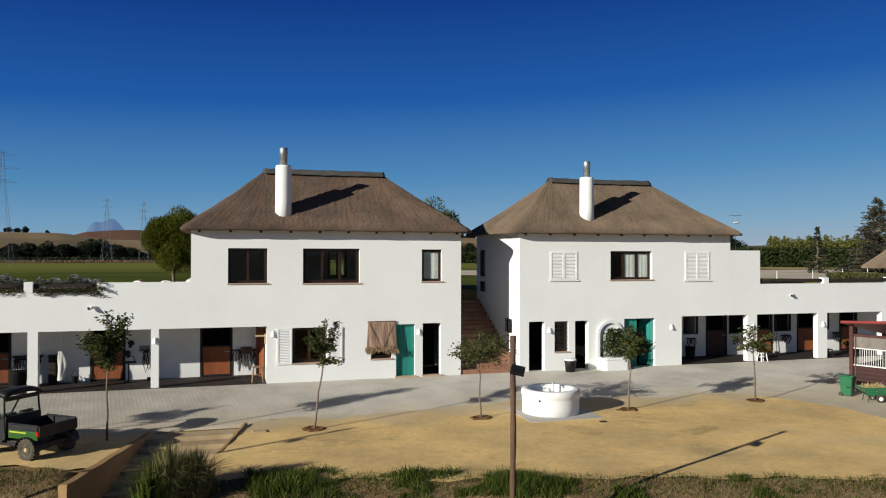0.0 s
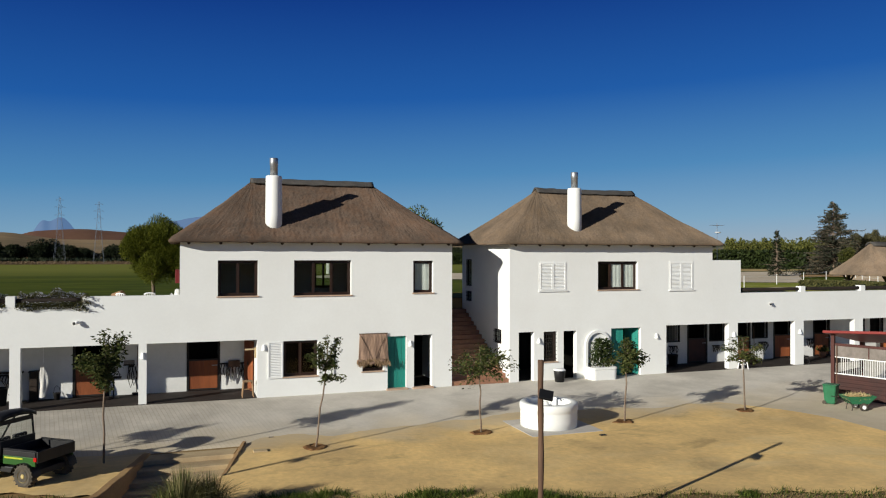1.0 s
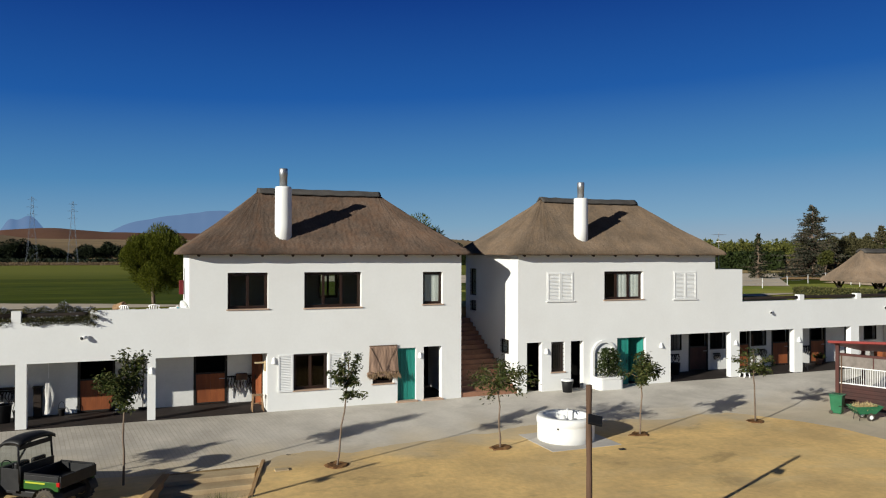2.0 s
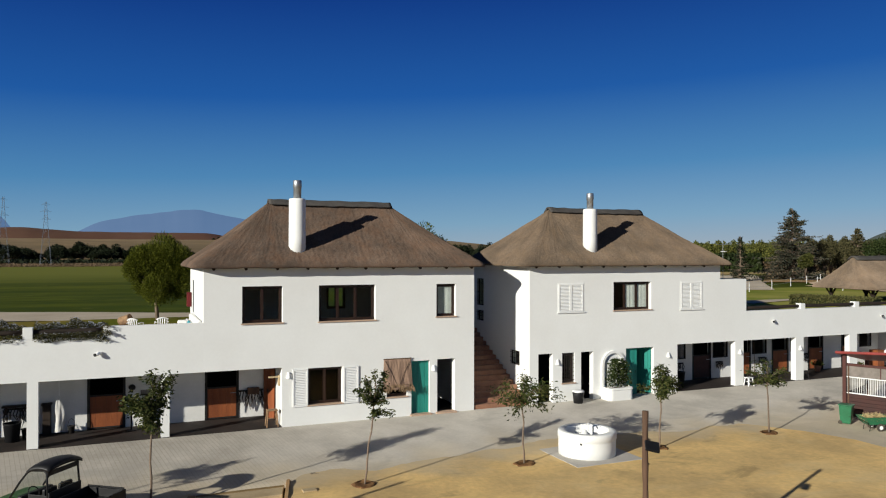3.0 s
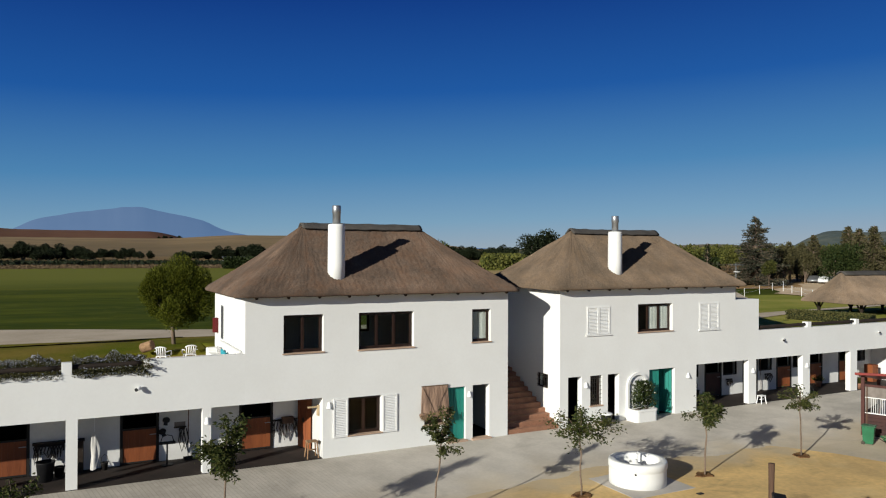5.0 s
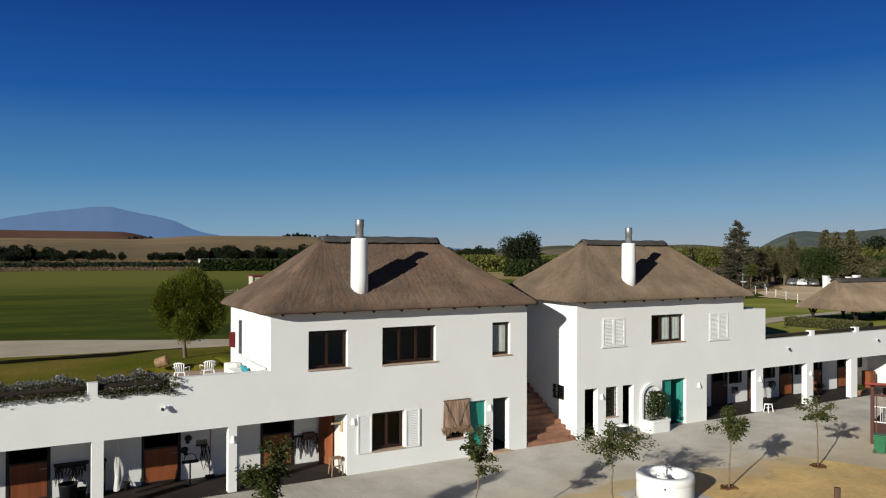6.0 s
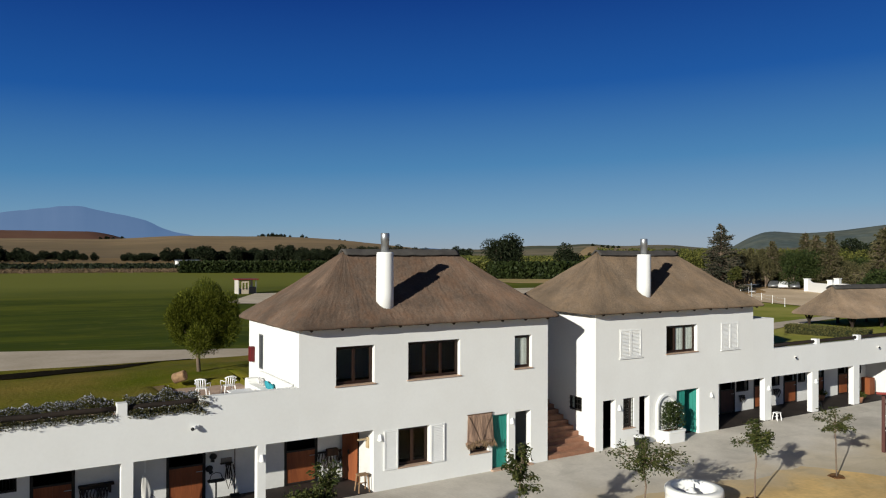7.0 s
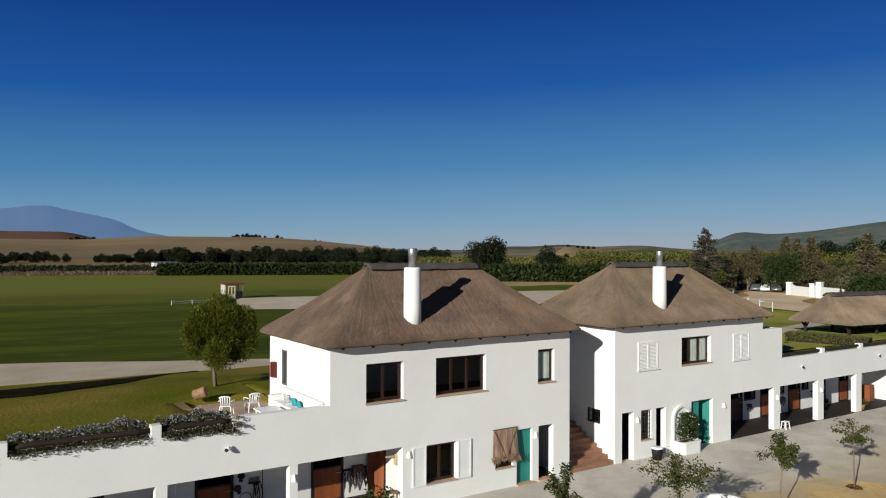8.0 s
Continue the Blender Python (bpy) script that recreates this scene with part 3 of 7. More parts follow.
def lay(name, fx, nu, nv, material, label, cat, rise=0.012):
    def f(u, v):
        x, y = fx(u, v)
        return (x, y, yard_z(x, y) + rise + 0.006 * noise.noise((x * 0.8, y * 0.8, 0)))
    return tagged(part(name, sheet(f, nu, nv), material, None, smooth=True), label, cat, kind="structure")


lay("pavement", lambda u, v: (-44 + 78 * u, -6.15 + 8.25 * v), 156, 24, CONC, "grey stamped concrete apron in front of the stables", "pavement", 0.0)
lay("pavement_side", lambda u, v: (9.6 + 24 * u, -17.0 + 10.85 * v), 48, 24, CONC_PLAIN, "grey concrete beside the red shed", "pavement", 0.0)
def sand_pt(u, v):
    x = -9.0 + 20.3 * u
    y = front_edge(x) - 0.02 + v * (sand_edge(x) - front_edge(x) + 0.02)
    return (x + (1 - u) ** 6 * (step_r(y) + 0.12 - x) if u < 0.5 else x, y)


def dirt_pt(u, v):
    x = -34 + 22.2 * u
    y = front_edge(x) + v * (-5.9 + 0.1 * math.sin(x * 2) - front_edge(x))
    return (x + u ** 6 * (step_l(y) - 0.12 - x) if u > 0.5 else x, y)


lay("sand_yard", sand_pt, 120, 40, SAND, "yellow compacted sand yard with young trees", "sand", 0.03)
lay("dirt_parking", dirt_pt, 80, 24, SAND, "sandy dirt parking place for a utility vehicle", "sand", 0.03)


def flat(name, pts_fn, nu, nv, material, label, cat, z):
    def f(u, v):
        x, y = pts_fn(u, v)
        return (x, y, z(x, y) if callable(z) else z)
    return tagged(part(name, sheet(f, nu, nv), material, None, smooth=True), label, cat, kind="structure")


def track_near(x):
    return 18.3 - 0.03 * (x + 13) + 0.1 * math.sin(x * 0.9)


def track_far(x):
    return 20.6 - 0.45 * (x + 5.3) + 0.15 * math.sin(x * 0.7) if x < -5.3 else 20.6


flat("lawn", lambda u, v: (-44 + 58 * u, 2.57 + (track_near(-44 + 58 * u) - 2.57) * v) if -44 + 58 * u < -10.9 else (-44 + 57.4 * u, 5.83 + (track_near(-44 + 58 * u) - 5.83) * v), 116, 110, LAWN, "half-dry lawn behind the stable roof", "lawn", lambda x, y: ground_z(x, y) + 0.05 + 0.02 * noise.noise((x * 0.5, y * 0.5, 2)))
flat("gravel_track", lambda u, v: (-60 + 84 * u, track_near(-60 + 84 * u) + v * (track_far(-60 + 84 * u) - track_near(-60 + 84 * u))), 84, 6, TRACK, "pale gravel track beside the playing field", "road", 2.62)
# tapering band of painted shade, laid on the slope below the lawn
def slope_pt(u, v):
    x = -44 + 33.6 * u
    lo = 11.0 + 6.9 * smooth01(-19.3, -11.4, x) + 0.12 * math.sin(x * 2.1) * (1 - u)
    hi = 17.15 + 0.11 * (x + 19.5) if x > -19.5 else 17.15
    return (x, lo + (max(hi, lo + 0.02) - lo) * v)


flat("bank_slope", slope_pt, 120, 20, BAND_SHADE, "dark band on the slope below the lawn, shade put into its colour", "bank", lambda x, y: ground_z(x, y) + 0.085 + 0.03 * noise.noise((x * 1.5, y * 1.5, 1)))
flat("turf_field", lambda u, v: (-260 + 360 * u, 18.9 + 190 * v), 60, 40, TURF, "mown green playing field", "grass", 2.6)
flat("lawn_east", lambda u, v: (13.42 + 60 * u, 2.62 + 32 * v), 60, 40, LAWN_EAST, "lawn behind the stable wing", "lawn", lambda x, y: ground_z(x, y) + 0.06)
def arena_pt(u, v):
    """The riding arena runs behind both houses and widens towards the gate."""
    a, b = (3 + 47 * u, 62 - 32 * u), (12 + 78 * u, 80 - 8 * u)
    w = 0.5 * math.sin(u * 23) * (1 if v > 0.5 else -1)
    return (a[0] + (b[0] - a[0]) * v, a[1] + (b[1] - a[1]) * v + w)


flat("sand_arena", arena_pt, 40, 12, TRACK, "pale sand riding arena behind the houses", "ground", 2.67)
flat("bare_strip", lambda u, v: polar(30 + 38 * u, 150 + 4 * math.sin(u * 31) + (52 + 6 * math.sin(u * 17)) * v), 60, 8, DRYSTRIP, "bare tan earth along the orchard", "ground", 2.64)
flat("gravel_drive", lambda u, v: (22 + 34 * u - 0.7 * v, 6.3 + 10.5 * u + 2.4 * v), 30, 6, TRACK, "pale gravel drive past the pavilion", "road", lambda x, y: ground_z(x, y) + 0.10)
flat("dirt_drive", lambda u, v: (56 + 36 * u + (4 - 2 * u) * v + 0.9 * math.sin(9 * u + 2 * v), 21 + 24 * u + (15 - 4 * u) * v + 0.8 * math.sin(14 * u) * (1 - 2 * v)), 40, 12, DIRT, "tan dirt drive towards the gate wall", "road", 2.73)
flat("leaf_litter", lambda u, v: polar(47.5 + 15 * u, 108 + 3 * math.sin(9 * u) + (62 + 3 * math.sin(u * 13)) * v), 40, 16, LITTER, "orange-brown leaf litter under the conifers", "ground", 2.71)

# ---- thatched houses ----


def rounded_loop(x0, x1, y0, y1, r, step):
    """Points round a rectangle with rounded corners, with the run along it."""
    pts = []
    corners = [(x1 - r, y0 + r, -90), (x1 - r, y1 - r, 0), (x0 + r, y1 - r, 90), (x0 + r, y0 + r, 180)]
    ends = []
    for cx, cy, a0 in corners:
        arc = [(cx + r * math.cos(radians(a0 + 90 * k / 24)), cy + r * math.sin(radians(a0 + 90 * k / 24))) for k in range(25)]
        ends.append(arc)
    for i in range(4):
        pts += ends[i]
        a, b = ends[i][-1], ends[(i + 1) % 4][0]
        d = math.dist(a, b)
        k = max(1, int(d / step))
        pts += [(a[0] + (b[0] - a[0]) * j / k, a[1] + (b[1] - a[1]) * j / k) for j in range(1, k)]
    return pts


def thatch_roof(x0, x1, y0, y1, z_eave, z_ridge, wall_in, thick, seed, flat_frac=1.0):
    """Hipped thatch with rounded hips: a loop of eave points drawn up to the ridge line, with a thick rounded lip."""
    loop = rounded_loop(x0, x1, y0, y1, 0.42, 0.045)
    half = (y1 - y0) / 2
    ra, rb, ym = x0 + half * flat_frac, x1 - half * flat_frac, (y0 + y1) / 2
    n = len(loop)
    run = [0.0]
    for i in range(1, n + 1):
        run.append(run[-1] + math.dist(loop[i % n], loop[i - 1]))
    rows = []
    for t_, dz in ((-0.17, 0.0), (0.0, -0.03), (-0.006, 0.02), (-0.002, 0.07), (0.012, 0.115)):
        rows.append((t_ if t_ > -0.1 else wall_in, dz))
    ups = [(k / 64, None) for k in range(1, 65)]
    jit = random.Random(int(seed) + 7)
    bm = bmesh.new()
    uvl = bm.loops.layers.uv.new("UVMap")
    grid = []
    for t_, dz in rows + ups:
        ring = []
        for i in range(n):
            px, py = loop[i]
            rx = min(max(px, ra), rb)
            t2 = t_
            if dz is None:
                t2 = 0.012 + (1 - 0.012) * t_
                z = z_eave + 0.115 + (z_ridge - z_eave - 0.115) * t2 - 0.07 * math.sin(math.pi * t2)
            else:
                z = z_eave + dz
            if dz == 0.0:
                t2 = wall_in
                z = z_eave + 0.2
            q = Vector((px + (rx - px) * t2, py + (ym - py) * t2, z))
            amp = 0.028 if (dz is None and t_ < 0.97) else (0.02 if dz is not None and t_ < 0.1 else 0.0)
            q.z += amp * noise.noise((q.x * 1.1 + seed, q.y * 1.1, q.z * 1.1)) + 0.45 * amp * noise.noise((run[i] * 5 + seed, t2 * 3, 1.7))
            if dz is None and t_ < 0.97:
                # stubbly reed ends, each a little proud or sunk
                nx, ny = loop[(i + 1) % n]
                gap = math.hypot((nx - px) * (1 - t2) + (min(max(nx, ra), rb) - rx) * t2, (ny - py) * (1 - t2))
                q.z += min(1.0, gap / 0.045) * (jit.uniform(-0.021, 0.021) + 0.012 * noise.noise((run[i] * 7.5 + seed, t2 * 5.0, 4.2)))
            ring.append(q)
        grid.append((ring, t2))
    vv = [[bm.verts.new(q) for q in ring] for ring, _ in grid]
    slope = math.hypot(half, z_ridge - z_eave)
    for j in range(len(vv) - 1):
        ta, tb = grid[j][1], grid[j + 1][1]
        for i in range(n):
            k = (i + 1) % n
            try:
                f = bm.faces.new((vv[j][i], vv[j][k], vv[j + 1][k], vv[j + 1][i]))
            except ValueError:
                continue
            for lp, (s, t_) in zip(f.loops, ((run[i], ta), (run[i + 1], ta), (run[i + 1], tb), (run[i], tb))):
                lp[uvl].uv = (s + seed, t_ * slope)
    bmesh.ops.remove_doubles(bm, verts=[v for ring in vv[-1:] for v in ring], dist=0.002)
    bmesh.ops.recalc_face_normals(bm, faces=bm.faces)
    return bm, ra, rb, ym


def ridge_cap(xa, xb, y, z, seed):
    prof = [(-0.33, -0.2), (-0.22, -0.1), (-0.1, -0.02), (0.0, 0.0), (0.1, -0.02), (0.22, -0.1), (0.33, -0.2)]
    n = 40

    def f(u, v):
        k = v * (len(prof) - 1)
        i = min(int(k), len(prof) - 2)
        a, b, w = prof[i], prof[i + 1], k - i
        x = xa + (xb - xa) * u
        s = 0.03 * noise.noise((x * 2.3 + seed, v * 3, 0))
        return (x, y + a[0] + (b[0] - a[0]) * w, z + a[1] + (b[1] - a[1]) * w + s + 0.012 * math.sin(9 * math.pi * v) + 0.015 * (2 * u - 1) ** 2)
    bm = sheet(f, n, 6)
    ext = bmesh.ops.extrude_face_region(bm, geom=bm.faces[:])
    bmesh.ops.translate(bm, vec=(0, 0, -0.06), verts=[g for g in ext["geom"] if isinstance(g, bmesh.types.BMVert)])
    bmesh.ops.recalc_face_normals(bm, faces=bm.faces)
    return bm


def frame_window(parent, axis_y, x0, x1, z0, z1, leaves=1, sill=True, curtain=(), glass=True, depth=0.12):
    """A timber window set back in its opening: outer frame, a sash round each pane, glass, clay sill, curtains."""
    y = axis_y + depth
    w = 0.065
    bm = bmesh.new()
    for a, b, c, d in ((x0, x1, z0, z0 + w), (x0, x1, z1 - w, z1), (x0, x0 + w, z0 + w, z1 - w), (x1 - w, x1, z0 + w, z1 - w)):
        box(bm, a, b, y, y + 0.08, c, d)
    win = part("window", bm, WOOD, parent, "brown timber window")
    iw = (x1 - x0 - 2 * w) / leaves
    for k in range(leaves):
        a = x0 + w + k * iw
        b = a + iw
        s = bmesh.new()
        for p, q, c, d in ((a, b, z0 + w, z0 + w + 0.055), (a, b, z1 - w - 0.055, z1 - w), (a, a + 0.055, z0 + w + 0.055, z1 - w - 0.055), (b - 0.055, b, z0 + w + 0.055, z1 - w - 0.055)):
            box(s, p + 0.004, q - 0.004, y - 0.015, y + 0.04, c + 0.002, d - 0.002)
        part("sash", s, WOOD, win)
        if glass:
            g = part("pane", boxm(a + 0.05, b - 0.05, y + 0.008, y + 0.014, z0 + w + 0.05, z1 - w - 0.05), CLEAR, win, "clear glass pane")
            g.visible_shadow = False
        if k in curtain:
            def cf(u, v, a=a, b=b):
                return (a + 0.03 + (b - a - 0.06) * u, y + 0.035 + 0.005 * math.sin(u * 21 + 2 * math.sin(3 * u)), z0 + 0.05 + (z1 - z0 - 0.1) * v)
            part("curtain", sheet(cf, 40, 4), CURTAIN, win, "pale hanging curtain", smooth=True)
    if sill:
        part("window_sill", boxm(x0 - 0.05, x1 + 0.05, axis_y - 0.055, axis_y + depth, z0 - 0.03, z0 + 0.012, 0.01), SILL, win, "clay tile sill")
    return win


def louvre_leaf(x0, x1, z0, z1, y0, parent, name="shutter_leaf"):
    """A white louvred shutter leaf: frame and tilted slats."""
    f = bmesh.new()
    w = 0.055
    for a, b, c, d in ((x0, x1, z0, z0 + w), (x0, x1, z1 - w, z1), (x0, x0 + w, z0 + w, z1 - w), (x1 - w, x1, z0 + w, z1 - w)):
        box(f, a, b, y0, y0 + 0.04, c, d)
    lf = part(name, f, WPAINT, parent, "white louvred shutter leaf")
    s = bmesh.new()
    k = int((z1 - z0 - 2 * w) / 0.062)
    for i in range(k):
        z = z0 + w + (i + 0.5) * (z1 - z0 - 2 * w) / k
        q = bmesh.ops.create_cube(s, size=1.0)["verts"]
        bmesh.ops.scale(s, vec=(x1 - x0 - 2 * w, 0.009, 0.06), verts=q)
        bmesh.ops.rotate(s, cent=(0, 0, 0), matrix=Matrix.Rotation(radians(-38), 3, "X"), verts=q)
        bmesh.ops.translate(s, vec=((x0 + x1) / 2, y0 + 0.022, z), verts=q)
    part("slats", s, WPAINT, lf)
    return lf


def sconce(x, y, z, group="wall lamps on the stable fronts"):
    """White half-cone wall lamp."""
    bm = bmesh.new()
    n = 12
    a = [bm.verts.new((x + 0.10 * math.cos(math.pi + math.pi * i / n), y + 0.12 * math.sin(math.pi + math.pi * i / n), z - 0.1)) for i in range(n + 1)]
    b = [bm.verts.new((x + 0.045 * math.cos(math.pi + math.pi * i / n), y + 0.055 * math.sin(math.pi + math.pi * i / n), z + 0.12)) for i in range(n + 1)]
    for i in range(n):
        bm.faces.new((a[i], a[i + 1], b[i + 1], b[i]))
    bm.faces.new(b)
    bm.faces.new((a[0], b[0], b[-1], a[-1]))
    ob = solo("wall_lamp", bm, WPAINT, "white conical plaster wall lamp", "wall lamp", (x, y, z - 0.1), group)
    bulb = part("bulb_holder", turned(bmesh.new(), [(0.03, 0), (0.03, 0.05)], (0, -0.05, 0.03), 8), WPLAST, ob)
    return ob


def rafter_ends(parent, x0, x1, y, z, step=1.12):
    k = int((x1 - x0) / step)
    for i in range(k + 1):
        x = x0 + (x1 - x0) * i / k
        bm = tube(bmesh.new(), [(x, y + 0.06, z + 0.015), (x, y + 0.75, z + 0.33)], 0.06, 8)
        part("rafter", bm, RAFTER, parent)


def chimney(parent, x, y, zb, zt, ztop):
    c = part("chimney", turned(bmesh.new(), [(0.325, zb), (0.325, zb + 0.9), (0.315, zt - 0.08), (0.30, zt), (0.2, zt + 0.012)], (x, y, 0), 32), WHITE, parent, "white rendered round chimney", smooth=True)
    part("flue", turned(bmesh.new(), [(0.15, zt), (0.15, ztop - 0.3), (0.165, ztop - 0.28), (0.165, ztop - 0.02), (0.15, ztop), (0.1, ztop - 0.001)], (x, y, 0), 20), STEEL, c, "galvanised steel flue", smooth=True)
    fl = bmesh.new()
    turned(fl, [(0.44, 0), (0.34, 0.10), (0.33, 0.101)], (0, 0, 0), 24)
    bmesh.ops.rotate(fl, cent=(0, 0, 0), matrix=Matrix.Rotation(radians(39), 3, "X"), verts=fl.verts)
    bmesh.ops.translate(fl, vec=(x, y, zb + 0.43), verts=fl.verts)
    part("flashing", fl, RIDGE, c, "grey mortar collar", smooth=True)


T = 0.3          # wall thickness
LX0, LX1, RX0, RX1, DEP = -10.83, 0.0, 2.66, 13.36, 5.75
house_l = thing("house", ((LX0 + LX1) / 2, DEP / 2, -0.08), "white two-storey house with a hipped brown thatched roof", "house", "thatched houses")
house_r = thing("house", ((RX0 + RX1) / 2, DEP / 2, -0.08), "white thatched house with closed white shutters and teal door", "house", "thatched houses")

L_HOLES = [(-9.47, -7.98, 3.85, 5.23), (-6.6, -4.32, 3.83, 5.23), (-1.71, -0.84, 3.87, 5.21), (-7.0, -5.66, 0.66, 2.07), (-3.85, -2.98, 0.72, 1.9), (-2.8, -2.0, -0.2, 2.11), (-1.67, -0.88, -0.2, 2.13)]
R_HOLES = [(7.05, 9.17, 3.87, 5.17), (3.1, 3.84, -0.2, 2.08), (4.31, 4.98, 0.73, 2.07), (5.3, 5.95, -0.2, 2.07), (7.74, 9.32, -0.2, 2.11)]


def shell(house, x0, x1, holes_front, holes_back, holes_left, holes_right):
    part("wall_front", wall(bmesh.new(), "y", 0, T, x0, x1, -0.25, 6.16, holes_front), WHITE, house)
    part("wall_back", wall(bmesh.new(), "y", DEP - T, DEP, x0, x1, -0.25, 6.16, holes_back), WHITE, house)
    part("wall_side", wall(bmesh.new(), "x", x0, x0 + T, T, DEP - T, -0.25, 6.16, holes_left), WHITE, house)
    part("wall_side", wall(bmesh.new(), "x", x1 - T, x1, T, DEP - T, -0.25, 6.16, holes_right), WHITE, house)
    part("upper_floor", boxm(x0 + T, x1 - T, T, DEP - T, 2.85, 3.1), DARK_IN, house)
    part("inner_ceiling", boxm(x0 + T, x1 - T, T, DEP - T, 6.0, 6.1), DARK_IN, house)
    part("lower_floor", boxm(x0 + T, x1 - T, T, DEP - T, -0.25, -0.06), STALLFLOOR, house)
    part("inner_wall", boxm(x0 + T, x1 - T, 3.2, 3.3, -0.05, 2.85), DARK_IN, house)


shell(house_l, LX0, LX1, L_HOLES + [(-20, -8.0, -1, 2.16)], [(-4.9, -4.0, 3.9, 5.2)], [(3.9, 4.42, 4.02, 5.36), (0.3, 2.3, -1, 2.16)], [])
shell(house_r, RX0, RX1, R_HOLES + [(10.72, 20, -1, 2.16)], [], [(0.88, 1.7, 1.5, 2.13), (4.46, 5.16, 3.93, 5.24), (4.46, 5.16, 3.18, 3.68)], [(0.3, 2.3, -1, 2.16)])

for house, (x0, x1), seed in ((house_l, (-11.22, 0.42), 0.0), (house_r, (2.1, 13.88), 31.0)):
    bm, ra, rb, ym = thatch_roof(x0, x1, -0.45, 6.15, 5.94, 8.62, 0.14, 0.24, seed)
    roof = part("roof", bm, THATCH if house is house_l else THATCH_GREY, house, "weathered brown reed thatch", smooth=True)
    part("ridge_cap", ridge_cap(ra - 0.12, rb + 0.12, ym, 8.68, seed), RIDGE, roof, "dark mortar ridge", smooth=True)
    rafter_ends(house, x0 + 0.7, x1 - 0.7, -0.43, 5.865)
chimney(house_l, -7.34, 0.47, 6.15, 8.56, 9.27)
chimney(house_r, 6.14, 0.54, 6.2, 8.5, 9.23)

# windows and doors of the first house
frame_window(house_l, 0, -9.47, -7.98, 3.85, 5.23, 2, depth=0.19)
frame_window(house_l, 0, -6.6, -4.32, 3.83, 5.23, 3, depth=0.19)
frame_window(house_l, 0, -1.71, -0.84, 3.87, 5.21, 1, curtain=(0,), depth=0.17)
frame_window(house_l, 0, -7.0, -5.66, 0.66, 2.07, 2, depth=0.19)
frame_window(house_l, 0, -3.85, -2.98, 0.72, 1.9, 1)
for a, b, c, d, k in ((-4.9, -4.0, 3.9, 5.2, 2),):
    frame_window(house_l, DEP - 0.26, a, b, c, d, k, sill=False, depth=0.05)
for a, b in ((-7.6, -7.03), (-5.63, -5.03)):
    louvre_leaf(a, b, 0.64, 2.07, -0.05, house_l, "shutter")
# narrow louvred window in the side wall
lv = part("side_window", wall(bmesh.new(), "x", LX0 - 0.01, LX0 + 0.05, 3.9, 4.42, 4.02, 5.36, [(3.96, 4.36, 4.08, 5.3)]), STEEL, house_l, "narrow louvred side window")
sl = bmesh.new()
for i in range(16):
    z = 4.12 + i * 0.074
    q = box(sl, LX0 + 0.0, LX0 + 0.045, 3.97, 4.35, z, z + 0.02)
part("louvres", sl, STEEL, lv)
# dark panel added inside to hide the bright side window from the front
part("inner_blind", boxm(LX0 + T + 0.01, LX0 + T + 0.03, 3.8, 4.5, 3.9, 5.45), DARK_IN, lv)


def plank_door(parent, x0, x1, z0, z1, y, material, name="door", boards=5, handle=True):
    bm = bmesh.new()
    w = (x1 - x0) / boards
    for i in range(boards):
        box(bm, x0 + i * w + 0.004, x0 + (i + 1) * w - 0.004, y, y + 0.045, z0 + 0.02, z1 - 0.01, 0.004)
    d = part(name, bm, material, parent, "teal painted board door" if material is TEAL else "")
    fr = bmesh.new()
    box(fr, x0 - 0.02, x0 + 0.035, y - 0.02, y - 0.004, z0, z1)
    box(fr, x1 - 0.035, x1 + 0.0, y - 0.02, y - 0.004, z0, z1)
    box(fr, x0 + 0.035, x1 - 0.035, y - 0.02, y - 0.004, z1 - 0.06, z1)
    part("door_frame", fr, material, d)
    if handle:
        part("handle", tube(bmesh.new(), [(x1 - 0.12, y - 0.06, z0 + 1.0), (x1 - 0.12, y - 0.06, z0 + 1.14)], 0.012, 6), IRON, d, "dark iron handle")
    return d


plank_door(house_l, -2.78, -2.02, -0.08, 2.1, 0.14, TEAL, boards=5)
part("doorstep", boxm(-2.86, -1.95, -0.16, 0.13, -0.12, -0.02, 0.01), SILL, house_l)
part("doorstep", boxm(-1.74, -0.84, -0.16, 0.2, -0.12, -0.02, 0.01), SILL, house_l)


# windows and doors of the second house
frame_window(house_r, 0, 7.05, 9.17, 3.87, 5.17, 3, curtain=(1, 2), depth=0.19)
for x0, x1, z0, z1 in ((4.12, 5.4, 3.89, 5.12), (10.92, 12.2, 3.83, 5.12)):
    fr = bmesh.new()
    for a, b, c, d in ((x0 - 0.05, x1 + 0.05, z1, z1 + 0.05), (x0 - 0.05, x0, z0, z1), (x1, x1 + 0.05, z0, z1)):
        box(fr, a, b, -0.008, 0.0, c, d)
    sh = part("shutter_frame", fr, WPAINT, house_r, "white frame of closed louvred shutters")
    xm = (x0 + x1) / 2
    louvre_leaf(x0 + 0.005, xm - 0.006, z0, z1, -0.025, sh)
    louvre_leaf(xm + 0.006, x1 - 0.005, z0, z1, -0.025, sh)
    part("shutter_sill", boxm(x0 - 0.08, x1 + 0.08, -0.06, 0.0, z0 - 0.06, z0 - 0.012, 0.01), WHITE, sh)
bars = bmesh.new()
for i in range(6):
    x = 4.37 + i * 0.11
    tube(bars, [(x, 0.06, 0.74), (x, 0.06, 2.06)], 0.011, 6)
for i in range(7):
    z = 0.86 + i * 0.18
    tube(bars, [(4.31, 0.06, z), (4.98, 0.06, z)], 0.011, 6)
wb = frame_window(house_r, 0, 4.31, 4.98, 0.73, 2.07, 1, depth=0.2)
part("window_bars", bars, IRON, wb, "black iron window bars")
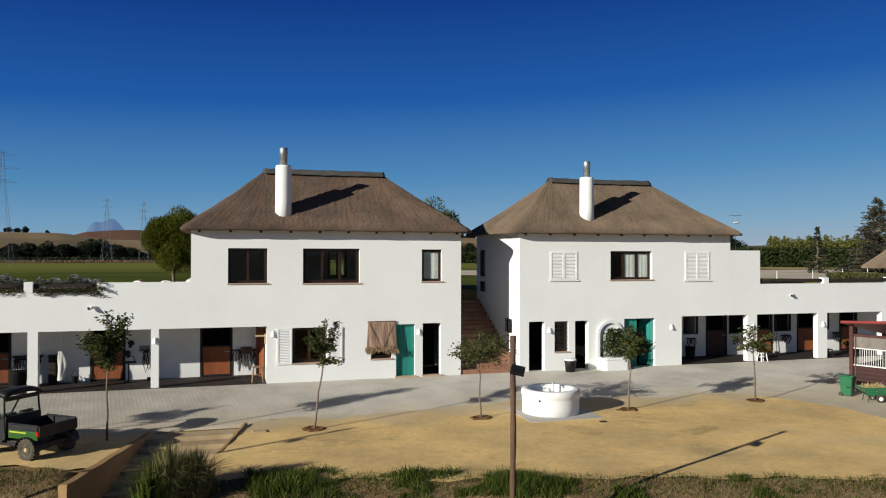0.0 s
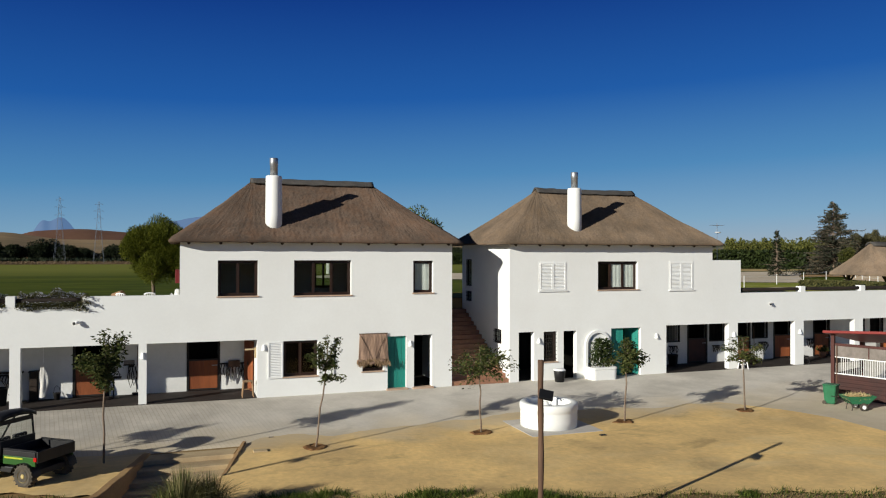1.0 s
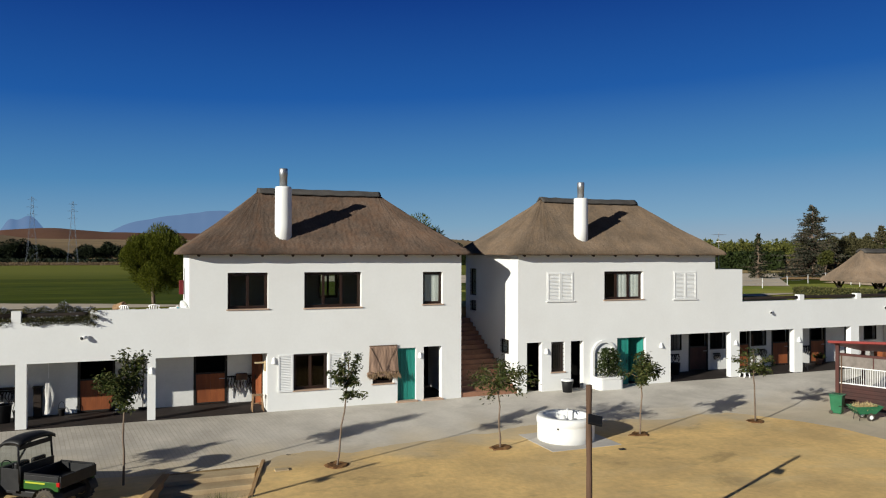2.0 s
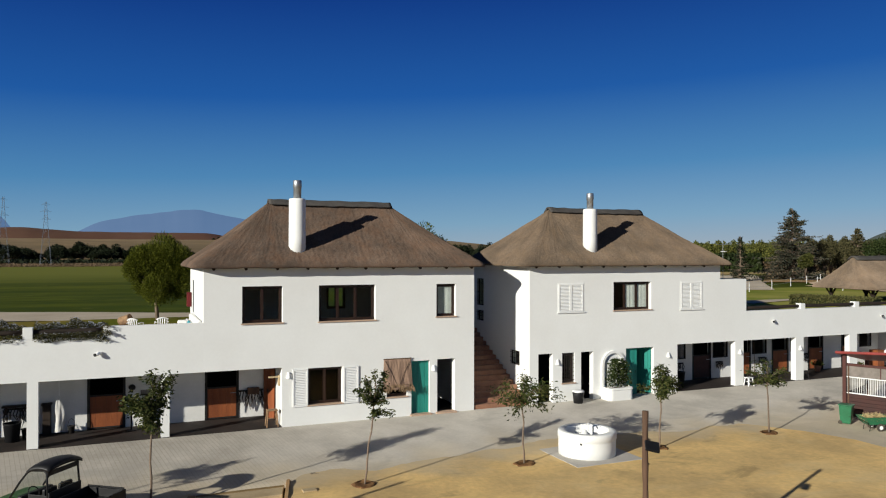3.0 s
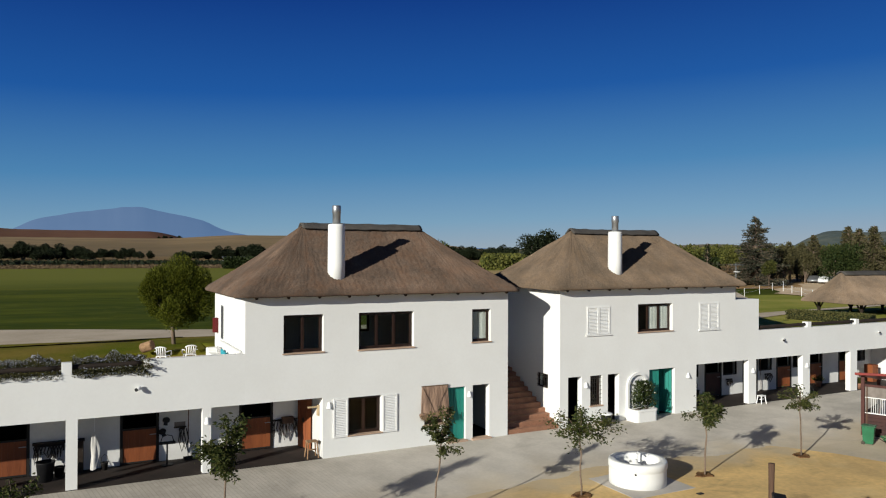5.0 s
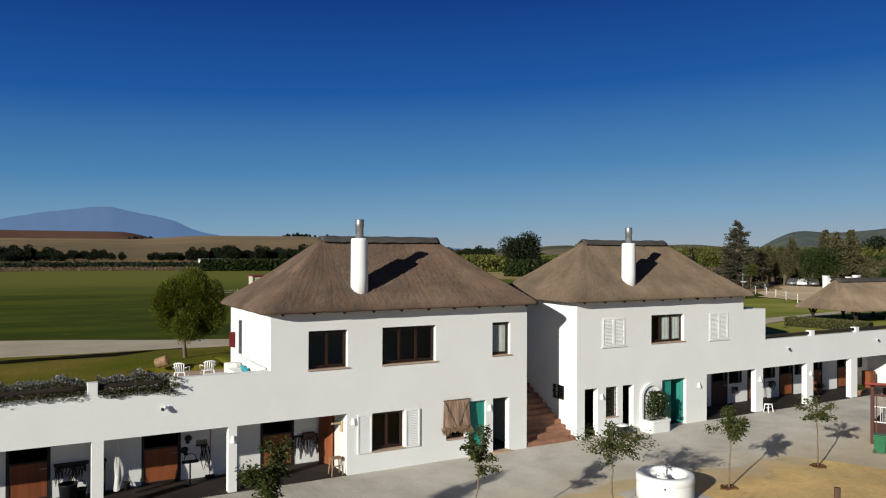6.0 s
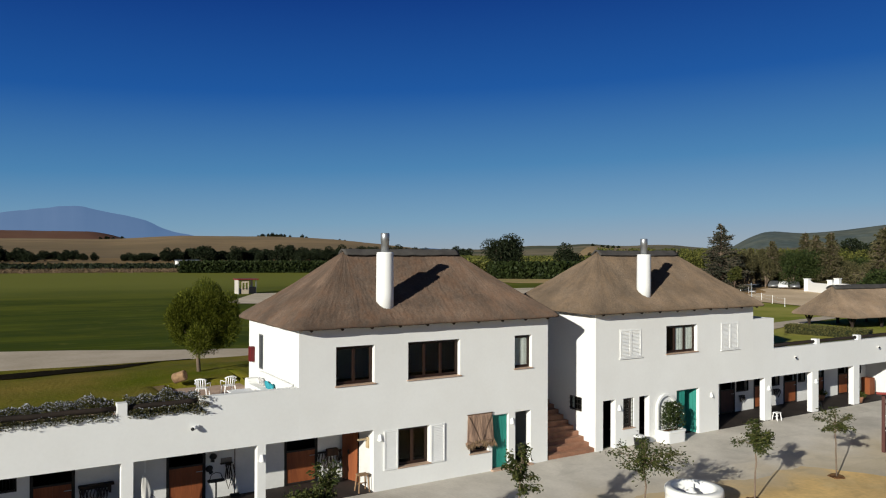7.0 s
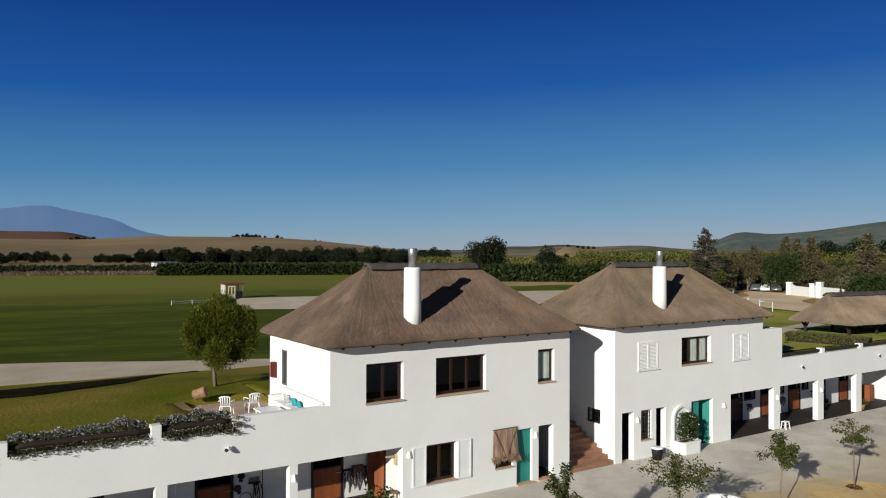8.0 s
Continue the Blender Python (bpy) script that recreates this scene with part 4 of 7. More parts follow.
# double door, one leaf folded back against the reveal
plank_door(house_r, 7.75, 8.45, -0.06, 2.1, 0.16, TEAL, "door", 5)
dl = bmesh.new()
for i in range(5):
    box(dl, 0.004 + i * 0.15, 0.146 + i * 0.15, -0.022, 0.022, 0.0, 2.14, 0.004)
bmesh.ops.rotate(dl, cent=(0, 0, 0), matrix=Matrix.Rotation(radians(112), 3, "Z"), verts=dl.verts)
bmesh.ops.translate(dl, vec=(9.28, 0.16, -0.05), verts=dl.verts)
part("door", dl, TEAL, house_r, "teal board door leaf standing open")
# barred windows in the shaded side wall
for a, b, c, d in ((0.88, 1.7, 1.5, 2.13), (4.46, 5.16, 3.93, 5.24), (4.46, 5.16, 3.18, 3.68)):
    f = wall(bmesh.new(), "x", RX0 + 0.05, RX0 + 0.11, a, b, c, d, [(a + 0.05, b - 0.05, c + 0.05, d - 0.05)])
    w2 = part("side_window", f, WOOD, house_r, "small barred side window")
    part("pane", boxm(RX0 + 0.075, RX0 + 0.082, a + 0.05, b - 0.05, c + 0.05, d - 0.05), CLEAR, w2)
    bb = bmesh.new()
    for i in range(5):
        y = a + (i + 0.5) * (b - a) / 5
        tube(bb, [(RX0 - 0.03, y, c), (RX0 - 0.03, y, d)], 0.011, 6)
    for i in range(3):
        z = c + (i + 0.5) * (d - c) / 3
        tube(bb, [(RX0 - 0.03, a, z), (RX0 - 0.03, b, z)], 0.011, 6)
    part("window_bars", bb, IRON, w2)

# parapet block beside the second house and its mast with an aerial
par = tagged(part("parapet_block", wall(bmesh.new(), "y", 0, T, RX1, 15.04, 2.16, 5.22), WHITE, None), "stepped white parapet wall beside the thatched house", "wall", kind="structure")
part("return_wall", wall(bmesh.new(), "x", 15.04 - T, 15.04, T, 2.55, 2.3, 5.22), WHITE, par)
AX, AY, AZ = 14.25, 0.75, 7.04
aer = thing("roof_aerial", (AX, AY, 3.3), "thin pale metal mast with a television aerial", "aerial")
part("mast", tube(bmesh.new(), [(AX, AY, 3.3), (AX, AY, AZ)], 0.014, 8), STEEL, aer)
part("boom", tube(bmesh.new(), [(AX - 0.35, AY, AZ - 0.1), (AX + 0.35, AY, AZ - 0.1)], 0.01, 6), STEEL, aer)
for i in range(6):
    part("element", tube(bmesh.new(), [(AX - 0.3 + i * 0.12, AY - 0.2, AZ - 0.1), (AX - 0.3 + i * 0.12, AY + 0.2, AZ - 0.1)], 0.006, 5), STEEL, aer)
part("dish", turned(bmesh.new(), [(0.04, 0), (0.14, 0.03), (0.17, 0.07)], (AX, AY - 0.05, AZ - 0.5), 14), WPLAST, aer)

# ---- stable wings ----


def stall_front(wing, x0, x1, doors, grilles, soffit=2.16, yb=2.22, dark=()):
    """Back wall of the stalls with half-open split doors and dark openings."""
    holes = [(a, b, -0.3, 2.04) for a, b in doors] + [(a, b, c, d) for a, b, c, d in grilles]
    part("stall_wall", wall(bmesh.new(), "y", yb, yb + 0.25, x0, x1, -0.25, soffit, holes), WHITE_IN, wing)
    for a, b in doors:
        f = bmesh.new()
        for p, q, c, d in ((a, a + 0.09, -0.1, 2.04), (b - 0.09, b, -0.1, 2.04), (a + 0.09, b - 0.09, 1.95, 2.04)):
            box(f, p, q, yb - 0.025, yb + 0.1, c, d)
        dr = part("stall_door", f, IRON, wing, "split stable door with its top half open")
        n = 6
        w = (b - a - 0.2) / n
        lf = bmesh.new()
        for i in range(n):
            box(lf, a + 0.1 + i * w + 0.001, a + 0.1 + (i + 1) * w - 0.001, yb + 0.0, yb + 0.05, -0.04, 1.18, 0.002)
        if a in dark:
            part("lower_leaf", lf, MAROON, dr, "dark brown boarded lower leaf")
        else:
            part("lower_leaf", lf, OAKWOOD, dr, "orange-brown boarded lower leaf")
        part("edge_rail", boxm(a + 0.1, b - 0.1, yb - 0.014, yb + 0.056, 1.15, 1.21), IRON, dr)
        part("edge_rail", boxm(a + 0.1, b - 0.1, yb - 0.014, yb - 0.004, -0.03, 0.03), IRON, dr)
        part("bolt", tube(bmesh.new(), [(b - 0.32, yb - 0.03, 0.95), (b - 0.1, yb - 0.03, 0.95)], 0.014, 6), STEEL, dr)
    for a, b, c, d in grilles:
        f = wall(bmesh.new(), "y", yb - 0.02, yb + 0.06, a, b, c, d, [(a + 0.05, b - 0.05, c + 0.05, d - 0.05)])
        g = part("stall_grille", f, IRON, wing, "dark barred stall opening")
        bb = bmesh.new()
        k = int((b - a) / 0.09)
        for i in range(1, k):
            x = a + (b - a) * i / k
            tube(bb, [(x, yb + 0.02, c + 0.05), (x, yb + 0.02, d - 0.05)], 0.009, 5)
        part("bars", bb, IRON, g)
    # stalls behind, their darkness put into the near-black colour
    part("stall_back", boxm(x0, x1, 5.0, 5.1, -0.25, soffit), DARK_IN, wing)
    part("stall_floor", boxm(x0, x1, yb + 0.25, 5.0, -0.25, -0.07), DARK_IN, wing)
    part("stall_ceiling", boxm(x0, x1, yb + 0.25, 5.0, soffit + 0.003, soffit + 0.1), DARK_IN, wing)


def wing_frame(name, label, x0, x1, open0, open1, columns, top, colw_note=None):
    w = thing(name, ((x0 + x1) / 2, 1.2, -0.08), label, "stable building", "stable wings")
    holes = []
    edges = [open0] + [v for c in columns for v in c] + [open1]
    for i in range(0, len(edges), 2):
        holes.append((edges[i], edges[i + 1], -1, 2.16))
    return w, holes


wing_l, hl = wing_frame("stable_wing", "white stable wing with open bays and planted flat roof", -30, LX0, -30.5, -8.0, ((-29.0, -28.7), (-24.75, -24.45), (-20.55, -20.23), (-16.42, -16.08), (-12.25, -11.97)), 3.6)
part("front_wall", wall(bmesh.new(), "y", 0, T, -30, LX0, -0.25, 3.93, hl, [(-30, -14.12, 3.58, 5)]), WHITE, wing_l)
for px in (-16.4, -20.35, -24.3):
    part("parapet_post", boxm(px - 0.15, px + 0.15, -0.004, 0.32, 3.57, 3.97, 0.012), WHITE, wing_l)
part("soffit", boxm(-30, LX0, T, 2.55, 2.16, 2.4), WHITE_IN, wing_l)
part("soffit", boxm(LX0 + T, -8.0 + 0.25, T, 2.22, 2.16, 2.4), WHITE_IN, wing_l)
part("flat_roof", boxm(-30, LX0, T, 2.6, 2.4, 3.22), TILE, wing_l, "terracotta roof terrace")
part("end_wall", wall(bmesh.new(), "x", -8.0, -7.75, T, 2.47, -0.25, 2.16, [(1.25, 2.1, -0.3, 2.05)]), WHITE_IN, wing_l)
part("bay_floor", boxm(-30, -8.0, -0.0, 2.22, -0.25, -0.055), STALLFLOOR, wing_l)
stall_front(wing_l, -30, -8.0, [(-10.56, -9.27), (-14.7, -13.4), (-18.75, -17.48), (-22.9, -21.6)], [(-20.6, -19.1, 1.15, 1.98)])

wing_r, hr = wing_frame("stable_wing", "white stable wing with open bays and lawn on its roof", 13.36, 44, 10.72, 27.2, ((14.32, 14.86), (18.41, 18.97), (22.36, 22.94)), 3.62)
part("front_wall", wall(bmesh.new(), "y", 0, T, RX1, 44, -0.25, 3.62, hr, [(RX1, 15.04, 2.16, 4)]), WHITE, wing_r)
for px in (18.93, 22.95, 26.95, 30.9, 34.9):
    part("parapet_post", boxm(px - 0.16, px + 0.16, -0.004, 0.32, 3.61, 3.9, 0.012), WHITE, wing_r)
part("soffit", boxm(RX1, 44, T, 2.55, 2.16, 2.4), WHITE_IN, wing_r)
part("soffit", boxm(10.72 - 0.25, RX1 - T, T, 2.22, 2.16, 2.4), WHITE_IN, wing_r)
part("flat_roof", boxm(RX1, 44, T, 2.62, 2.4, 3.34), LAWN, wing_r)
part("end_wall", wall(bmesh.new(), "x", 10.47, 10.72, T, 2.47, -0.25, 2.16), WHITE_IN, wing_r)
part("end_wall", wall(bmesh.new(), "x", 27.6, 27.85, T, 2.22, -0.25, 2.16), WHITE_IN, wing_r)
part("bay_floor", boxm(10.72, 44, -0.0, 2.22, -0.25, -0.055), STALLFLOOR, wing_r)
stall_front(wing_r, 10.72, 44, [(13.6, 14.84), (16.45, 17.6), (19.13, 20.36), (21.86, 23.05), (24.5, 25.6)], [(12.3, 13.15, 1.05, 1.95), (14.96, 15.98, 1.0, 1.95), (17.7, 18.75, 1.05, 1.95), (20.5, 21.2, 1.05, 1.95), (26.0, 27.0, 1.05, 1.95)], dark=(13.6,))

# timber rails between the posts
for a, b, z in ((-20.2, -16.55, 3.8), (-16.25, -14.15, 3.8), (-24.15, -20.5, 3.8), (-30, -24.45, 3.8), (15.05, 18.77, 3.76), (19.1, 22.8, 3.76), (23.1, 26.8, 3.76), (27.1, 30.75, 3.76), (31.05, 34.75, 3.76)):
    pts = [(a + (b - a) * i / 8, 0.17 + 0.012 * math.sin(i * 2.1 + a), z + 0.01 * math.sin(i * 1.7 + a)) for i in range(9)]
    solo("roof_rail", tube(bmesh.new(), pts, [0.085] * 9, 10), RAFTER, "dark round timber rail along the roof edge", "rail", (a, 0.17, z - 0.085), "roof edge rails", smooth=True)

# ---- outside stair between the houses ----
stair = thing("outdoor_stair", (1.33, 2.6, -0.08), "terracotta outdoor steps rising between two white houses", "stairs")
N_ST = 16
rise = (2.76 + 0.08) / N_ST
for i in range(N_ST):
    y = 0.05 + i * 0.34
    z = -0.08 + (i + 1) * rise
    flare = 0.0
    bm = boxm(0.01 - flare, 2.65 + flare, y, 6.4 if i == N_ST - 1 else y + 0.45, -0.25 if i < 3 else z - 0.35, z, 0.018)
    part("step", bm, TERRA, stair)

# ---- well ----
well = thing("fountain_trough", (1.12, -6.6, -0.42), "round whitewashed masonry well basin on a concrete slab", "well")
prof = [(0.965, -0.5), (0.97, -0.1), (0.968, 0.15), (0.97, 0.19), (0.992, 0.215), (0.995, 0.36), (0.98, 0.425), (0.95, 0.45), (0.76, 0.452), (0.735, 0.43), (0.73, -0.05), (0.2, -0.051)]
part("basin", turned(bmesh.new(), prof, (1.12, -6.6, 0), 64), WHITE, well, smooth=True)
solo("well_slab", boxm(-0.15, 2.45, -7.95, -5.15, -0.5, -0.36, 0.01), SLAB, "square grey concrete slab under the well", "slab", (1.15, -6.55, -0.5))

# ---- sand-coloured steps and side walls in front ----
fs = thing("garden_steps", (-10.5, -8.0, -1.2), "cream stone garden steps between low tan walls", "steps")


def slanted_wall(p, q, w, zt0, zt1, zb):
    p, q = Vector((*p, 0)), Vector((*q, 0))
    d = (q - p).normalized()
    s = Vector((-d.y, d.x, 0)) * w / 2
    bm = bmesh.new()
    n = 12
    rows = []
    for i in range(n + 1):
        c = p + (q - p) * i / n
        zt = zt0 + (zt1 - zt0) * i / n + 0.012 * math.sin(i * 2.2)
        rows.append([bm.verts.new((*(c + s).xy, zb)), bm.verts.new((*(c + s).xy, zt)), bm.verts.new((*(c - s).xy, zt)), bm.verts.new((*(c - s).xy, zb))])
    for a, b in zip(rows, rows[1:]):
        for k in range(3):
            bm.faces.new((a[k], b[k], b[k + 1], a[k + 1]))
    bm.faces.new(rows[0][::-1])
    bm.faces.new(rows[-1])
    bmesh.ops.recalc_face_normals(bm, faces=bm.faces)
    bmesh.ops.bevel(bm, geom=[e for e in bm.edges if e.calc_face_angle(0) > 1.0], offset=0.02, segments=2, affect="EDGES")
    return bm


solo("retaining_wall", slanted_wall((-11.7, -6.0), (-13.02, -11.6), 0.22, -0.37, -0.2, -2.2), WARM_STONE, "low tan rendered retaining wall beside the steps", "wall", (-12.4, -9, -2.2))
solo("retaining_wall", slanted_wall((-8.92, -5.75), (-9.85, -9.6), 0.12, -0.3, -0.38, -2.2), WARM_STONE, "low tan kerb wall beside the sand yard", "wall", (-9.4, -7.6, -2.2))
for i in range(6):
    y1 = -6.1 - i * 0.62
    z = -0.41 - i * 0.125
    def stepf(i=i, y1=y1, z=z):
        bm = bmesh.new()
        xl = lambda y: -11.72 + 0.234 * (y + 6.0)
        xr = lambda y: -9.05 + 0.241 * (y + 5.75)
        y0 = y1 - 0.66
        lo = [bm.verts.new((x, y, z - 0.4)) for x, y in ((xl(y0), y0), (xr(y0), y0), (xr(y1), y1), (xl(y1), y1))]
        hi = [bm.verts.new((x, y, z)) for x, y in ((xl(y0), y0), (xr(y0), y0), (xr(y1), y1), (xl(y1), y1))]
        bm.faces.new(lo[::-1]), bm.faces.new(hi)
        for k in range(4):
            bm.faces.new((lo[k], lo[(k + 1) % 4], hi[(k + 1) % 4], hi[k]))
        bmesh.ops.bevel(bm, geom=bm.edges[:], offset=0.015, segments=1, affect="EDGES")
        return bm
    part("step", stepf(), STEPC, fs)

# ---- lamp pole in the bank ----


def light_pole(x, y, zb, zt):
    p = thing("light_pole", (x, y, zb), "rough round timber pole with a small floodlight", "lamp post", "yard light poles")
    n = 14
    pts = [(x + 0.006 * math.sin(i * 0.9), y, zb + (zt - zb) * i / n) for i in range(n + 1)]
    part("pole", tube(bmesh.new(), pts, [0.058 + 0.006 * math.sin(i * 2.4) for i in range(n + 1)], 14), TIMBER, p, smooth=True)
    fl = bmesh.new()
    box(fl, -0.14, 0.14, -0.115, 0.115, -0.03, 0.03, 0.012)
    bmesh.ops.rotate(fl, cent=(0, 0, 0), matrix=Euler((radians(38), radians(12), radians(-24))).to_matrix(), verts=fl.verts)
    bmesh.ops.translate(fl, vec=(x + 0.03, y - 0.17, zt - 0.66), verts=fl.verts)
    part("floodlight", fl, BLACK, p, "black flat floodlight head")
    part("bracket", tube(bmesh.new(), [(x, y, zt - 0.75), (x + 0.02, y - 0.12, zt - 0.66)], 0.018, 6), IRON, p)
    return p


light_pole(-4.05, -16.2, -1.7, 3.37)
light_pole(-19.6, -13.6, -1.8, 4.4)

# ---- young yard trees ----


def young_tree(base, crown_z, rad, height, seed, lean=(0, 0), leaves=620, pit_ring=True, fluff=0.22):
    rng = random.Random(seed)
    x, y, z = base
    t = thing("young_tree", base, "young broadleaf tree with a thin stem in a soil pit", "tree", "young trees along the yard")
    top = Vector((x + lean[0], y + lean[1], crown_z - 0.15))
    bm = bmesh.new()
    pts = [Vector(base).lerp(top, i / 6) + Vector((0.02 * math.sin(i * 1.9 + seed), 0.02 * math.cos(i * 2.3), 0)) for i in range(7)]
    pts[0] = Vector((x, y, z - 0.1))
    tube(bm, pts, [0.033 - 0.002 * i for i in range(7)], 8)
    lf = bmesh.new()
    tips = []
    for k in range(15):
        a = rng.uniform(0, 6.28)
        h = rng.uniform(-0.55, 0.75) * height
        r = rad * rng.uniform(0.55, 1.1) * (1.0 - 0.45 * abs(h) / height)
        start = pts[-1] + Vector((0, 0, min(h, 0) * 0.5 - 0.05))
        end = Vector((top.x + r * math.cos(a), top.y + r * math.sin(a), crown_z + h))
        mid = start.lerp(end, 0.5) + Vector((0, 0, 0.12 * rad))
        tube(bm, [start, mid, end], [0.016, 0.011, 0.005], 5)
        tips.append((start, mid, end))
    tube(bm, [pts[-1], top + Vector((0.05, 0, 0.5 * height)), top + Vector((0.0, 0.03, 0.95 * height))], [0.02, 0.013, 0.005], 5)
    tips.append((pts[-1], top + Vector((0.05, 0, 0.5 * height)), top + Vector((0, 0.03, 1.0 * height))))
    part("trunk", bm, BARK, t, smooth=True)
    for i in range(leaves):
        s, m, e = tips[rng.randrange(len(tips))]
        u = rng.random() ** 0.6
        p = (s.lerp(m, u * 2) if u < 0.5 else m.lerp(e, u * 2 - 1)) + rnd_dir(rng) * min(0.3, rad * fluff) * rng.random()
        d = rnd_dir(rng)
        d.z = d.z * 0.5 - 0.35
        leaf(lf, p, d, rnd_dir(rng), rng.uniform(0.08, 0.155), rng.uniform(0.035, 0.065))
    part("crown", lf, LEAF_Y, t, "sparse glossy green leaves")
    if not pit_ring:
        return t
    pit = bmesh.new()
    turned(pit, [(0.42, -0.07), (0.37, 0.02), (0.31, 0.042), (0.24, 0.034), (0.13, 0.026), (0.03, 0.028)], (x, y, z + 0.05), 26, 0.9)
    for v in pit.verts:
        v.co += 0.17 * Vector((noise.noise(v.co * 4), noise.noise(v.co * 4 + Vector((7, 0, 0))), 0.12 * noise.noise(v.co * 9)))
    solo("soil_ring", pit, SOIL, "ring of dark soil round a young tree", "soil", (x, y, z), "soil rings", smooth=True)
    return t


young_tree((-17.6, -6.8, -0.42), 1.78, 0.85, 0.7, 16, leaves=1100, pit_ring=False)
young_tree((-12.8, -6.75, -0.42), 2.32, 0.66, 1.1, 11, leaves=3000, pit_ring=False, fluff=0.42)
young_tree((-6.94, -6.95, -0.42), 2.15, 0.72, 1.0, 12, (0.35, 0.1), leaves=1350)
young_tree((-1.5, -6.87, -0.42), 1.82, 1.4, 0.78, 13, (-0.05, 0), leaves=1900)
young_tree((3.87, -7.0, -0.42), 1.85, 0.9, 0.85, 14, (0.1, 0), leaves=2200)
young_tree((9.22, -6.86, -0.42), 1.85, 0.8, 0.7, 15, (-0.1, 0), leaves=1100)

# ---- trees and hills behind ----


def crown_tree(name, base, height, rad, trunk_h, trunk_r, material, n, size, seed, label, group="", squash=1.0, lobes=9, top_taper=0.0, slim=1.0, up=0.0, lobe_r=(0.32, 0.52)):
    """Tapered trunk and limbs, with a crown of leaf clumps gathered in uneven lobes."""
    rng = random.Random(seed)
    x, y, z = base
    t = thing(name, base, label, "tree", group)
    bm = bmesh.new()
    tube(bm, [(x, y, z - 0.2), (x + 0.03 * height * rng.uniform(-1, 1), y, z + trunk_h), (x, y, z + height * 0.7)], [trunk_r, trunk_r * 0.75, trunk_r * 0.25], 8)
    ch = height - trunk_h
    cz = z + trunk_h + ch * 0.5
    cen = []
    for k in range(lobes):
        d = rnd_dir(rng)
        f = rng.uniform(0.25, 0.72)
        hz = d.z * f
        shrink = 1 - top_taper * max(0, hz + 0.2)
        c = Vector((x + d.x * f * rad * shrink, y + d.y * f * rad * shrink, cz + hz * ch * 0.5))
        cen.append((c, rad * rng.uniform(*lobe_r) * shrink))
        tube(bm, [(x, y, z + trunk_h * 0.95), c], [trunk_r * 0.4, trunk_r * 0.1], 5)
    part("trunk", bm, BARK, t, smooth=True)
    lf = bmesh.new()
    for i in range(n):
        c, r = cen[i % lobes]
        d = rnd_dir(rng)
        q = c + Vector((d.x, d.y, d.z * squash)) * r * (rng.random() ** 0.35)
        leaf(lf, q, (d + rnd_dir(rng) * 0.8 + Vector((0, 0, up))), rnd_dir(rng), size * rng.uniform(0.7, 1.4), size * slim * rng.uniform(0.5, 0.9))
    part("crown", lf, material, t)
    return t


def conifer(name, base, height, rad, seed, label, material, n_lv=22, group="", size=0.5, dense=1.0):
    rng = random.Random(seed)
    x, y, z = base
    t = thing(name, base, label, "tree", group)
    bm = tube(bmesh.new(), [(x, y, z - 0.2), (x, y, z + height)], [height * 0.02, 0.02], 8)
    lf = bmesh.new()
    for k in range(n_lv):
        u = (k + rng.random() * 0.7) / n_lv
        h = z + height * (0.08 + 0.9 * u)
        r = rad * (1 - u) ** 0.85 * rng.uniform(0.65, 1.15) + 0.15
        m = int((5 + 5 * (1 - u)) * dense)
        for j in range(m):
            a = rng.uniform(0, 6.28)
            limb = 1 + 0.75 * noise.noise((1.6 * math.cos(a) + seed, 1.6 * math.sin(a), 7 * u))
            rr = r * rng.uniform(0.55, 1.1) * limb
            hj = h + height * rng.uniform(-0.6, 0.6) / n_lv
            e = Vector((x + rr * math.cos(a), y + rr * math.sin(a), hj + 0.3 * rr * (u - 0.45) + rng.uniform(-0.2, 0.2)))
            s = Vector((x, y, hj - 0.06 * rr))
            tube(bm, [s, e], [0.04, 0.012], 4)
            for q in range(int(4 + rr * 3.2 / size)):
                w = 0.2 + 0.8 * rng.random()
                p = s.lerp(e, w)
                d = Vector((math.cos(a), math.sin(a), -0.2)) + rnd_dir(rng) * 0.9
                leaf(lf, p, d, rnd_dir(rng), size * rng.uniform(0.6, 1.2), size * rng.uniform(0.25, 0.5))
    part("trunk", bm, BARK, t)
    part("crown", lf, material, t)
    return t


crown_tree("lawn_tree", (-12.0, 9.2, 3.25), 4.0, 1.9, 0.95, 0.10, LEAF_P, 95000, 0.125, 21, "rounded green young pine on the lawn", lobes=46, squash=1.4, slim=0.34, up=0.9, lobe_r=(0.2, 0.35))
crown_tree("poplar", (1.5, 9.6, 3.2), 5.0, 1.6, 0.9, 0.12, LEAF_P, 12000, 0.16, 22, "green feathery tree behind the houses", lobes=20, slim=0.4, up=0.5)


conifer("cedar", (78, 53, 2.55), 10.75, 5.0, 31, "tall grey-green cedar behind the arena", LEAF_K, 24, size=0.34, dense=3.6)
conifer("spruce", (66.5, 51.7, 2.55), 6.5, 1.3, 32, "slender dark conifer beside the arena", LEAF_D, 20, size=0.3, dense=1.6)
rng = random.Random(5)
kinds = [conifer("cypress", (0, 0, 0), 8.0, 2.7 + 0.4 * k, 33 + k, "grey-green conifer in a row behind the yard", LEAF_C, 26, "conifer row", 0.32, 3.4) for k in range(2)]
def from_gate(az, d):
    return (-21.3 + d * math.sin(radians(az)), -23 + d * math.cos(radians(az)))


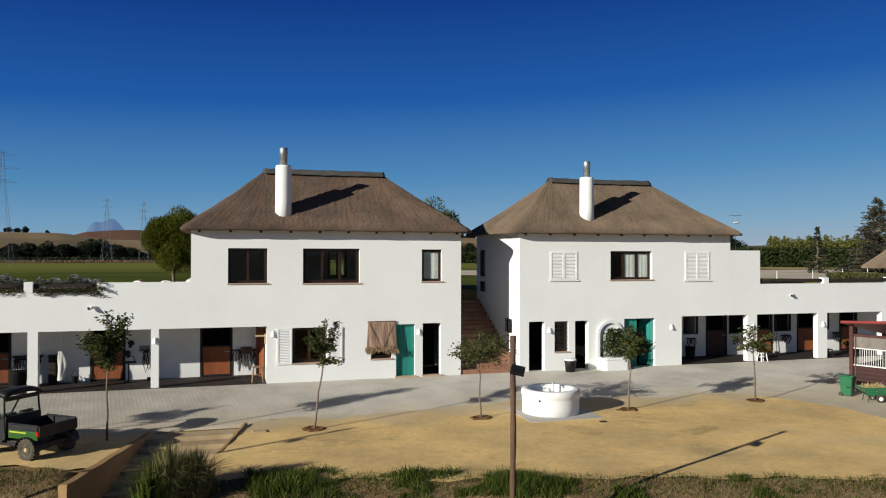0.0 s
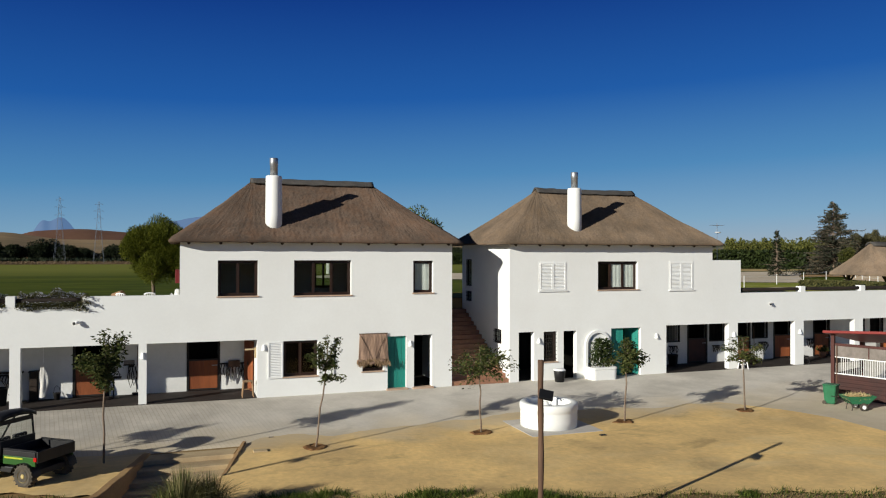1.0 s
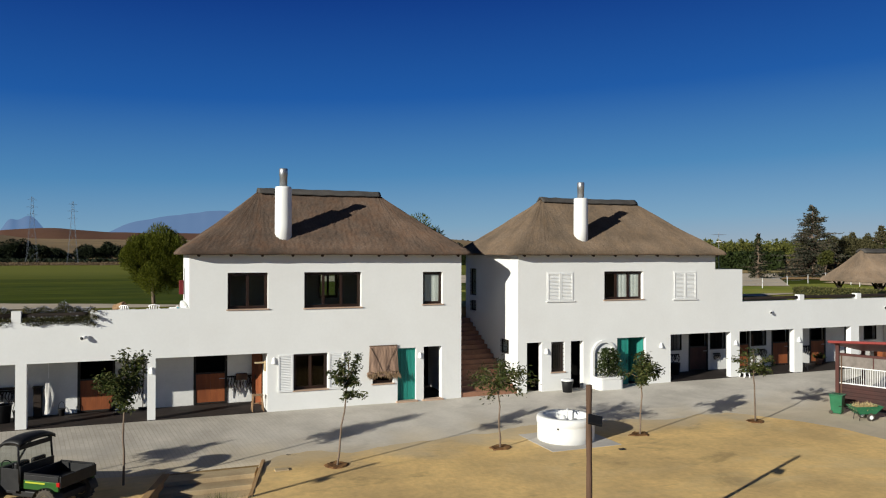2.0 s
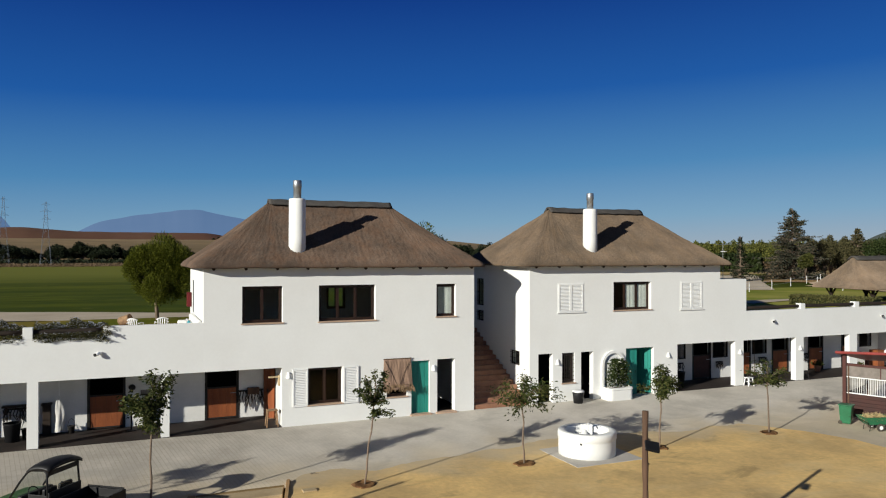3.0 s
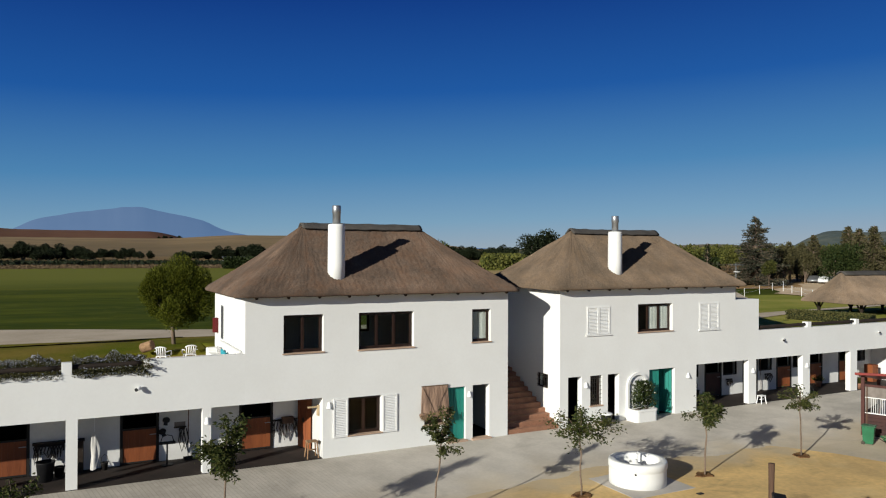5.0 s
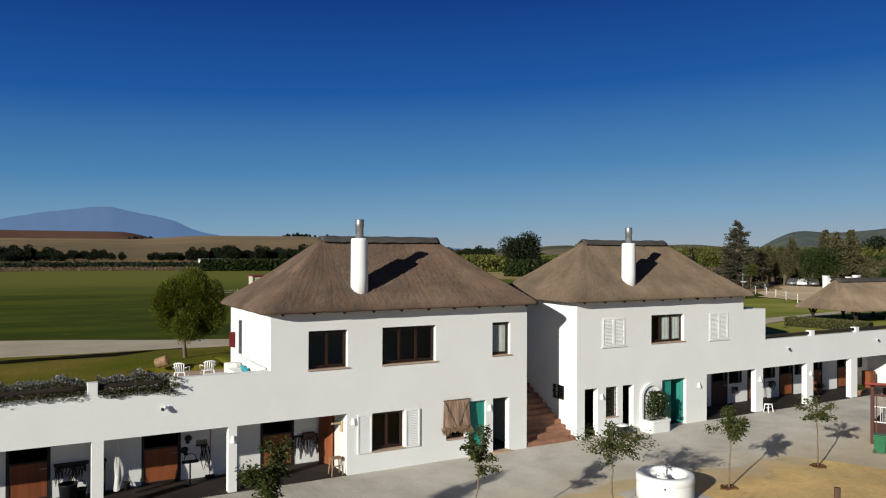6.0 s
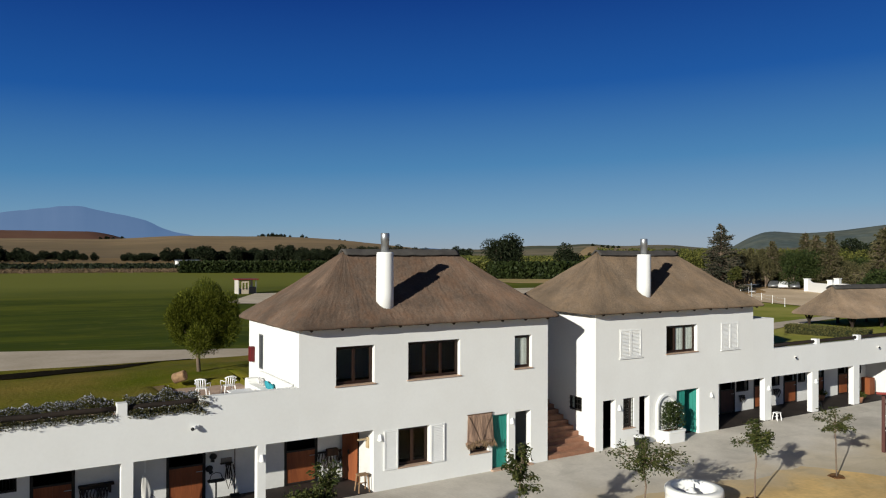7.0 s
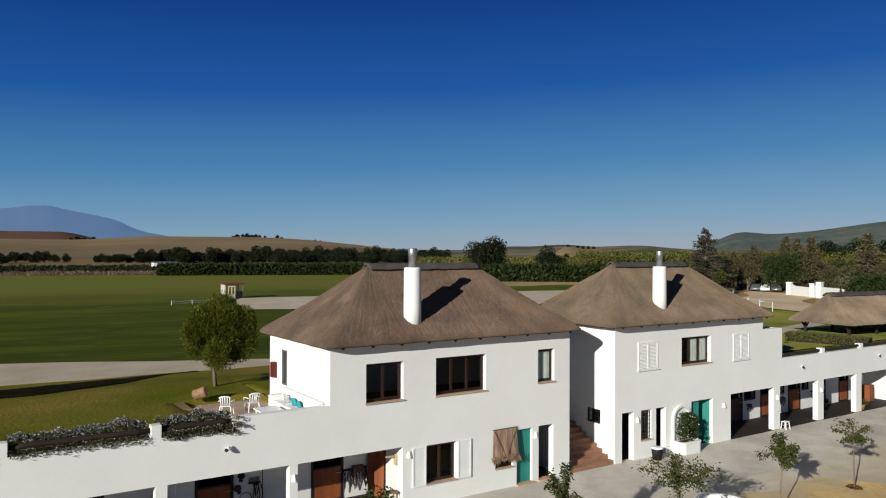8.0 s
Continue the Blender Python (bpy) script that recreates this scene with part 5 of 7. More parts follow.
for i, (az, d, s) in enumerate(((57.91, 146, 1.24), (58.59, 144, 1.17), (59.51, 140, 0.98), (62.9, 100, 0.98), (55.8, 149, 0.86), (64.6, 104, 0.95))):
    m = pose(*from_gate(az, d), 2.55, 0, 0, 47.0 * i) @ Matrix.Scale(s, 4)
    if i < 2:
        kinds[i].matrix_basis = m
    else:
        copy_thing(kinds[i % 2], m)
for i, (az, d, h, r, tap) in enumerate(((53.4, 140, 7.4, 1.9, 0.6), (53.88, 142, 8.1, 1.6, 0.75), (54.2, 136, 7.0, 1.8, 0.5), (54.49, 139, 8.6, 1.7, 0.75), (54.85, 146, 7.3, 1.8, 0.5), (55.13, 144, 8.4, 1.6, 0.75), (55.45, 140, 6.9, 2.0, 0.4), (56.2, 150, 7.9, 2.0, 0.6), (60.3, 142, 4.9, 2.6, 0.4), (60.95, 138, 5.2, 2.7, 0.4), (61.6, 140, 4.8, 2.8, 0.4), (63.6, 99, 6.2, 2.4, 0.6))):
    crown_tree("casuarina", (*from_gate(az, d), 2.55), h, r, 0.4, 0.16, LEAF_C, 4600, 0.28, 140 + i, "feathery grey-green tree with drooping twigs", "mixed trees by the gate", squash=1.5, lobes=17, top_taper=tap, slim=0.42)
for i, (az, d, h, r) in enumerate(((57.2, 139, 6.6, 3.4), (57.95, 141, 7.2, 4.4), (58.7, 142, 5.8, 3.6), (56.83, 152, 7.8, 3.0), (59.6, 143, 5.0, 3.2), (61.2, 146, 5.4, 3.8), (62.6, 97, 3.9, 2.9), (63.5, 95, 4.2, 3.1))):
    crown_tree("broadleaf_tree", (*from_gate(az, d), 2.55), h, r, 0.5, 0.25, LEAF_B, 6500, 0.26, 40 + i, "dense dark green broadleaf tree", "gate trees", lobes=18, squash=0.9)
for i, (az, d, h, r) in enumerate(((59.2, 236, 9.4, 5.0), (60.3, 230, 10.2, 5.4), (61.3, 238, 9.8, 5.2), (62.2, 234, 10.6, 5.6), (63.3, 240, 10.4, 5.4), (64.4, 236, 10.8, 5.6))):
    crown_tree("round_tree", (*from_gate(az, d), 2.55), h, r, 0.4, 0.3, LEAF_D, 3200, 0.55, 160 + i, "dark rounded tree in the far tree line", "far tree line", lobes=14, squash=0.8)
crown_tree("sapling", (76, 49, 2.6), 4.3, 1.3, 0.9, 0.07, LEAF_G, 2600, 0.2, 171, "light green young tree on the lawn by the drive", lobes=12)
crown_tree("round_tree", (84.5, 120.4, 2.55), 10.4, 5.6, 0.4, 0.4, LEAF_D, 9000, 0.42, 51, "large dark rounded tree", lobes=20)
crown_tree("round_tree", (104, 120, 2.55), 8.7, 4.0, 0.3, 0.3, LEAF_D, 6500, 0.4, 52, "dark rounded tree behind the hedge", lobes=14)

# oak belt, olive scrub and hedges beyond the field
oaks = [crown_tree("oak", (0, 0, 2.5), 9 + k, 5.6 + 0.6 * k, 0.5, 0.4, LEAF_D, 3800, 0.75, 60 + k, "dark evergreen oak in a belt", "oak belt", lobes=13, squash=0.8) for k in range(3)]
rng = random.Random(8)
for k, o in enumerate(oaks):
    o.location = (*polar(13 + 6 * k, 500), 2.5)


def oak_at(az, d, s, z=1.9):
    copy_thing(oaks[rng.randrange(3)], pose(*polar(az, d), z, 0, 0, rng.uniform(0, 360)) @ Matrix.Scale(s, 4) @ Matrix.Scale(rng.uniform(0.8, 1.05), 4, (0, 0, 1)))


for i in range(96):
    oak_at(11.5 + 21 * (i + rng.random()) / 96, rng.uniform(470, 560), rng.uniform(0.7, 1.15))
for az0, az1, n, d0, d1, s0, s1 in ((-14.2, -10.0, 13, 370, 420, 0.65, 1.1), (-9.0, -5.2, 11, 380, 430, 0.6, 1.05), (-4.6, 1.8, 18, 420, 520, 0.6, 1.05), (2.2, 5.6, 7, 500, 560, 0.5, 0.85), (7.3, 11.6, 12, 470, 560, 0.55, 0.9), (30, 70, 40, 380, 700, 0.5, 0.9)):
    for i in range(n):
        oak_at(az0 + (az1 - az0) * (i + rng.random()) / n, rng.uniform(d0, d1), rng.uniform(s0, s1))


def scrub(name, material, label, cat, n, where, size, seed, lob=8):
    """Many low bushes of small leaf clumps in one mesh."""
    r = random.Random(seed)
    vs, fs = [], []
    for i in range(n):
        x, y, w, h = where(r, i)
        for k in range(lob):
            d = rnd_dir(r)
            d.z = abs(d.z)
            p = Vector((x + d.x * w * r.random() ** 0.4, y + d.y * w * r.random() ** 0.4, ground_z(x, y) + d.z * h))
            a, b = rnd_dir(r) * size * r.uniform(0.6, 1.3), rnd_dir(r) * size * r.uniform(0.6, 1.3)
            j = len(vs)
            vs += [p - a, p + b, p + a, p - b]
            fs.append((j, j + 1, j + 2, j + 3))
    me = bpy.data.meshes.new(name)
    me.from_pydata([tuple(v) for v in vs], [], fs)
    me.materials.append(material)
    return tagged(new(name, me), label, cat, kind="stuff")


def belt(a0, a1, d0, d1, w, h):
    def f(r, i):
        x, y = polar(r.uniform(a0, a1), r.uniform(d0, d1))
        return x, y, w * r.uniform(0.6, 1.3), h * r.uniform(0.6, 1.2)
    return f


scrub("tall_hedge", LEAF_M, "dense dark hedge beyond the lawn", "hedge", 2600, belt(33, 47, 170, 178, 0.9, 3.4), 0.4, 72, 22)
scrub("field_scrub", LEAF_D, "low dark scrub beyond the field", "scrub", 2600, belt(-18, 20, 262, 340, 1.6, 1.2), 0.5, 73, 9)
scrub("orchard", LEAF_E, "green orchard trees in the distance", "orchard", 7500, belt(30, 70, 215, 430, 2.2, 4.0), 0.45, 74, 30)
scrub("orchard_edge", LEAF_E, "tall green shelter belt beside the arena", "shrubs", 2600, belt(41.5, 63, 200, 250, 1.1, 6.3), 0.22, 75, 95)
scrub("belt_stems", VERGE, "dry brown stems under the shelter belt", "shrubs", 1500, belt(41.5, 63, 194, 204, 1.2, 2.0), 0.2, 78, 16)
scrub("dry_verge", VERGE, "dry brown grass along the field edge", "dry grass", 7000, belt(-20, 36, 228, 268, 1.6, 0.6), 0.22, 76, 6)


def ridge_mesh(name, az0, az1, dist, deep, height_at, material, label, seed, n=160, m=10, rugged=0.0):
    """A long hill: its crest height is a smooth function of bearing, with a soft front slope."""
    def f(u, v):
        az = az0 + (az1 - az0) * u
        h = max(0.0, height_at(az))
        d = dist - deep + 2 * deep * v
        k = math.sin(math.pi * v) ** 1.3
        x, y = polar(az, d)
        g = rugged * (0.016 * noise.noise((az * 0.9, v * 4, seed)) + 0.012 * noise.noise((az * 2.6, v * 11, seed)) + 0.006 * noise.noise((az * 6, v * 20, seed)))
        far = 0.012 * noise.noise((az * 0.9 + seed, 0, 0)) + 0.004 * noise.noise((az * 3.1 + seed, 2, 0))
        return (x, y, 1.0 + h * k * (1 + g + (1 - rugged) * far))
    return tagged(part(name, sheet(f, n, m), material, None, smooth=True), label, "hill", kind="structure")


def bumps(*bs):
    return lambda a: sum(h * math.exp(-((a - c) / w) ** 2) for c, w, h in bs)


def stubble_h(a):
    return (25 + 9 * (1 - smooth01(-11.5, -7, a)) + 6 * smooth01(6, 12, a)) * (1 - 0.95 * smooth01(18, 38, a))


ridge_mesh("stubble_hill", -40, 40, 1150, 420, stubble_h, WHEAT, "pale harvested hill fields", 1)
for az, s in ((-13.9, 1.0), (-13.4, 0.8), (-12.9, 0.95), (-11.6, 0.6), (6.2, 0.5), (6.6, 0.65), (7.0, 0.5), (7.6, 0.5), (17.0, 0.5), (17.3, 0.6), (17.7, 0.6), (18.0, 0.75), (18.3, 0.65), (18.6, 0.6), (18.9, 0.5), (19.3, 0.45), (20.2, 0.6), (20.5, 0.4), (22.5, 0.3), (23.0, 0.4), (23.4, 0.35)):
    oak_at(az, 1150, s, stubble_h(az) - 0.6)
ridge_mesh("olive_plain", 24, 88, 1250, 420, lambda a: 13 * smooth01(24, 33, a) + bumps((30.5, 1.6, 2.5), (37.8, 2.2, 6), (41.8, 2.4, 9), (47.2, 3.2, 8.5), (60, 6, 6), (70, 6, 4))(a), OLIVEHILL, "olive green low hills", 7)
ridge_mesh("stubble_rise", 38.5, 48.5, 1060, 300, bumps((42.2, 1.3, 16), (44.6, 1.6, 14)), WHEAT_FAR, "low dry hill among the orchards", 8, 80)
for az, s in ((39.6, 0.7), (40.2, 0.9), (40.8, 0.7), (42.3, 0.5), (43.0, 0.45), (43.4, 0.5), (43.8, 0.5), (44.2, 0.45), (46.2, 0.6), (47.3, 0.7)):
    oak_at(az, 1060, s, 0.9 + bumps((42.2, 1.3, 16), (44.6, 1.6, 14))(az) - 0.8)
ridge_mesh("ploughed_hill", -30, 13, 1620, 300, lambda a: 47 * smooth01(-14, -9, a) * (1 - smooth01(5.3, 12.5, a)) + bumps((-6.5, 2.5, 7))(a), PLOUGH, "brown ploughed hill", 2)
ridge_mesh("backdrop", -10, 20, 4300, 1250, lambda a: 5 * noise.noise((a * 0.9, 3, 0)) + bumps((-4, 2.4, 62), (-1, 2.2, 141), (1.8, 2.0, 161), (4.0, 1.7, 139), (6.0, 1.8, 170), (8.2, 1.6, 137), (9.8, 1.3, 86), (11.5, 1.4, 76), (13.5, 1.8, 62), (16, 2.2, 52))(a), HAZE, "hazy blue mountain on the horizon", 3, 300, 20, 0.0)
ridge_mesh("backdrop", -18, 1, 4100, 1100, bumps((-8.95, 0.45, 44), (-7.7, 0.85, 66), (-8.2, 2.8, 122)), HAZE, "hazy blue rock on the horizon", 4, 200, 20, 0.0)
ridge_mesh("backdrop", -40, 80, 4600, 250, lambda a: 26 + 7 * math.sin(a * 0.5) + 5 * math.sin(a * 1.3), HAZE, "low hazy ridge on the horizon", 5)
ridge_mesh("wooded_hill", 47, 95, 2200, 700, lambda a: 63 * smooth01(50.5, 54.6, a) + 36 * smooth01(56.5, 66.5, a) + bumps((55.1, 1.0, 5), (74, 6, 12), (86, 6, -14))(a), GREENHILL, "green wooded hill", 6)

# ---- pylons ----


def pylon(az, d, h, arm=1.0, eye=(-9.5, -30.0)):
    x, y = eye[0] + d * math.sin(radians(az)), eye[1] + d * math.cos(radians(az))
    t = thing("power_pylon", (x, y, 2.8), "grey steel lattice power pylon", "pylon", "power pylons")
    bm = bmesh.new()
    w = h * 0.07

    def leg(sx, sy, z):
        k = (1 - z / h) ** 1.3 * w + 0.2
        return Vector((x + sx * k, y + sy * k, 2.8 + z))
    zs = [h * q for q in (0, 0.18, 0.34, 0.48, 0.6, 0.7, 0.8, 0.9, 1.0)]
    for sx, sy in ((-1, -1), (1, -1), (1, 1), (-1, 1)):
        tube(bm, [leg(sx, sy, z) for z in zs], 0.024, 4)
    for a, b in zip(zs, zs[1:]):
        for p, q in (((-1, -1), (1, -1)), ((1, -1), (1, 1)), ((1, 1), (-1, 1)), ((-1, 1), (-1, -1))):
            tube(bm, [leg(*p, a), leg(*q, b)], 0.010, 4)
            tube(bm, [leg(*q, a), leg(*p, b)], 0.010, 4)
    part("tower", bm, PYLON, t)
    arms = bmesh.new()
    for z, r in ((0.72, 0.07 * arm), (0.84, 0.08 * arm), (0.95, 0.06 * arm)):
        tube(arms, [(x - r * h, y, 2.8 + z * h), (x, y, 2.8 + z * h + 0.6), (x + r * h, y, 2.8 + z * h)], 0.024, 4)
        tube(arms, [(x - r * h, y, 2.8 + z * h), (x + r * h, y, 2.8 + z * h)], 0.02, 4)
    part("cross_arms", arms, PYLON, t)


pylon(-5.75, 246, 18.5)
pylon(-8.15, 268, 21)
pylon(-14.5, 165, 22.2, 1.7)

# ---- far buildings, hut, arena ropes ----
hut = thing("field_hut", (11.2, 81.5, 2.58), "small open field hut with a red roof edge", "hut")
HX, HY = 9.9, 80.6
part("wall", wall(bmesh.new(), "x", HX, HX + 0.12, HY, HY + 1.9, 2.55, 4.6), SLAB, hut)
part("wall", wall(bmesh.new(), "y", HY + 1.8, HY + 1.9, HX + 0.12, HX + 2.6, 2.55, 4.6, [(HX + 0.3, HX + 2.3, 3.3, 4.4)]), TRACK, hut)
part("wall", wall(bmesh.new(), "y", HY, HY + 0.1, HX + 0.5, HX + 1.5, 2.55, 4.4, [(HX + 0.6, HX + 0.95, 3.2, 4.2), (HX + 1.05, HX + 1.4, 3.2, 4.2)]), TRACK, hut)
part("post", boxm(HX + 2.5, HX + 2.6, HY, HY + 0.1, 2.55, 4.6), STEEL, hut)
part("roof", boxm(HX - 0.2, HX + 2.9, HY - 0.3, HY + 2.2, 4.6, 4.74, 0.02), REDP, hut, "red roof slab")
part("counter", boxm(HX + 1.6, HX + 2.5, HY - 0.1, HY + 0.5, 2.55, 3.6, 0.02), BLACK, hut)


def rope_fence(name, pts, label, h=1.05):
    f = thing(name, (*pts[0], 2.6), label, "fence", "rope fences")
    for x, y in pts:
        part("post", boxm(x - 0.025, x + 0.025, y - 0.025, y + 0.025, 2.5, 2.6 + h, 0.008), WPAINT, f)
    for k in (0.95, 0.55):
        bm = bmesh.new()
        line = []
        for (x0, y0), (x1, y1) in zip(pts, pts[1:]):
            for i in range(8):
                u = i / 8
                line.append((x0 + (x1 - x0) * u, y0 + (y1 - y0) * u, 2.6 + h * k - 0.12 * 4 * u * (1 - u)))
        line.append((*pts[-1], 2.6 + h * k))
        tube(bm, line, 0.011, 5)
        part("rope", bm, WPAINT, f)


rope_fence("rope_fence", [(36 + 8.0 * i, 23.5 + 4.6 * i) for i in range(6)], "white posts and ropes round the riding arena")
rope_fence("rope_fence", [(56 + 3.4 * i, 27.1 + 3.9 * i) for i in range(4)], "low white rope fence on the lawn")
rope_fence("rope_fence", [(0.5 + 2.6 * i, 71 + 0.5 * i) for i in range(3)], "short rope between low posts on the field", 0.6)

ww = thing("boundary_wall", (84, 38, 2.5), "white boundary wall with stepped pillars by the gate", "wall")


def wall_run(p, q, z0, z1, th=0.3):
    bm = boxm(0, math.dist(p, q), -th / 2, th / 2, z0, z1, 0.02)
    bmesh.ops.rotate(bm, cent=(0, 0, 0), matrix=Matrix.Rotation(math.atan2(q[1] - p[1], q[0] - p[0]), 3, "Z"), verts=bm.verts)
    bmesh.ops.translate(bm, vec=(*p, 0), verts=bm.verts)
    return bm


def scooped_panel(p, q, z0, za, dip, th=0.3):
    """A wall panel whose top sags between its two ends."""
    bm = bmesh.new()
    n = 14
    d = (Vector(q) - Vector(p)).normalized()
    s = Vector((-d.y, d.x)) * th / 2
    rows = []
    for i in range(n + 1):
        u = i / n
        c = Vector(p).lerp(Vector(q), u)
        zt = za - dip * min(1.0, math.sin(math.pi * u) * 1.8)
        rows.append([bm.verts.new((*(c + s), z0)), bm.verts.new((*(c + s), zt)), bm.verts.new((*(c - s), zt)), bm.verts.new((*(c - s), z0))])
    for a, b in zip(rows, rows[1:]):
        for k in range(3):
            bm.faces.new((a[k], b[k], b[k + 1], a[k + 1]))
    bm.faces.new(rows[0][::-1])
    bm.faces.new(rows[-1])
    bmesh.ops.recalc_face_normals(bm, faces=bm.faces)
    return bm


part("wall_panel", scooped_panel((89.0, 45.6), (84.3, 38.0), 2.4, 4.7, 0.55), WHITE, ww)
part("wall_panel", wall_run((84.1, 37.7), (78.1, 28.3), 2.4, 4.35), WHITE, ww)
for x, y, h in ((89.0, 45.6, 4.6), (85.2, 39.5, 4.65), (84.2, 37.85, 4.95)):
    part("pillar", boxm(x - 0.35, x + 0.35, y - 0.35, y + 0.35, 2.5, h, 0.03), WHITE, ww)
    part("pillar_cap", boxm(x - 0.42, x + 0.42, y - 0.42, y + 0.42, h + 0.002, h + 0.12, 0.03), WHITE, ww)


def parked_car(x, y, rz, paint):
    c = thing("parked_car", (0, 0, 0), "pale parked car under the trees", "car", "cars by the gate")
    bm = bmesh.new()
    side = [(-2.1, 0.35), (-2.15, 0.75), (-1.5, 0.9), (-0.85, 1.4), (0.7, 1.42), (1.45, 0.95), (2.1, 0.85), (2.15, 0.4)]
    a = [bm.verts.new((px, -0.82 if pz < 1 else -0.66, pz)) for px, pz in side]
    b = [bm.verts.new((px, 0.82 if pz < 1 else 0.66, pz)) for px, pz in side]
    bm.faces.new(a), bm.faces.new(b[::-1])
    for i in range(len(side)):
        j = (i + 1) % len(side)
        bm.faces.new((a[j], a[i], b[i], b[j]))
    bmesh.ops.recalc_face_normals(bm, faces=bm.faces)
    bmesh.ops.bevel(bm, geom=bm.edges[:], offset=0.06, segments=2, affect="EDGES")
    part("body", bm, paint, c, smooth=True)
    for s in (-0.83, 0.75):
        w = bmesh.new()
        box(w, -0.95, 0.85, s, s + 0.08, 0.95, 1.3, 0.03)
        part("side_window", w, BLACK, c)
        for wx in (-1.3, 1.35):
            t = bmesh.new()
            turned(t, [(0.2, -0.1), (0.31, -0.1), (0.33, -0.05), (0.33, 0.05), (0.31, 0.1), (0.2, 0.1)], n=16)
            bmesh.ops.rotate(t, cent=(0, 0, 0), matrix=Matrix.Rotation(radians(90), 3, "X"), verts=t.verts)
            bmesh.ops.translate(t, vec=(wx, s + 0.04, 0.33), verts=t.verts)
            part("wheel", t, RUBBER, c)
    c.matrix_basis = pose(x, y, 2.62, 0, 0, rz) @ Matrix.Scale(0.92, 4)
    return c


for az, d, rz, paint in ((56.0, 140, 26, STEEL), (56.6, 139, 31, WPLAST), (57.25, 139, 38, STEEL)):
    parked_car(*from_gate(az, d), rz, paint)

farm = thing("farm_building", (*polar(11.2, 300), 2.8), "small pale farm building among the oaks", "building")
fx, fy = polar(11.2, 300)
part("wall", boxm(fx - 4, fx + 4, fy - 2, fy + 2, 2.8, 5.2), WHITE, farm)
part("roof", boxm(fx - 4.3, fx + 4.3, fy - 2.3, fy + 2.3, 5.2, 5.5, 0.05), STEEL, farm)

# ---- thatched pavilion and its hedge ----
pav = thing("thatched_pavilion", (0, 0, 0), "open thatched pavilion on braced timber posts", "pavilion")
bm, ra, rb, ym = thatch_roof(0, 14, 0, 4.7, 1.6, 3.46, 0.2, 0.24, 77.0, 0.45)
proof = part("roof", bm, THATCH_GREY, pav, smooth=True)
part("ridge_cap", ridge_cap(ra - 0.12, rb + 0.12, ym, 3.5, 9), RIDGE, proof, smooth=True)
for px, py in ((0.9, 0.8), (3.6, 0.8), (6.4, 0.8), (9.2, 0.8), (12.9, 0.8), (0.9, 3.9), (3.6, 3.9), (6.4, 3.9), (9.2, 3.9), (12.9, 3.9)):
    pb = boxm(px - 0.07, px + 0.07, py - 0.07, py + 0.07, 0.2, 1.95, 0.015)
    ps = part("post", pb, RAFTER, pav)
    for dx in (-0.6, 0.6):
        part("brace", tube(bmesh.new(), [(px, py, 1.05), (px + dx, py, 1.85)], 0.05, 6), RAFTER, ps)
part("beam", boxm(0.6, 13.4, 0.7, 0.9, 1.85, 2.05), RAFTER, pav)
part("beam", boxm(0.6, 13.4, 3.8, 4.0, 1.85, 2.05), RAFTER, pav)
pav.matrix_basis = pose(29.9, 4.3, 2.42, 0, 0, -7) @ Matrix.Scale(1.12, 4)


def hedge(name, p, q, w, z0, h, material, n, size, seed, label):
    """A clipped hedge: a dark core with leaves all over its faces."""
    r = random.Random(seed)
    t = thing(name, (*((Vector(p) + Vector(q)) / 2), z0), label, "hedge")
    core = wall_run(p, q, z0 - 0.1, z0 + h * 0.9, w * 0.8)
    part("core", core, LEAF_D, t)
    lf = bmesh.new()
    d = (Vector(q) - Vector(p)).normalized()
    s = Vector((-d.y, d.x))
    ln = math.dist(p, q)
    for i in range(n):
        u, k = r.uniform(0, ln), r.random()
        if k < 0.4:
            a, z = r.uniform(-w / 2, w / 2), z0 + h * (0.93 + 0.1 * r.random())
        else:
            a, z = (w / 2) * (1 if k < 0.7 else -1) * r.uniform(0.85, 1.08), z0 + h * r.uniform(0, 1)
        c = Vector(p) + d * u + s * a
        leaf(lf, Vector((c.x, c.y, z)), rnd_dir(r), rnd_dir(r), size * r.uniform(0.7, 1.4), size * r.uniform(0.5, 0.9))
    part("foliage", lf, material, t)


hedge("clipped_hedge", (24.75, 5.75), (25.9, 1.0), 1.0, 3.3, 0.64, LEAF_H, 6500, 0.1, 81, "clipped hedge with dry brown patches")
hedge("field_hedge", from_gate(12.2, 224), from_gate(27, 226), 9.0, 2.6, 2.9, LEAF_M, 15000, 0.7, 82, "long flat-topped dark hedge beyond the field")

# ---- planted roof edge ----


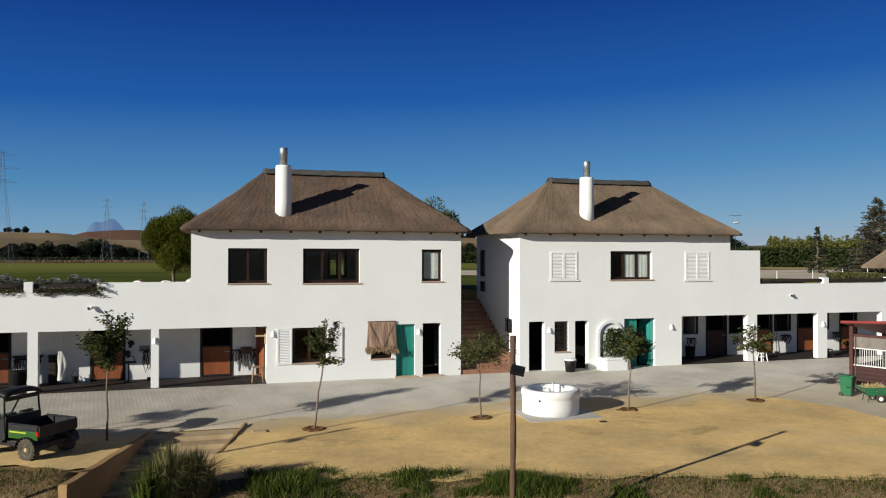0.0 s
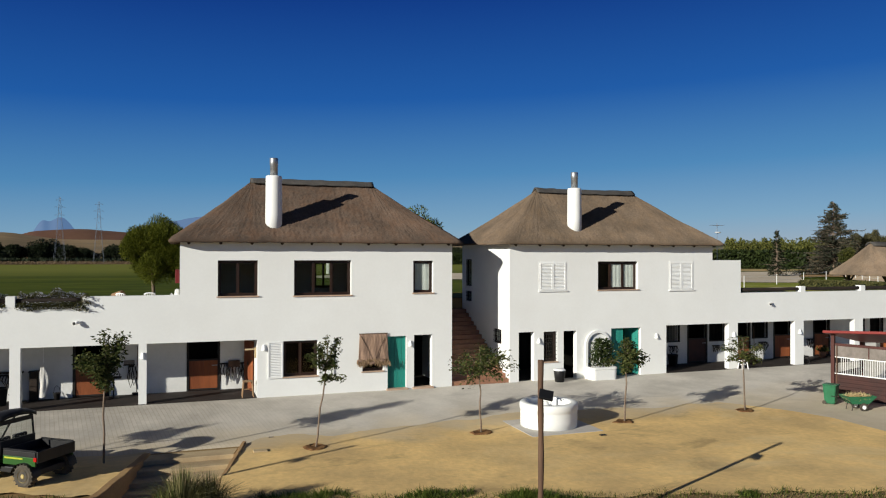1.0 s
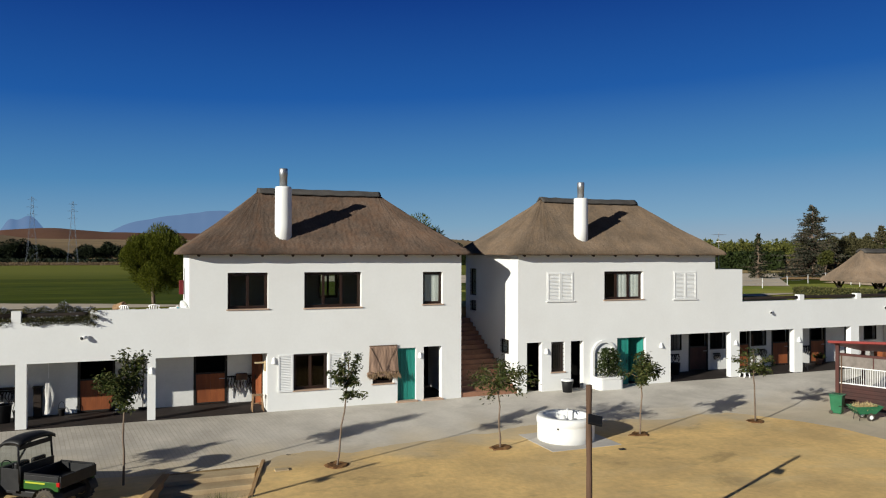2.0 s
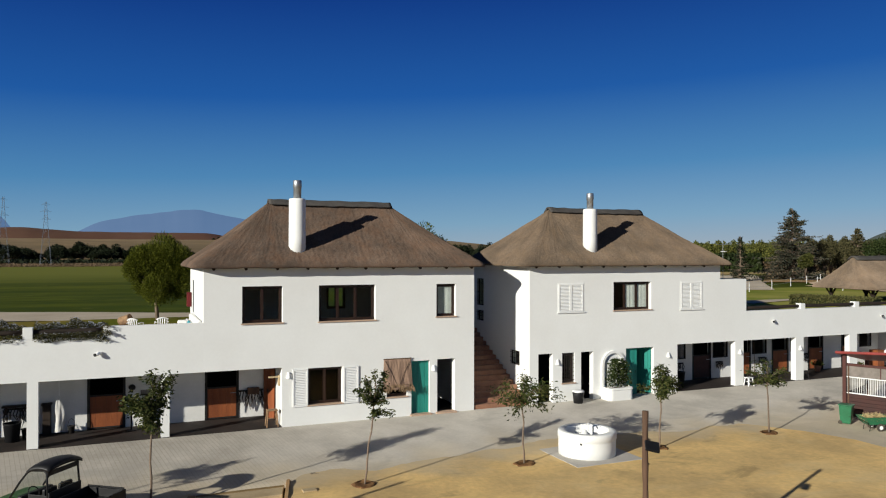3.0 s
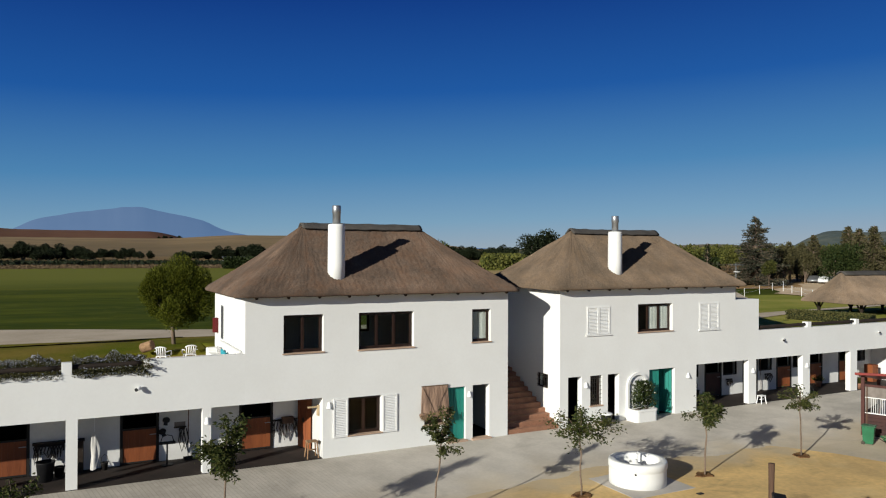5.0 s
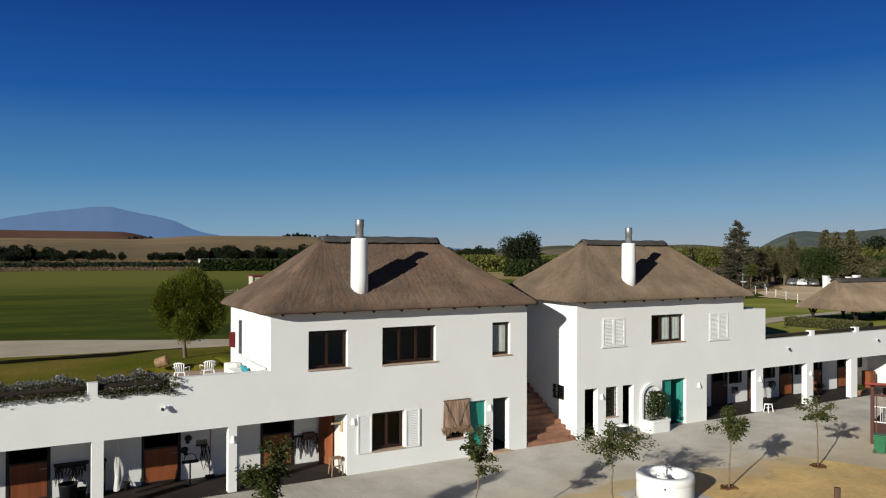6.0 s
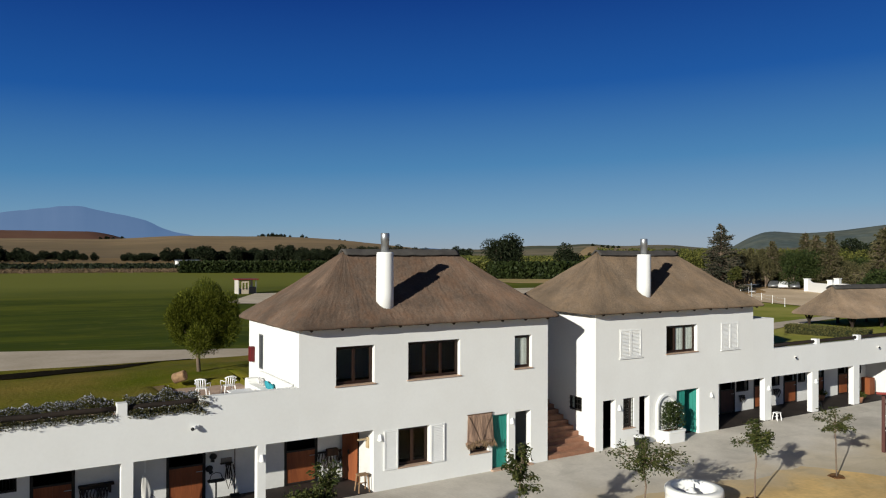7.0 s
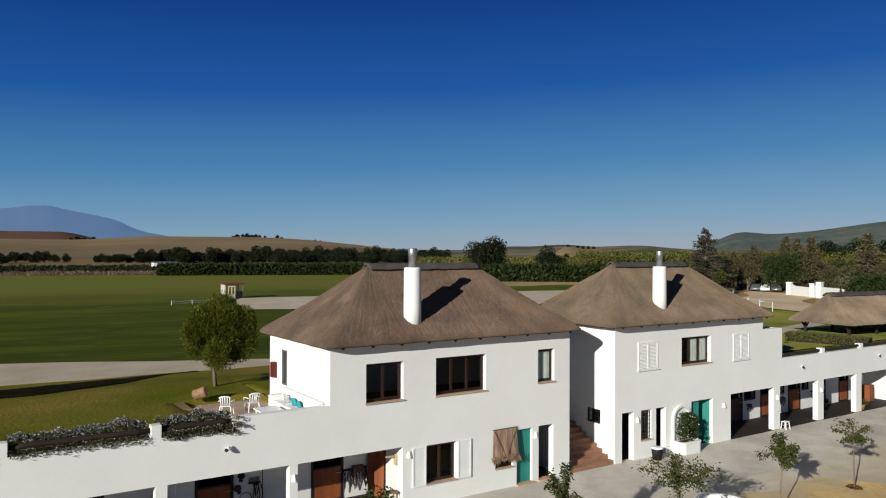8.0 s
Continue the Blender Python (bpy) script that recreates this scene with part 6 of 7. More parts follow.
def roof_planting(x0, x1, seed, n, droop):
    r = random.Random(seed)
    t = thing("trailing_shrubs", ((x0 + x1) / 2, 0.6, 3.33), "trailing shrubs with small pale flowers on the roof edge", "shrub", "roof edge planting")
    part("planter_trough", boxm(x0, x1, 0.34, 0.95, 3.33, 3.52, 0.015), RAFTER, t)
    lf, fl = bmesh.new(), bmesh.new()
    for i in range(n):
        x = r.uniform(x0, x1)
        hump = 0.55 + 0.25 * noise.noise((x * 1.3, seed, 0)) + 0.2 * noise.noise((x * 3.1, seed, 5))
        if r.random() < droop:
            y, z = r.uniform(-0.1, 0.15), r.uniform(3.50 - 0.25 * max(0, noise.noise((x * 2, 3, seed))), 3.72)
        else:
            y = r.uniform(0.2, 1.15)
            z = 3.5 + hump * r.random() ** 0.6 * (1 - 0.35 * abs(y - 0.5))
        d = rnd_dir(r)
        d.z = abs(d.z) * 0.8
        if r.random() < (0.3 if z > 3.72 else 0.08):
            leaf(fl, Vector((x, y, z + 0.05)), d, rnd_dir(r), 0.036, 0.032)
        else:
            leaf(lf, Vector((x, y, z)), d, rnd_dir(r), r.uniform(0.05, 0.12), r.uniform(0.02, 0.042))
    part("foliage", lf, LEAF_R, t)
    tagged(part("blossom", fl, FLOWER, t), "small pale blue flowers", kind="stuff")


roof_planting(-16.22, -14.05, 91, 9500, 0.24)
roof_planting(-20.18, -16.58, 92, 10500, 0.12)
roof_planting(-24.1, -20.5, 93, 6000, 0.12)
# sprays that hang past the end of the planting
r = random.Random(96)
spray = bmesh.new()
stem = bmesh.new()
for k in range(9):
    a = Vector((-14.15, r.uniform(-0.05, 0.25), r.uniform(3.5, 3.95)))
    b = a + Vector((r.uniform(0.1, 0.42), r.uniform(-0.3, -0.05), r.uniform(-0.25, 0.1)))
    tube(stem, [a, a.lerp(b, 0.5) + Vector((0, 0, 0.06)), b], [0.008, 0.006, 0.003], 4)
    for i in range(26):
        leaf(spray, a.lerp(b, r.random()), rnd_dir(r), rnd_dir(r), 0.11, 0.035)
sp = solo("hanging_sprays", spray, LEAF_R, "leafy sprays hanging over the white parapet", "shrub", (-14.0, 0.1, 3.5))
part("stems", stem, BARK, sp).location = (14.0, -0.1, -3.5)

# ---- roof terrace ----
solo("terrace_floor", boxm(-13.75, LX0 - 0.02, 2.62, 6.5, 2.9, 3.12), TILE, "terracotta tiled terrace floor beside the house", "terrace", (-12.2, 4.5, 3.05), kind="structure")


def plastic_chair(x, y, z, rz):
    c = thing("garden_chair", (0, 0, 0), "white plastic garden armchair on the roof terrace", "chair", "terrace chairs")
    part("seat", boxm(-0.24, 0.24, -0.23, 0.23, 0.4, 0.435, 0.015), WPLAST, c)

    for k in range(5):
        a = -0.2 + 0.1 * k
        part("back_slat", tube(bmesh.new(), [(a * 0.9, 0.21 - 0.8 * a * a, 0.43), (a, 0.26 - 0.8 * a * a, 0.64), (a * 1.02, 0.31 - 0.8 * a * a, 0.82)], 0.026, 6), WPLAST, c, smooth=True)
    part("top_rail", tube(bmesh.new(), [(-0.26, 0.25, 0.78), (-0.16, 0.29, 0.84), (0, 0.315, 0.86), (0.16, 0.29, 0.84), (0.26, 0.25, 0.78)], 0.03, 8), WPLAST, c, smooth=True)
    for sx in (-1, 1):
        part("armrest", tube(bmesh.new(), [(sx * 0.28, 0.24, 0.64), (sx * 0.29, 0, 0.65), (sx * 0.29, -0.22, 0.63), (sx * 0.27, -0.26, 0.42)], 0.024, 6), WPLAST, c, smooth=True)
        for sy in (-1, 1):
            part("leg", tube(bmesh.new(), [(sx * 0.22, sy * 0.2, 0.41), (sx * 0.27, sy * 0.25, 0.0)], [0.03, 0.02], 6), WPLAST, c)
    c.matrix_basis = pose(x, y, z, 0, 0, rz) @ Matrix.Scale(0.84, 4)


plastic_chair(-13.05, 4.2, 3.12, 150)
plastic_chair(-12.05, 4.3, 3.12, 185)
bench = thing("masonry_bench", (-11.2, 2.4, 3.2), "built-in white masonry bench with cushions on the terrace", "bench")
part("seat", boxm(-11.42, LX0 - 0.01, 0.5, 4.0, 3.2, 3.55, 0.03), WHITE, bench)
part("end_arm", boxm(-11.45, LX0 - 0.01, 3.9, 4.25, 3.2, 3.72, 0.05), WHITE, bench)
part("back_curve", boxm(LX0 - 0.2, LX0 - 0.012, 0.4, 3.95, 3.5, 4.0, 0.07), WHITE, bench)


def cushion(x, y, z, rz, m, label):
    bm = bmesh.new()
    bmesh.ops.create_uvsphere(bm, u_segments=16, v_segments=10, radius=0.5)
    for v in bm.verts:
        x_, y_, z_ = v.co * 2
        p = lambda q: math.copysign(abs(q) ** 0.55, q)
        v.co = Vector((p(x_) * 0.21, y_ * 0.08 * (1 - 0.5 * max(abs(x_), abs(z_))), p(z_) * 0.2))
    ob = solo("cushion", bm, m, label, "cushion", smooth=True, group="terrace cushions")
    ob.matrix_basis = pose(x, y, z, -18, 0, rz)


cushion(-11.1, 2.5, 3.64, 90, CUSHION_T, "teal cushion on the white masonry bench")
cushion(-11.12, 1.95, 3.63, 80, CUSHION_T, "small teal cushion on the white bench")
cushion(-11.1, 3.2, 3.66, 100, CUSHION_P, "patterned grey and white cushion on the bench")
tbl = thing("terrace_table", (-12.1, 2.35, 3.2), "low pale garden table on the roof terrace", "table")
part("tabletop", boxm(-12.5, -11.65, 1.7, 2.9, 3.5, 3.55, 0.012), WPLAST, tbl)
for dx in (-0.35, 0.35):
    for dy in (-0.42, 0.42):
        part("leg", tube(bmesh.new(), [(-12.08 + dx, 2.3 + dy, 3.2), (-12.08 + dx, 2.3 + dy, 3.51)], 0.03, 6), WPLAST, tbl)
lg = turned(bmesh.new(), [(0.30, 0), (0.34, 0.05), (0.33, 0.75), (0.29, 0.8), (0.27, 0.77)], (0, 0, 0), 20)
bmesh.ops.rotate(lg, cent=(0, 0, 0), matrix=Matrix.Rotation(radians(72), 3, "Y") , verts=lg.verts)
for v in lg.verts:
    v.co += 0.03 * Vector((noise.noise(v.co * 4), noise.noise(v.co * 4 + Vector((3, 0, 0))), noise.noise(v.co * 4 + Vector((0, 5, 0)))))
bmesh.ops.translate(lg, vec=(0, 0, 0.31), verts=lg.verts)
lo = solo("tree_stump", lg, STUMP, "pale tilted section of tree stump on the lawn", "stump", smooth=False)
lo.matrix_basis = pose(-13.6, 6.55, 3.33, 0, 0, -35) @ Matrix.Scale(0.62, 4)
solo("alarm_box", boxm(-11.03, LX0 - 0.005, 4.95, 5.2, 4.2, 4.8, 0.02), REDBOX, "red wall box on the side of the house", "box", (-10.9, 5.46, 4.25))

# ---- front of the first house: reed blind ----
bl = thing("reed_blind", (-3.41, -0.05, 0.86), "rolled-up brown reed blind hanging over a window", "blind")


def blind(u, v):
    x = -3.98 + 1.14 * u + 0.06 * (1 - v) * (2 * u - 1)
    z = 1.14 + 1.1 * v
    y = -0.06 - 0.05 * (1 - v) + 0.016 * (1 - v) * math.sin(u * 19 + 3 * v) + 0.003 * math.sin(u * 60 + 4 * math.sin(v * 6)) + 0.012 * noise.noise((u * 9, v * 2, 0)) - 0.03 * math.sin(math.pi * u) * (1 - v)
    return (x, y, z)


b = sheet(blind, 90, 14)
ex = bmesh.ops.extrude_face_region(b, geom=b.faces[:])
bmesh.ops.translate(b, vec=(0, 0.02, 0), verts=[g for g in ex["geom"] if isinstance(g, bmesh.types.BMVert)])
part("screen", b, REED, bl, smooth=True)
fr = bmesh.new()
r = random.Random(4)
for i in range(420):
    u = r.random()
    x = -4.06 + 1.26 * u
    p = Vector((x, -0.13 + r.uniform(-0.05, 0.04), 1.18 + r.uniform(-0.06, 0.1)))
    d = Vector((r.uniform(-0.3, 0.3) + (u - 0.5) * 0.4, r.uniform(-0.35, 0.1), -1))
    leaf(fr, p, d, (0, 1, 0), r.uniform(0.16, 0.3) - 0.12 * math.exp(-((u - 0.45) / 0.22) ** 2), 0.03)
part("fringe", fr, REEDENDS, bl, "loose frayed reed ends")
hem = bmesh.new()
tube(hem, [(-4.1 + 0.14 * k, -0.12 + 0.012 * math.sin(k * 2.3), 1.16 + 0.035 * math.sin(k * 1.1) - 0.05 * math.sin(math.pi * k / 9)) for k in range(10)], [0.055 + 0.018 * math.sin(k * 1.9) for k in range(10)], 10)
part("rolled_hem", hem, REED, bl, "gathered lower edge", smooth=True)
for a, b in ((-3.95, -3.45), (-2.87, -3.35)):
    part("tie_cord", tube(bmesh.new(), [(a, -0.09, 2.2), ((a + b) / 2, -0.105, 1.75), (b, -0.15, 1.2)], 0.008, 5), RAFTER, bl)
part("top_batten", tube(bmesh.new(), [(-4.0, -0.05, 2.25), (-2.82, -0.05, 2.25)], 0.022, 8), TIMBER, bl)

# ---- front of the second house: arched niche with planter ----
ni = thing("arched_planter", (7.0, -0.35, -0.08), "white arched niche with a planted masonry trough", "planter")
arch = bmesh.new()
cx, cz, ri, ro = 7.0, 1.42, 0.52, 0.64
pts_i = [(cx - ri, 0.35)] + [(cx + ri * math.cos(math.pi - math.pi * k / 18), cz + ri * math.sin(math.pi * k / 18)) for k in range(19)] + [(cx + ri, 0.35)]
pts_o = [(cx - ro, 0.35)] + [(cx + ro * math.cos(math.pi - math.pi * k / 18), cz + ro * math.sin(math.pi * k / 18)) for k in range(19)] + [(cx + ro, 0.35)]
va = [[arch.verts.new((x, y, z)) for x, z in p] for p, y in ((pts_i, -0.1), (pts_o, -0.1), (pts_o, -0.003), (pts_i, -0.003))]
for q in range(4):
    A, B = va[q], va[(q + 1) % 4]
    for k in range(len(A) - 1):
        arch.faces.new((A[k], A[k + 1], B[k + 1], B[k]))
bmesh.ops.recalc_face_normals(arch, faces=arch.faces)
part("arch_rim", arch, WHITE, ni, smooth=False)
tr = bmesh.new()
outer = [(cx - 0.66, -0.003), (cx - 0.66, -0.42)] + [(cx - 0.46 + 0.2 * math.cos(math.pi + math.pi / 2 * k / 5), -0.5 + 0.2 * math.sin(math.pi + math.pi / 2 * k / 5)) for k in range(1, 6)] + [(cx + 0.46 + 0.2 * math.cos(-math.pi / 2 + math.pi / 2 * k / 5), -0.5 + 0.2 * math.sin(-math.pi / 2 + math.pi / 2 * k / 5)) for k in range(0, 5)] + [(cx + 0.66, -0.42), (cx + 0.66, -0.003)]
rings = []
for off, z in ((0.0, -0.2), (0.0, 0.36), (0.03, 0.38), (0.03, 0.45), (0.0, 0.47), (-0.12, 0.47), (-0.13, 0.36)):
    rings.append([tr.verts.new((cx + (x - cx) * (1 + off / 0.8), y * (1 + off / 0.7) if y < -0.01 else y, z)) for x, y in outer])
for A, B in zip(rings, rings[1:]):
    for k in range(len(A) - 1):
        tr.faces.new((A[k], A[k + 1], B[k + 1], B[k]))
tr.faces.new(rings[-1])
bmesh.ops.recalc_face_normals(tr, faces=tr.faces)
part("trough", tr, WHITE, ni)
part("soil", boxm(cx - 0.54, cx + 0.54, -0.58, -0.02, 0.3, 0.375), SOIL, ni)
r = random.Random(17)
lf, fl = bmesh.new(), bmesh.new()
for i in range(1500):
    u = r.random() ** 0.7
    z = 0.40 + 1.25 * u
    w = 0.60 * (1 - 0.55 * u ** 2)
    x = 7.08 + r.uniform(-w, w)
    y = -0.33 + r.uniform(-0.28, 0.28)
    d = rnd_dir(r)
    d.z = abs(d.z)
    if r.random() < 0.07:
        leaf(fl, Vector((x, y - 0.05, z)), d, rnd_dir(r), 0.06, 0.05)
    else:
        leaf(lf, Vector((x, y, z)), d, rnd_dir(r), r.uniform(0.1, 0.2), r.uniform(0.04, 0.07))
bush = solo("flowering_shrub", lf, LEAF_B, "leafy flowering shrub in a white trough", "shrub", (7.08, -0.33, 0.37))
part("blossom", fl, FLOWER_W, bush).location = (-7.08, 0.33, -0.37)

# waste bin by the barred window
bn = thing("waste_bin", (4.85, -0.45, -0.1), "black waste bin with a white lid", "bin")
part("tub", turned(bmesh.new(), [(0.2, 0), (0.26, 0.5), (0.25, 0.52)], (4.85, -0.45, -0.09), 18), BLACK, bn, smooth=True)
part("lid", turned(bmesh.new(), [(0.265, 0.5), (0.27, 0.53), (0.25, 0.56), (0.1, 0.57)], (4.85, -0.45, -0.09), 18), WPLAST, bn, "white lid", smooth=True)

for x, z in ((-12.1, 1.72), (-7.75, 1.85), (-1.83, 1.78), (4.07, 1.68), (10.17, 1.68), (18.72, 1.6), (14.62, 1.6)):
    sconce(x, -0.003, z)


def security_camera(x, z, dirx):
    c = thing("security_camera", (x, -0.003, z), "white cylindrical security camera under the parapet", "camera", "security cameras")
    part("mount", turned(bmesh.new(), [(0.05, -0.04), (0.05, 0.04)], (x, -0.03, z), 10), WPLAST, c)
    b = bmesh.new()
    tube(b, [(x - dirx * 0.02, -0.04, z), (x - dirx * 0.16, -0.15, z - 0.03)], [0.05, 0.06], 12)
    part("housing", b, WPLAST, c, smooth=True)
    part("lens", tube(bmesh.new(), [(x - dirx * 0.155, -0.148, z - 0.03), (x - dirx * 0.19, -0.176, z - 0.036)], 0.056, 12), BLACK, c, "black lens")


security_camera(-14.2, 3.02, 1)
security_camera(16.9, 3.08, 1)
security_camera(24.9, 3.12, 1)

# ---- things in the stable bays ----
YB = 2.2


def tack_cluster(x, z, w, h, seed, label, n=9):
    """Dark leather straps and bits hanging from a bar on the wall."""
    r = random.Random(seed)
    t = thing("hanging_tack", (x, YB - 0.08, z - h), label, "horse tack", "tack on the stable walls")
    part("hook_bar", boxm(x - w / 2, x + w / 2, YB - 0.07, YB - 0.01, z - 0.03, z + 0.03, 0.006), RAFTER, t)
    for i in range(n):
        a = x - w / 2 + w * (i + 0.5) / n
        b = a + r.uniform(-0.12, 0.12)
        hh = h * r.uniform(0.55, 1.0)
        pts = [(a, YB - 0.1, z), (a - 0.06, YB - 0.11, z - hh * 0.5), ((a + b) / 2, YB - 0.1, z - hh), (b + 0.07, YB - 0.12, z - hh * 0.5), (b, YB - 0.1, z)]
        part("strap", tube(bmesh.new(), pts, 0.021, 5), LEATHER, t)
    return t


tack_cluster(-8.8, 1.0, 0.95, 0.85, 1, "dark leather bridles hanging on a wall rack", 8)
solo("tack_box", boxm(-8.95, -8.5, 2.02, 2.19, 0.86, 1.12, 0.012), TIMBER, "small brown wooden box on the tack rack", "box", (-8.72, 2.1, 0.86))
tack_cluster(-16.9, 0.92, 0.9, 0.6, 8, "dark tack hanging below the shelf", 9)
tack_cluster(-12.62, 1.06, 0.2, 0.85, 2, "dark bridle hanging on the wall", 3)
tack_cluster(15.35, 0.78, 0.45, 0.4, 3, "dark tack hanging under the grille", 5)
tack_cluster(18.35, 0.85, 0.5, 0.5, 4, "bridles hanging on the stable wall", 5)
tack_cluster(21.6, 0.9, 0.5, 0.45, 5, "tack on a rail in the stable bay", 4)
tack_cluster(12.7, 0.85, 0.5, 0.4, 6, "dark tack hanging in the shaded bay", 4)


def tool(x, z0, z1, label, head):
    t = thing("leaning_tool", (x, YB - 0.1, z0), label, "tool", "stable tools")
    part("shaft", tube(bmesh.new(), [(x, YB - 0.12, z0), (x + 0.03, YB - 0.03, z1)], 0.016, 6), TIMBER, t)
    part("head", boxm(x - head, x + head, YB - 0.17, YB - 0.07, z0, z0 + 0.09, 0.01), IRON, t)


tool(-12.42, -0.05, 1.85, "long-handled broom leaning on the stable wall", 0.16)
tool(12.05, -0.05, 1.5, "shovel leaning in the stable bay", 0.12)
tool(17.75, -0.05, 1.7, "fork leaning against the stable wall", 0.1)


def stool(x, y, h, w, m, label):
    s = thing("stool", (x, y, -0.05), label, "stool", "yard stools")
    part("seat", boxm(x - w, x + w, y - w * 0.8, y + w * 0.8, h - 0.09, h - 0.05, 0.01), m, s)
    for sx in (-1, 1):
        for sy in (-1, 1):
            part("leg", tube(bmesh.new(), [(x + sx * w * 0.8, y + sy * w * 0.6, h - 0.09), (x + sx * w * 1.05, y + sy * w * 0.9, -0.055)], 0.026, 6), m, s)
    part("rail", boxm(x - w * 0.9, x + w * 0.9, y - 0.012, y + 0.012, h * 0.35, h * 0.35 + 0.04), m, s)


stool(-8.33, 0.25, 0.62, 0.2, STUMP, "wooden step stool beside the orange door")
stool(14.95, -0.25, 0.42, 0.17, WPLAST, "small white plastic stool by the column")
stool(19.2, 0.2, 0.4, 0.18, BLACK, "low dark stool by the column")
rk = thing("saddle_stand", (-13.2, 1.55, -0.05), "black steel saddle stand", "stand")
part("post", tube(bmesh.new(), [(-13.2, 1.55, -0.05), (-13.2, 1.55, 0.72)], 0.028, 8), IRON, rk)
part("foot", turned(bmesh.new(), [(0.2, -0.05), (0.2, -0.02), (0.05, -0.015)], (-13.2, 1.55, 0), 14), IRON, rk)
part("saddle_rest", boxm(-13.48, -12.92, 1.45, 1.65, 0.70, 0.78, 0.03), IRON, rk)
part("hoop", tube(bmesh.new(), [(-13.42, 1.55, 0.78), (-13.36, 1.55, 0.97), (-13.2, 1.55, 1.02), (-13.04, 1.55, 0.97), (-12.98, 1.55, 0.78)], 0.016, 6), IRON, rk)

# white towel on a cord
tw = thing("hanging_towel", (-15.55, 1.2, 0.05), "white towel hanging from a cord in the bay", "towel")
part("cord", tube(bmesh.new(), [(-15.55, 1.2, 2.16), (-15.55, 1.2, 1.45)], 0.012, 5), WPLAST, tw)


def tow(u, v):
    """A cloth hung by one corner: gathered at the cord, falling in soft folds."""
    a = 2 * math.pi * u
    w = 0.03 + 0.115 * math.sin(math.pi * min(1.0, 0.12 + 1.05 * (1 - v)) * 0.62) - 0.035 * (1 - v) ** 4
    f = 1 + 0.22 * math.sin(3 * a + 3 * v) + 0.12 * math.sin(5 * a - 6 * v)
    return (-15.55 + 0.03 * math.sin(4 * v) + w * f * math.cos(a), 1.2 + w * f * math.sin(a) * 0.45, 0.22 + 1.12 * v + 0.05 * math.sin(a + 1) * (1 - v))


part("cloth", sheet(tow, 40, 16), TOWEL, tw, smooth=True)


def tub(x, y, rb, rt, h, m, label, name="bucket"):
    t = thing(name, (x, y, -0.055), label, "bucket" if name == "bucket" else "bin", "stable buckets")
    part("body", turned(bmesh.new(), [(rb, 0), (rt, h), (rt + 0.02, h + 0.02), (rt - 0.02, h + 0.02), (rb - 0.01, 0.03)], (x, y, -0.055), 18), m, t, smooth=True)
    part("handle", tube(bmesh.new(), [(x - rt, y, h - 0.06), (x - rt * 0.7, y, h + 0.16), (x, y, h + 0.24), (x + rt * 0.7, y, h + 0.16), (x + rt, y, h - 0.06)], 0.01, 5), IRON, t)


tub(-17.0, 1.4, 0.22, 0.28, 0.62, BLACK, "black rubbish tub in the stable bay", "waste_tub")
tub(-16.6, 1.8, 0.13, 0.17, 0.3, LEATHER, "brown bucket beside the tub")
tub(-15.2, 1.95, 0.09, 0.12, 0.24, IRON, "dark bucket by the stable wall")
tub(12.35, 1.7, 0.2, 0.25, 0.55, BLACK, "black tub in the shaded bay", "waste_tub")
sh = thing("tack_shelf", (-16.9, 2.05, 0.95), "dark timber tack shelf on the stable wall", "shelf")
part("board", boxm(-17.4, -16.35, 1.95, 2.21, 1.0, 1.06, 0.008), RAFTER, sh)
part("bracket", boxm(-17.3, -17.24, 1.98, 2.21, 0.75, 1.0), RAFTER, sh)
part("bracket", boxm(-16.5, -16.44, 1.98, 2.21, 0.75, 1.0), RAFTER, sh)
sh2 = thing("tack_cupboard", (-15.98, 2.05, -0.05), "narrow dark cupboard behind the column", "cupboard")
part("body", boxm(-16.12, -15.86, 1.86, 2.21, -0.05, 1.02, 0.012), RAFTER, sh2)
part("top_board", boxm(-16.16, -15.82, 1.84, 2.21, 1.022, 1.06, 0.008), RAFTER, sh2)


def helmet(x, y, z, tilt):
    h = thing("riding_helmet", (0, 0, 0), "black riding helmet hung on the stable wall", "helmet", "helmets on the wall")
    bm = bmesh.new()
    turned(bm, [(0.125, 0.0), (0.13, 0.03), (0.12, 0.09), (0.085, 0.135), (0.03, 0.155)], n=18, squash=0.85)
    part("shell", bm, BLACK, h, smooth=True)
    part("peak", boxm(-0.07, 0.07, -0.19, -0.1, 0.0, 0.018, 0.008), BLACK, h)
    part("strap", tube(bmesh.new(), [(-0.1, 0, 0), (-0.05, -0.02, -0.13), (0.05, -0.02, -0.13), (0.1, 0, 0)], 0.008, 5), LEATHER, h)
    h.matrix_basis = pose(x, y, z, 62, tilt, 0)


helmet(-13.18, 2.09, 1.42, 12)
helmet(-13.3, 2.09, 1.02, -20)
nb2 = thing("notice_board", (-12.55, 2.17, 1.2), "small grey board with a shelf on the stable wall", "board")
part("panel", boxm(-12.88, -12.5, 2.17, 2.2, 1.14, 1.3, 0.004), GREYPANEL, nb2)
part("ledge", boxm(-12.9, -12.48, 2.1, 2.2, 1.1, 1.135, 0.004), RAFTER, nb2)

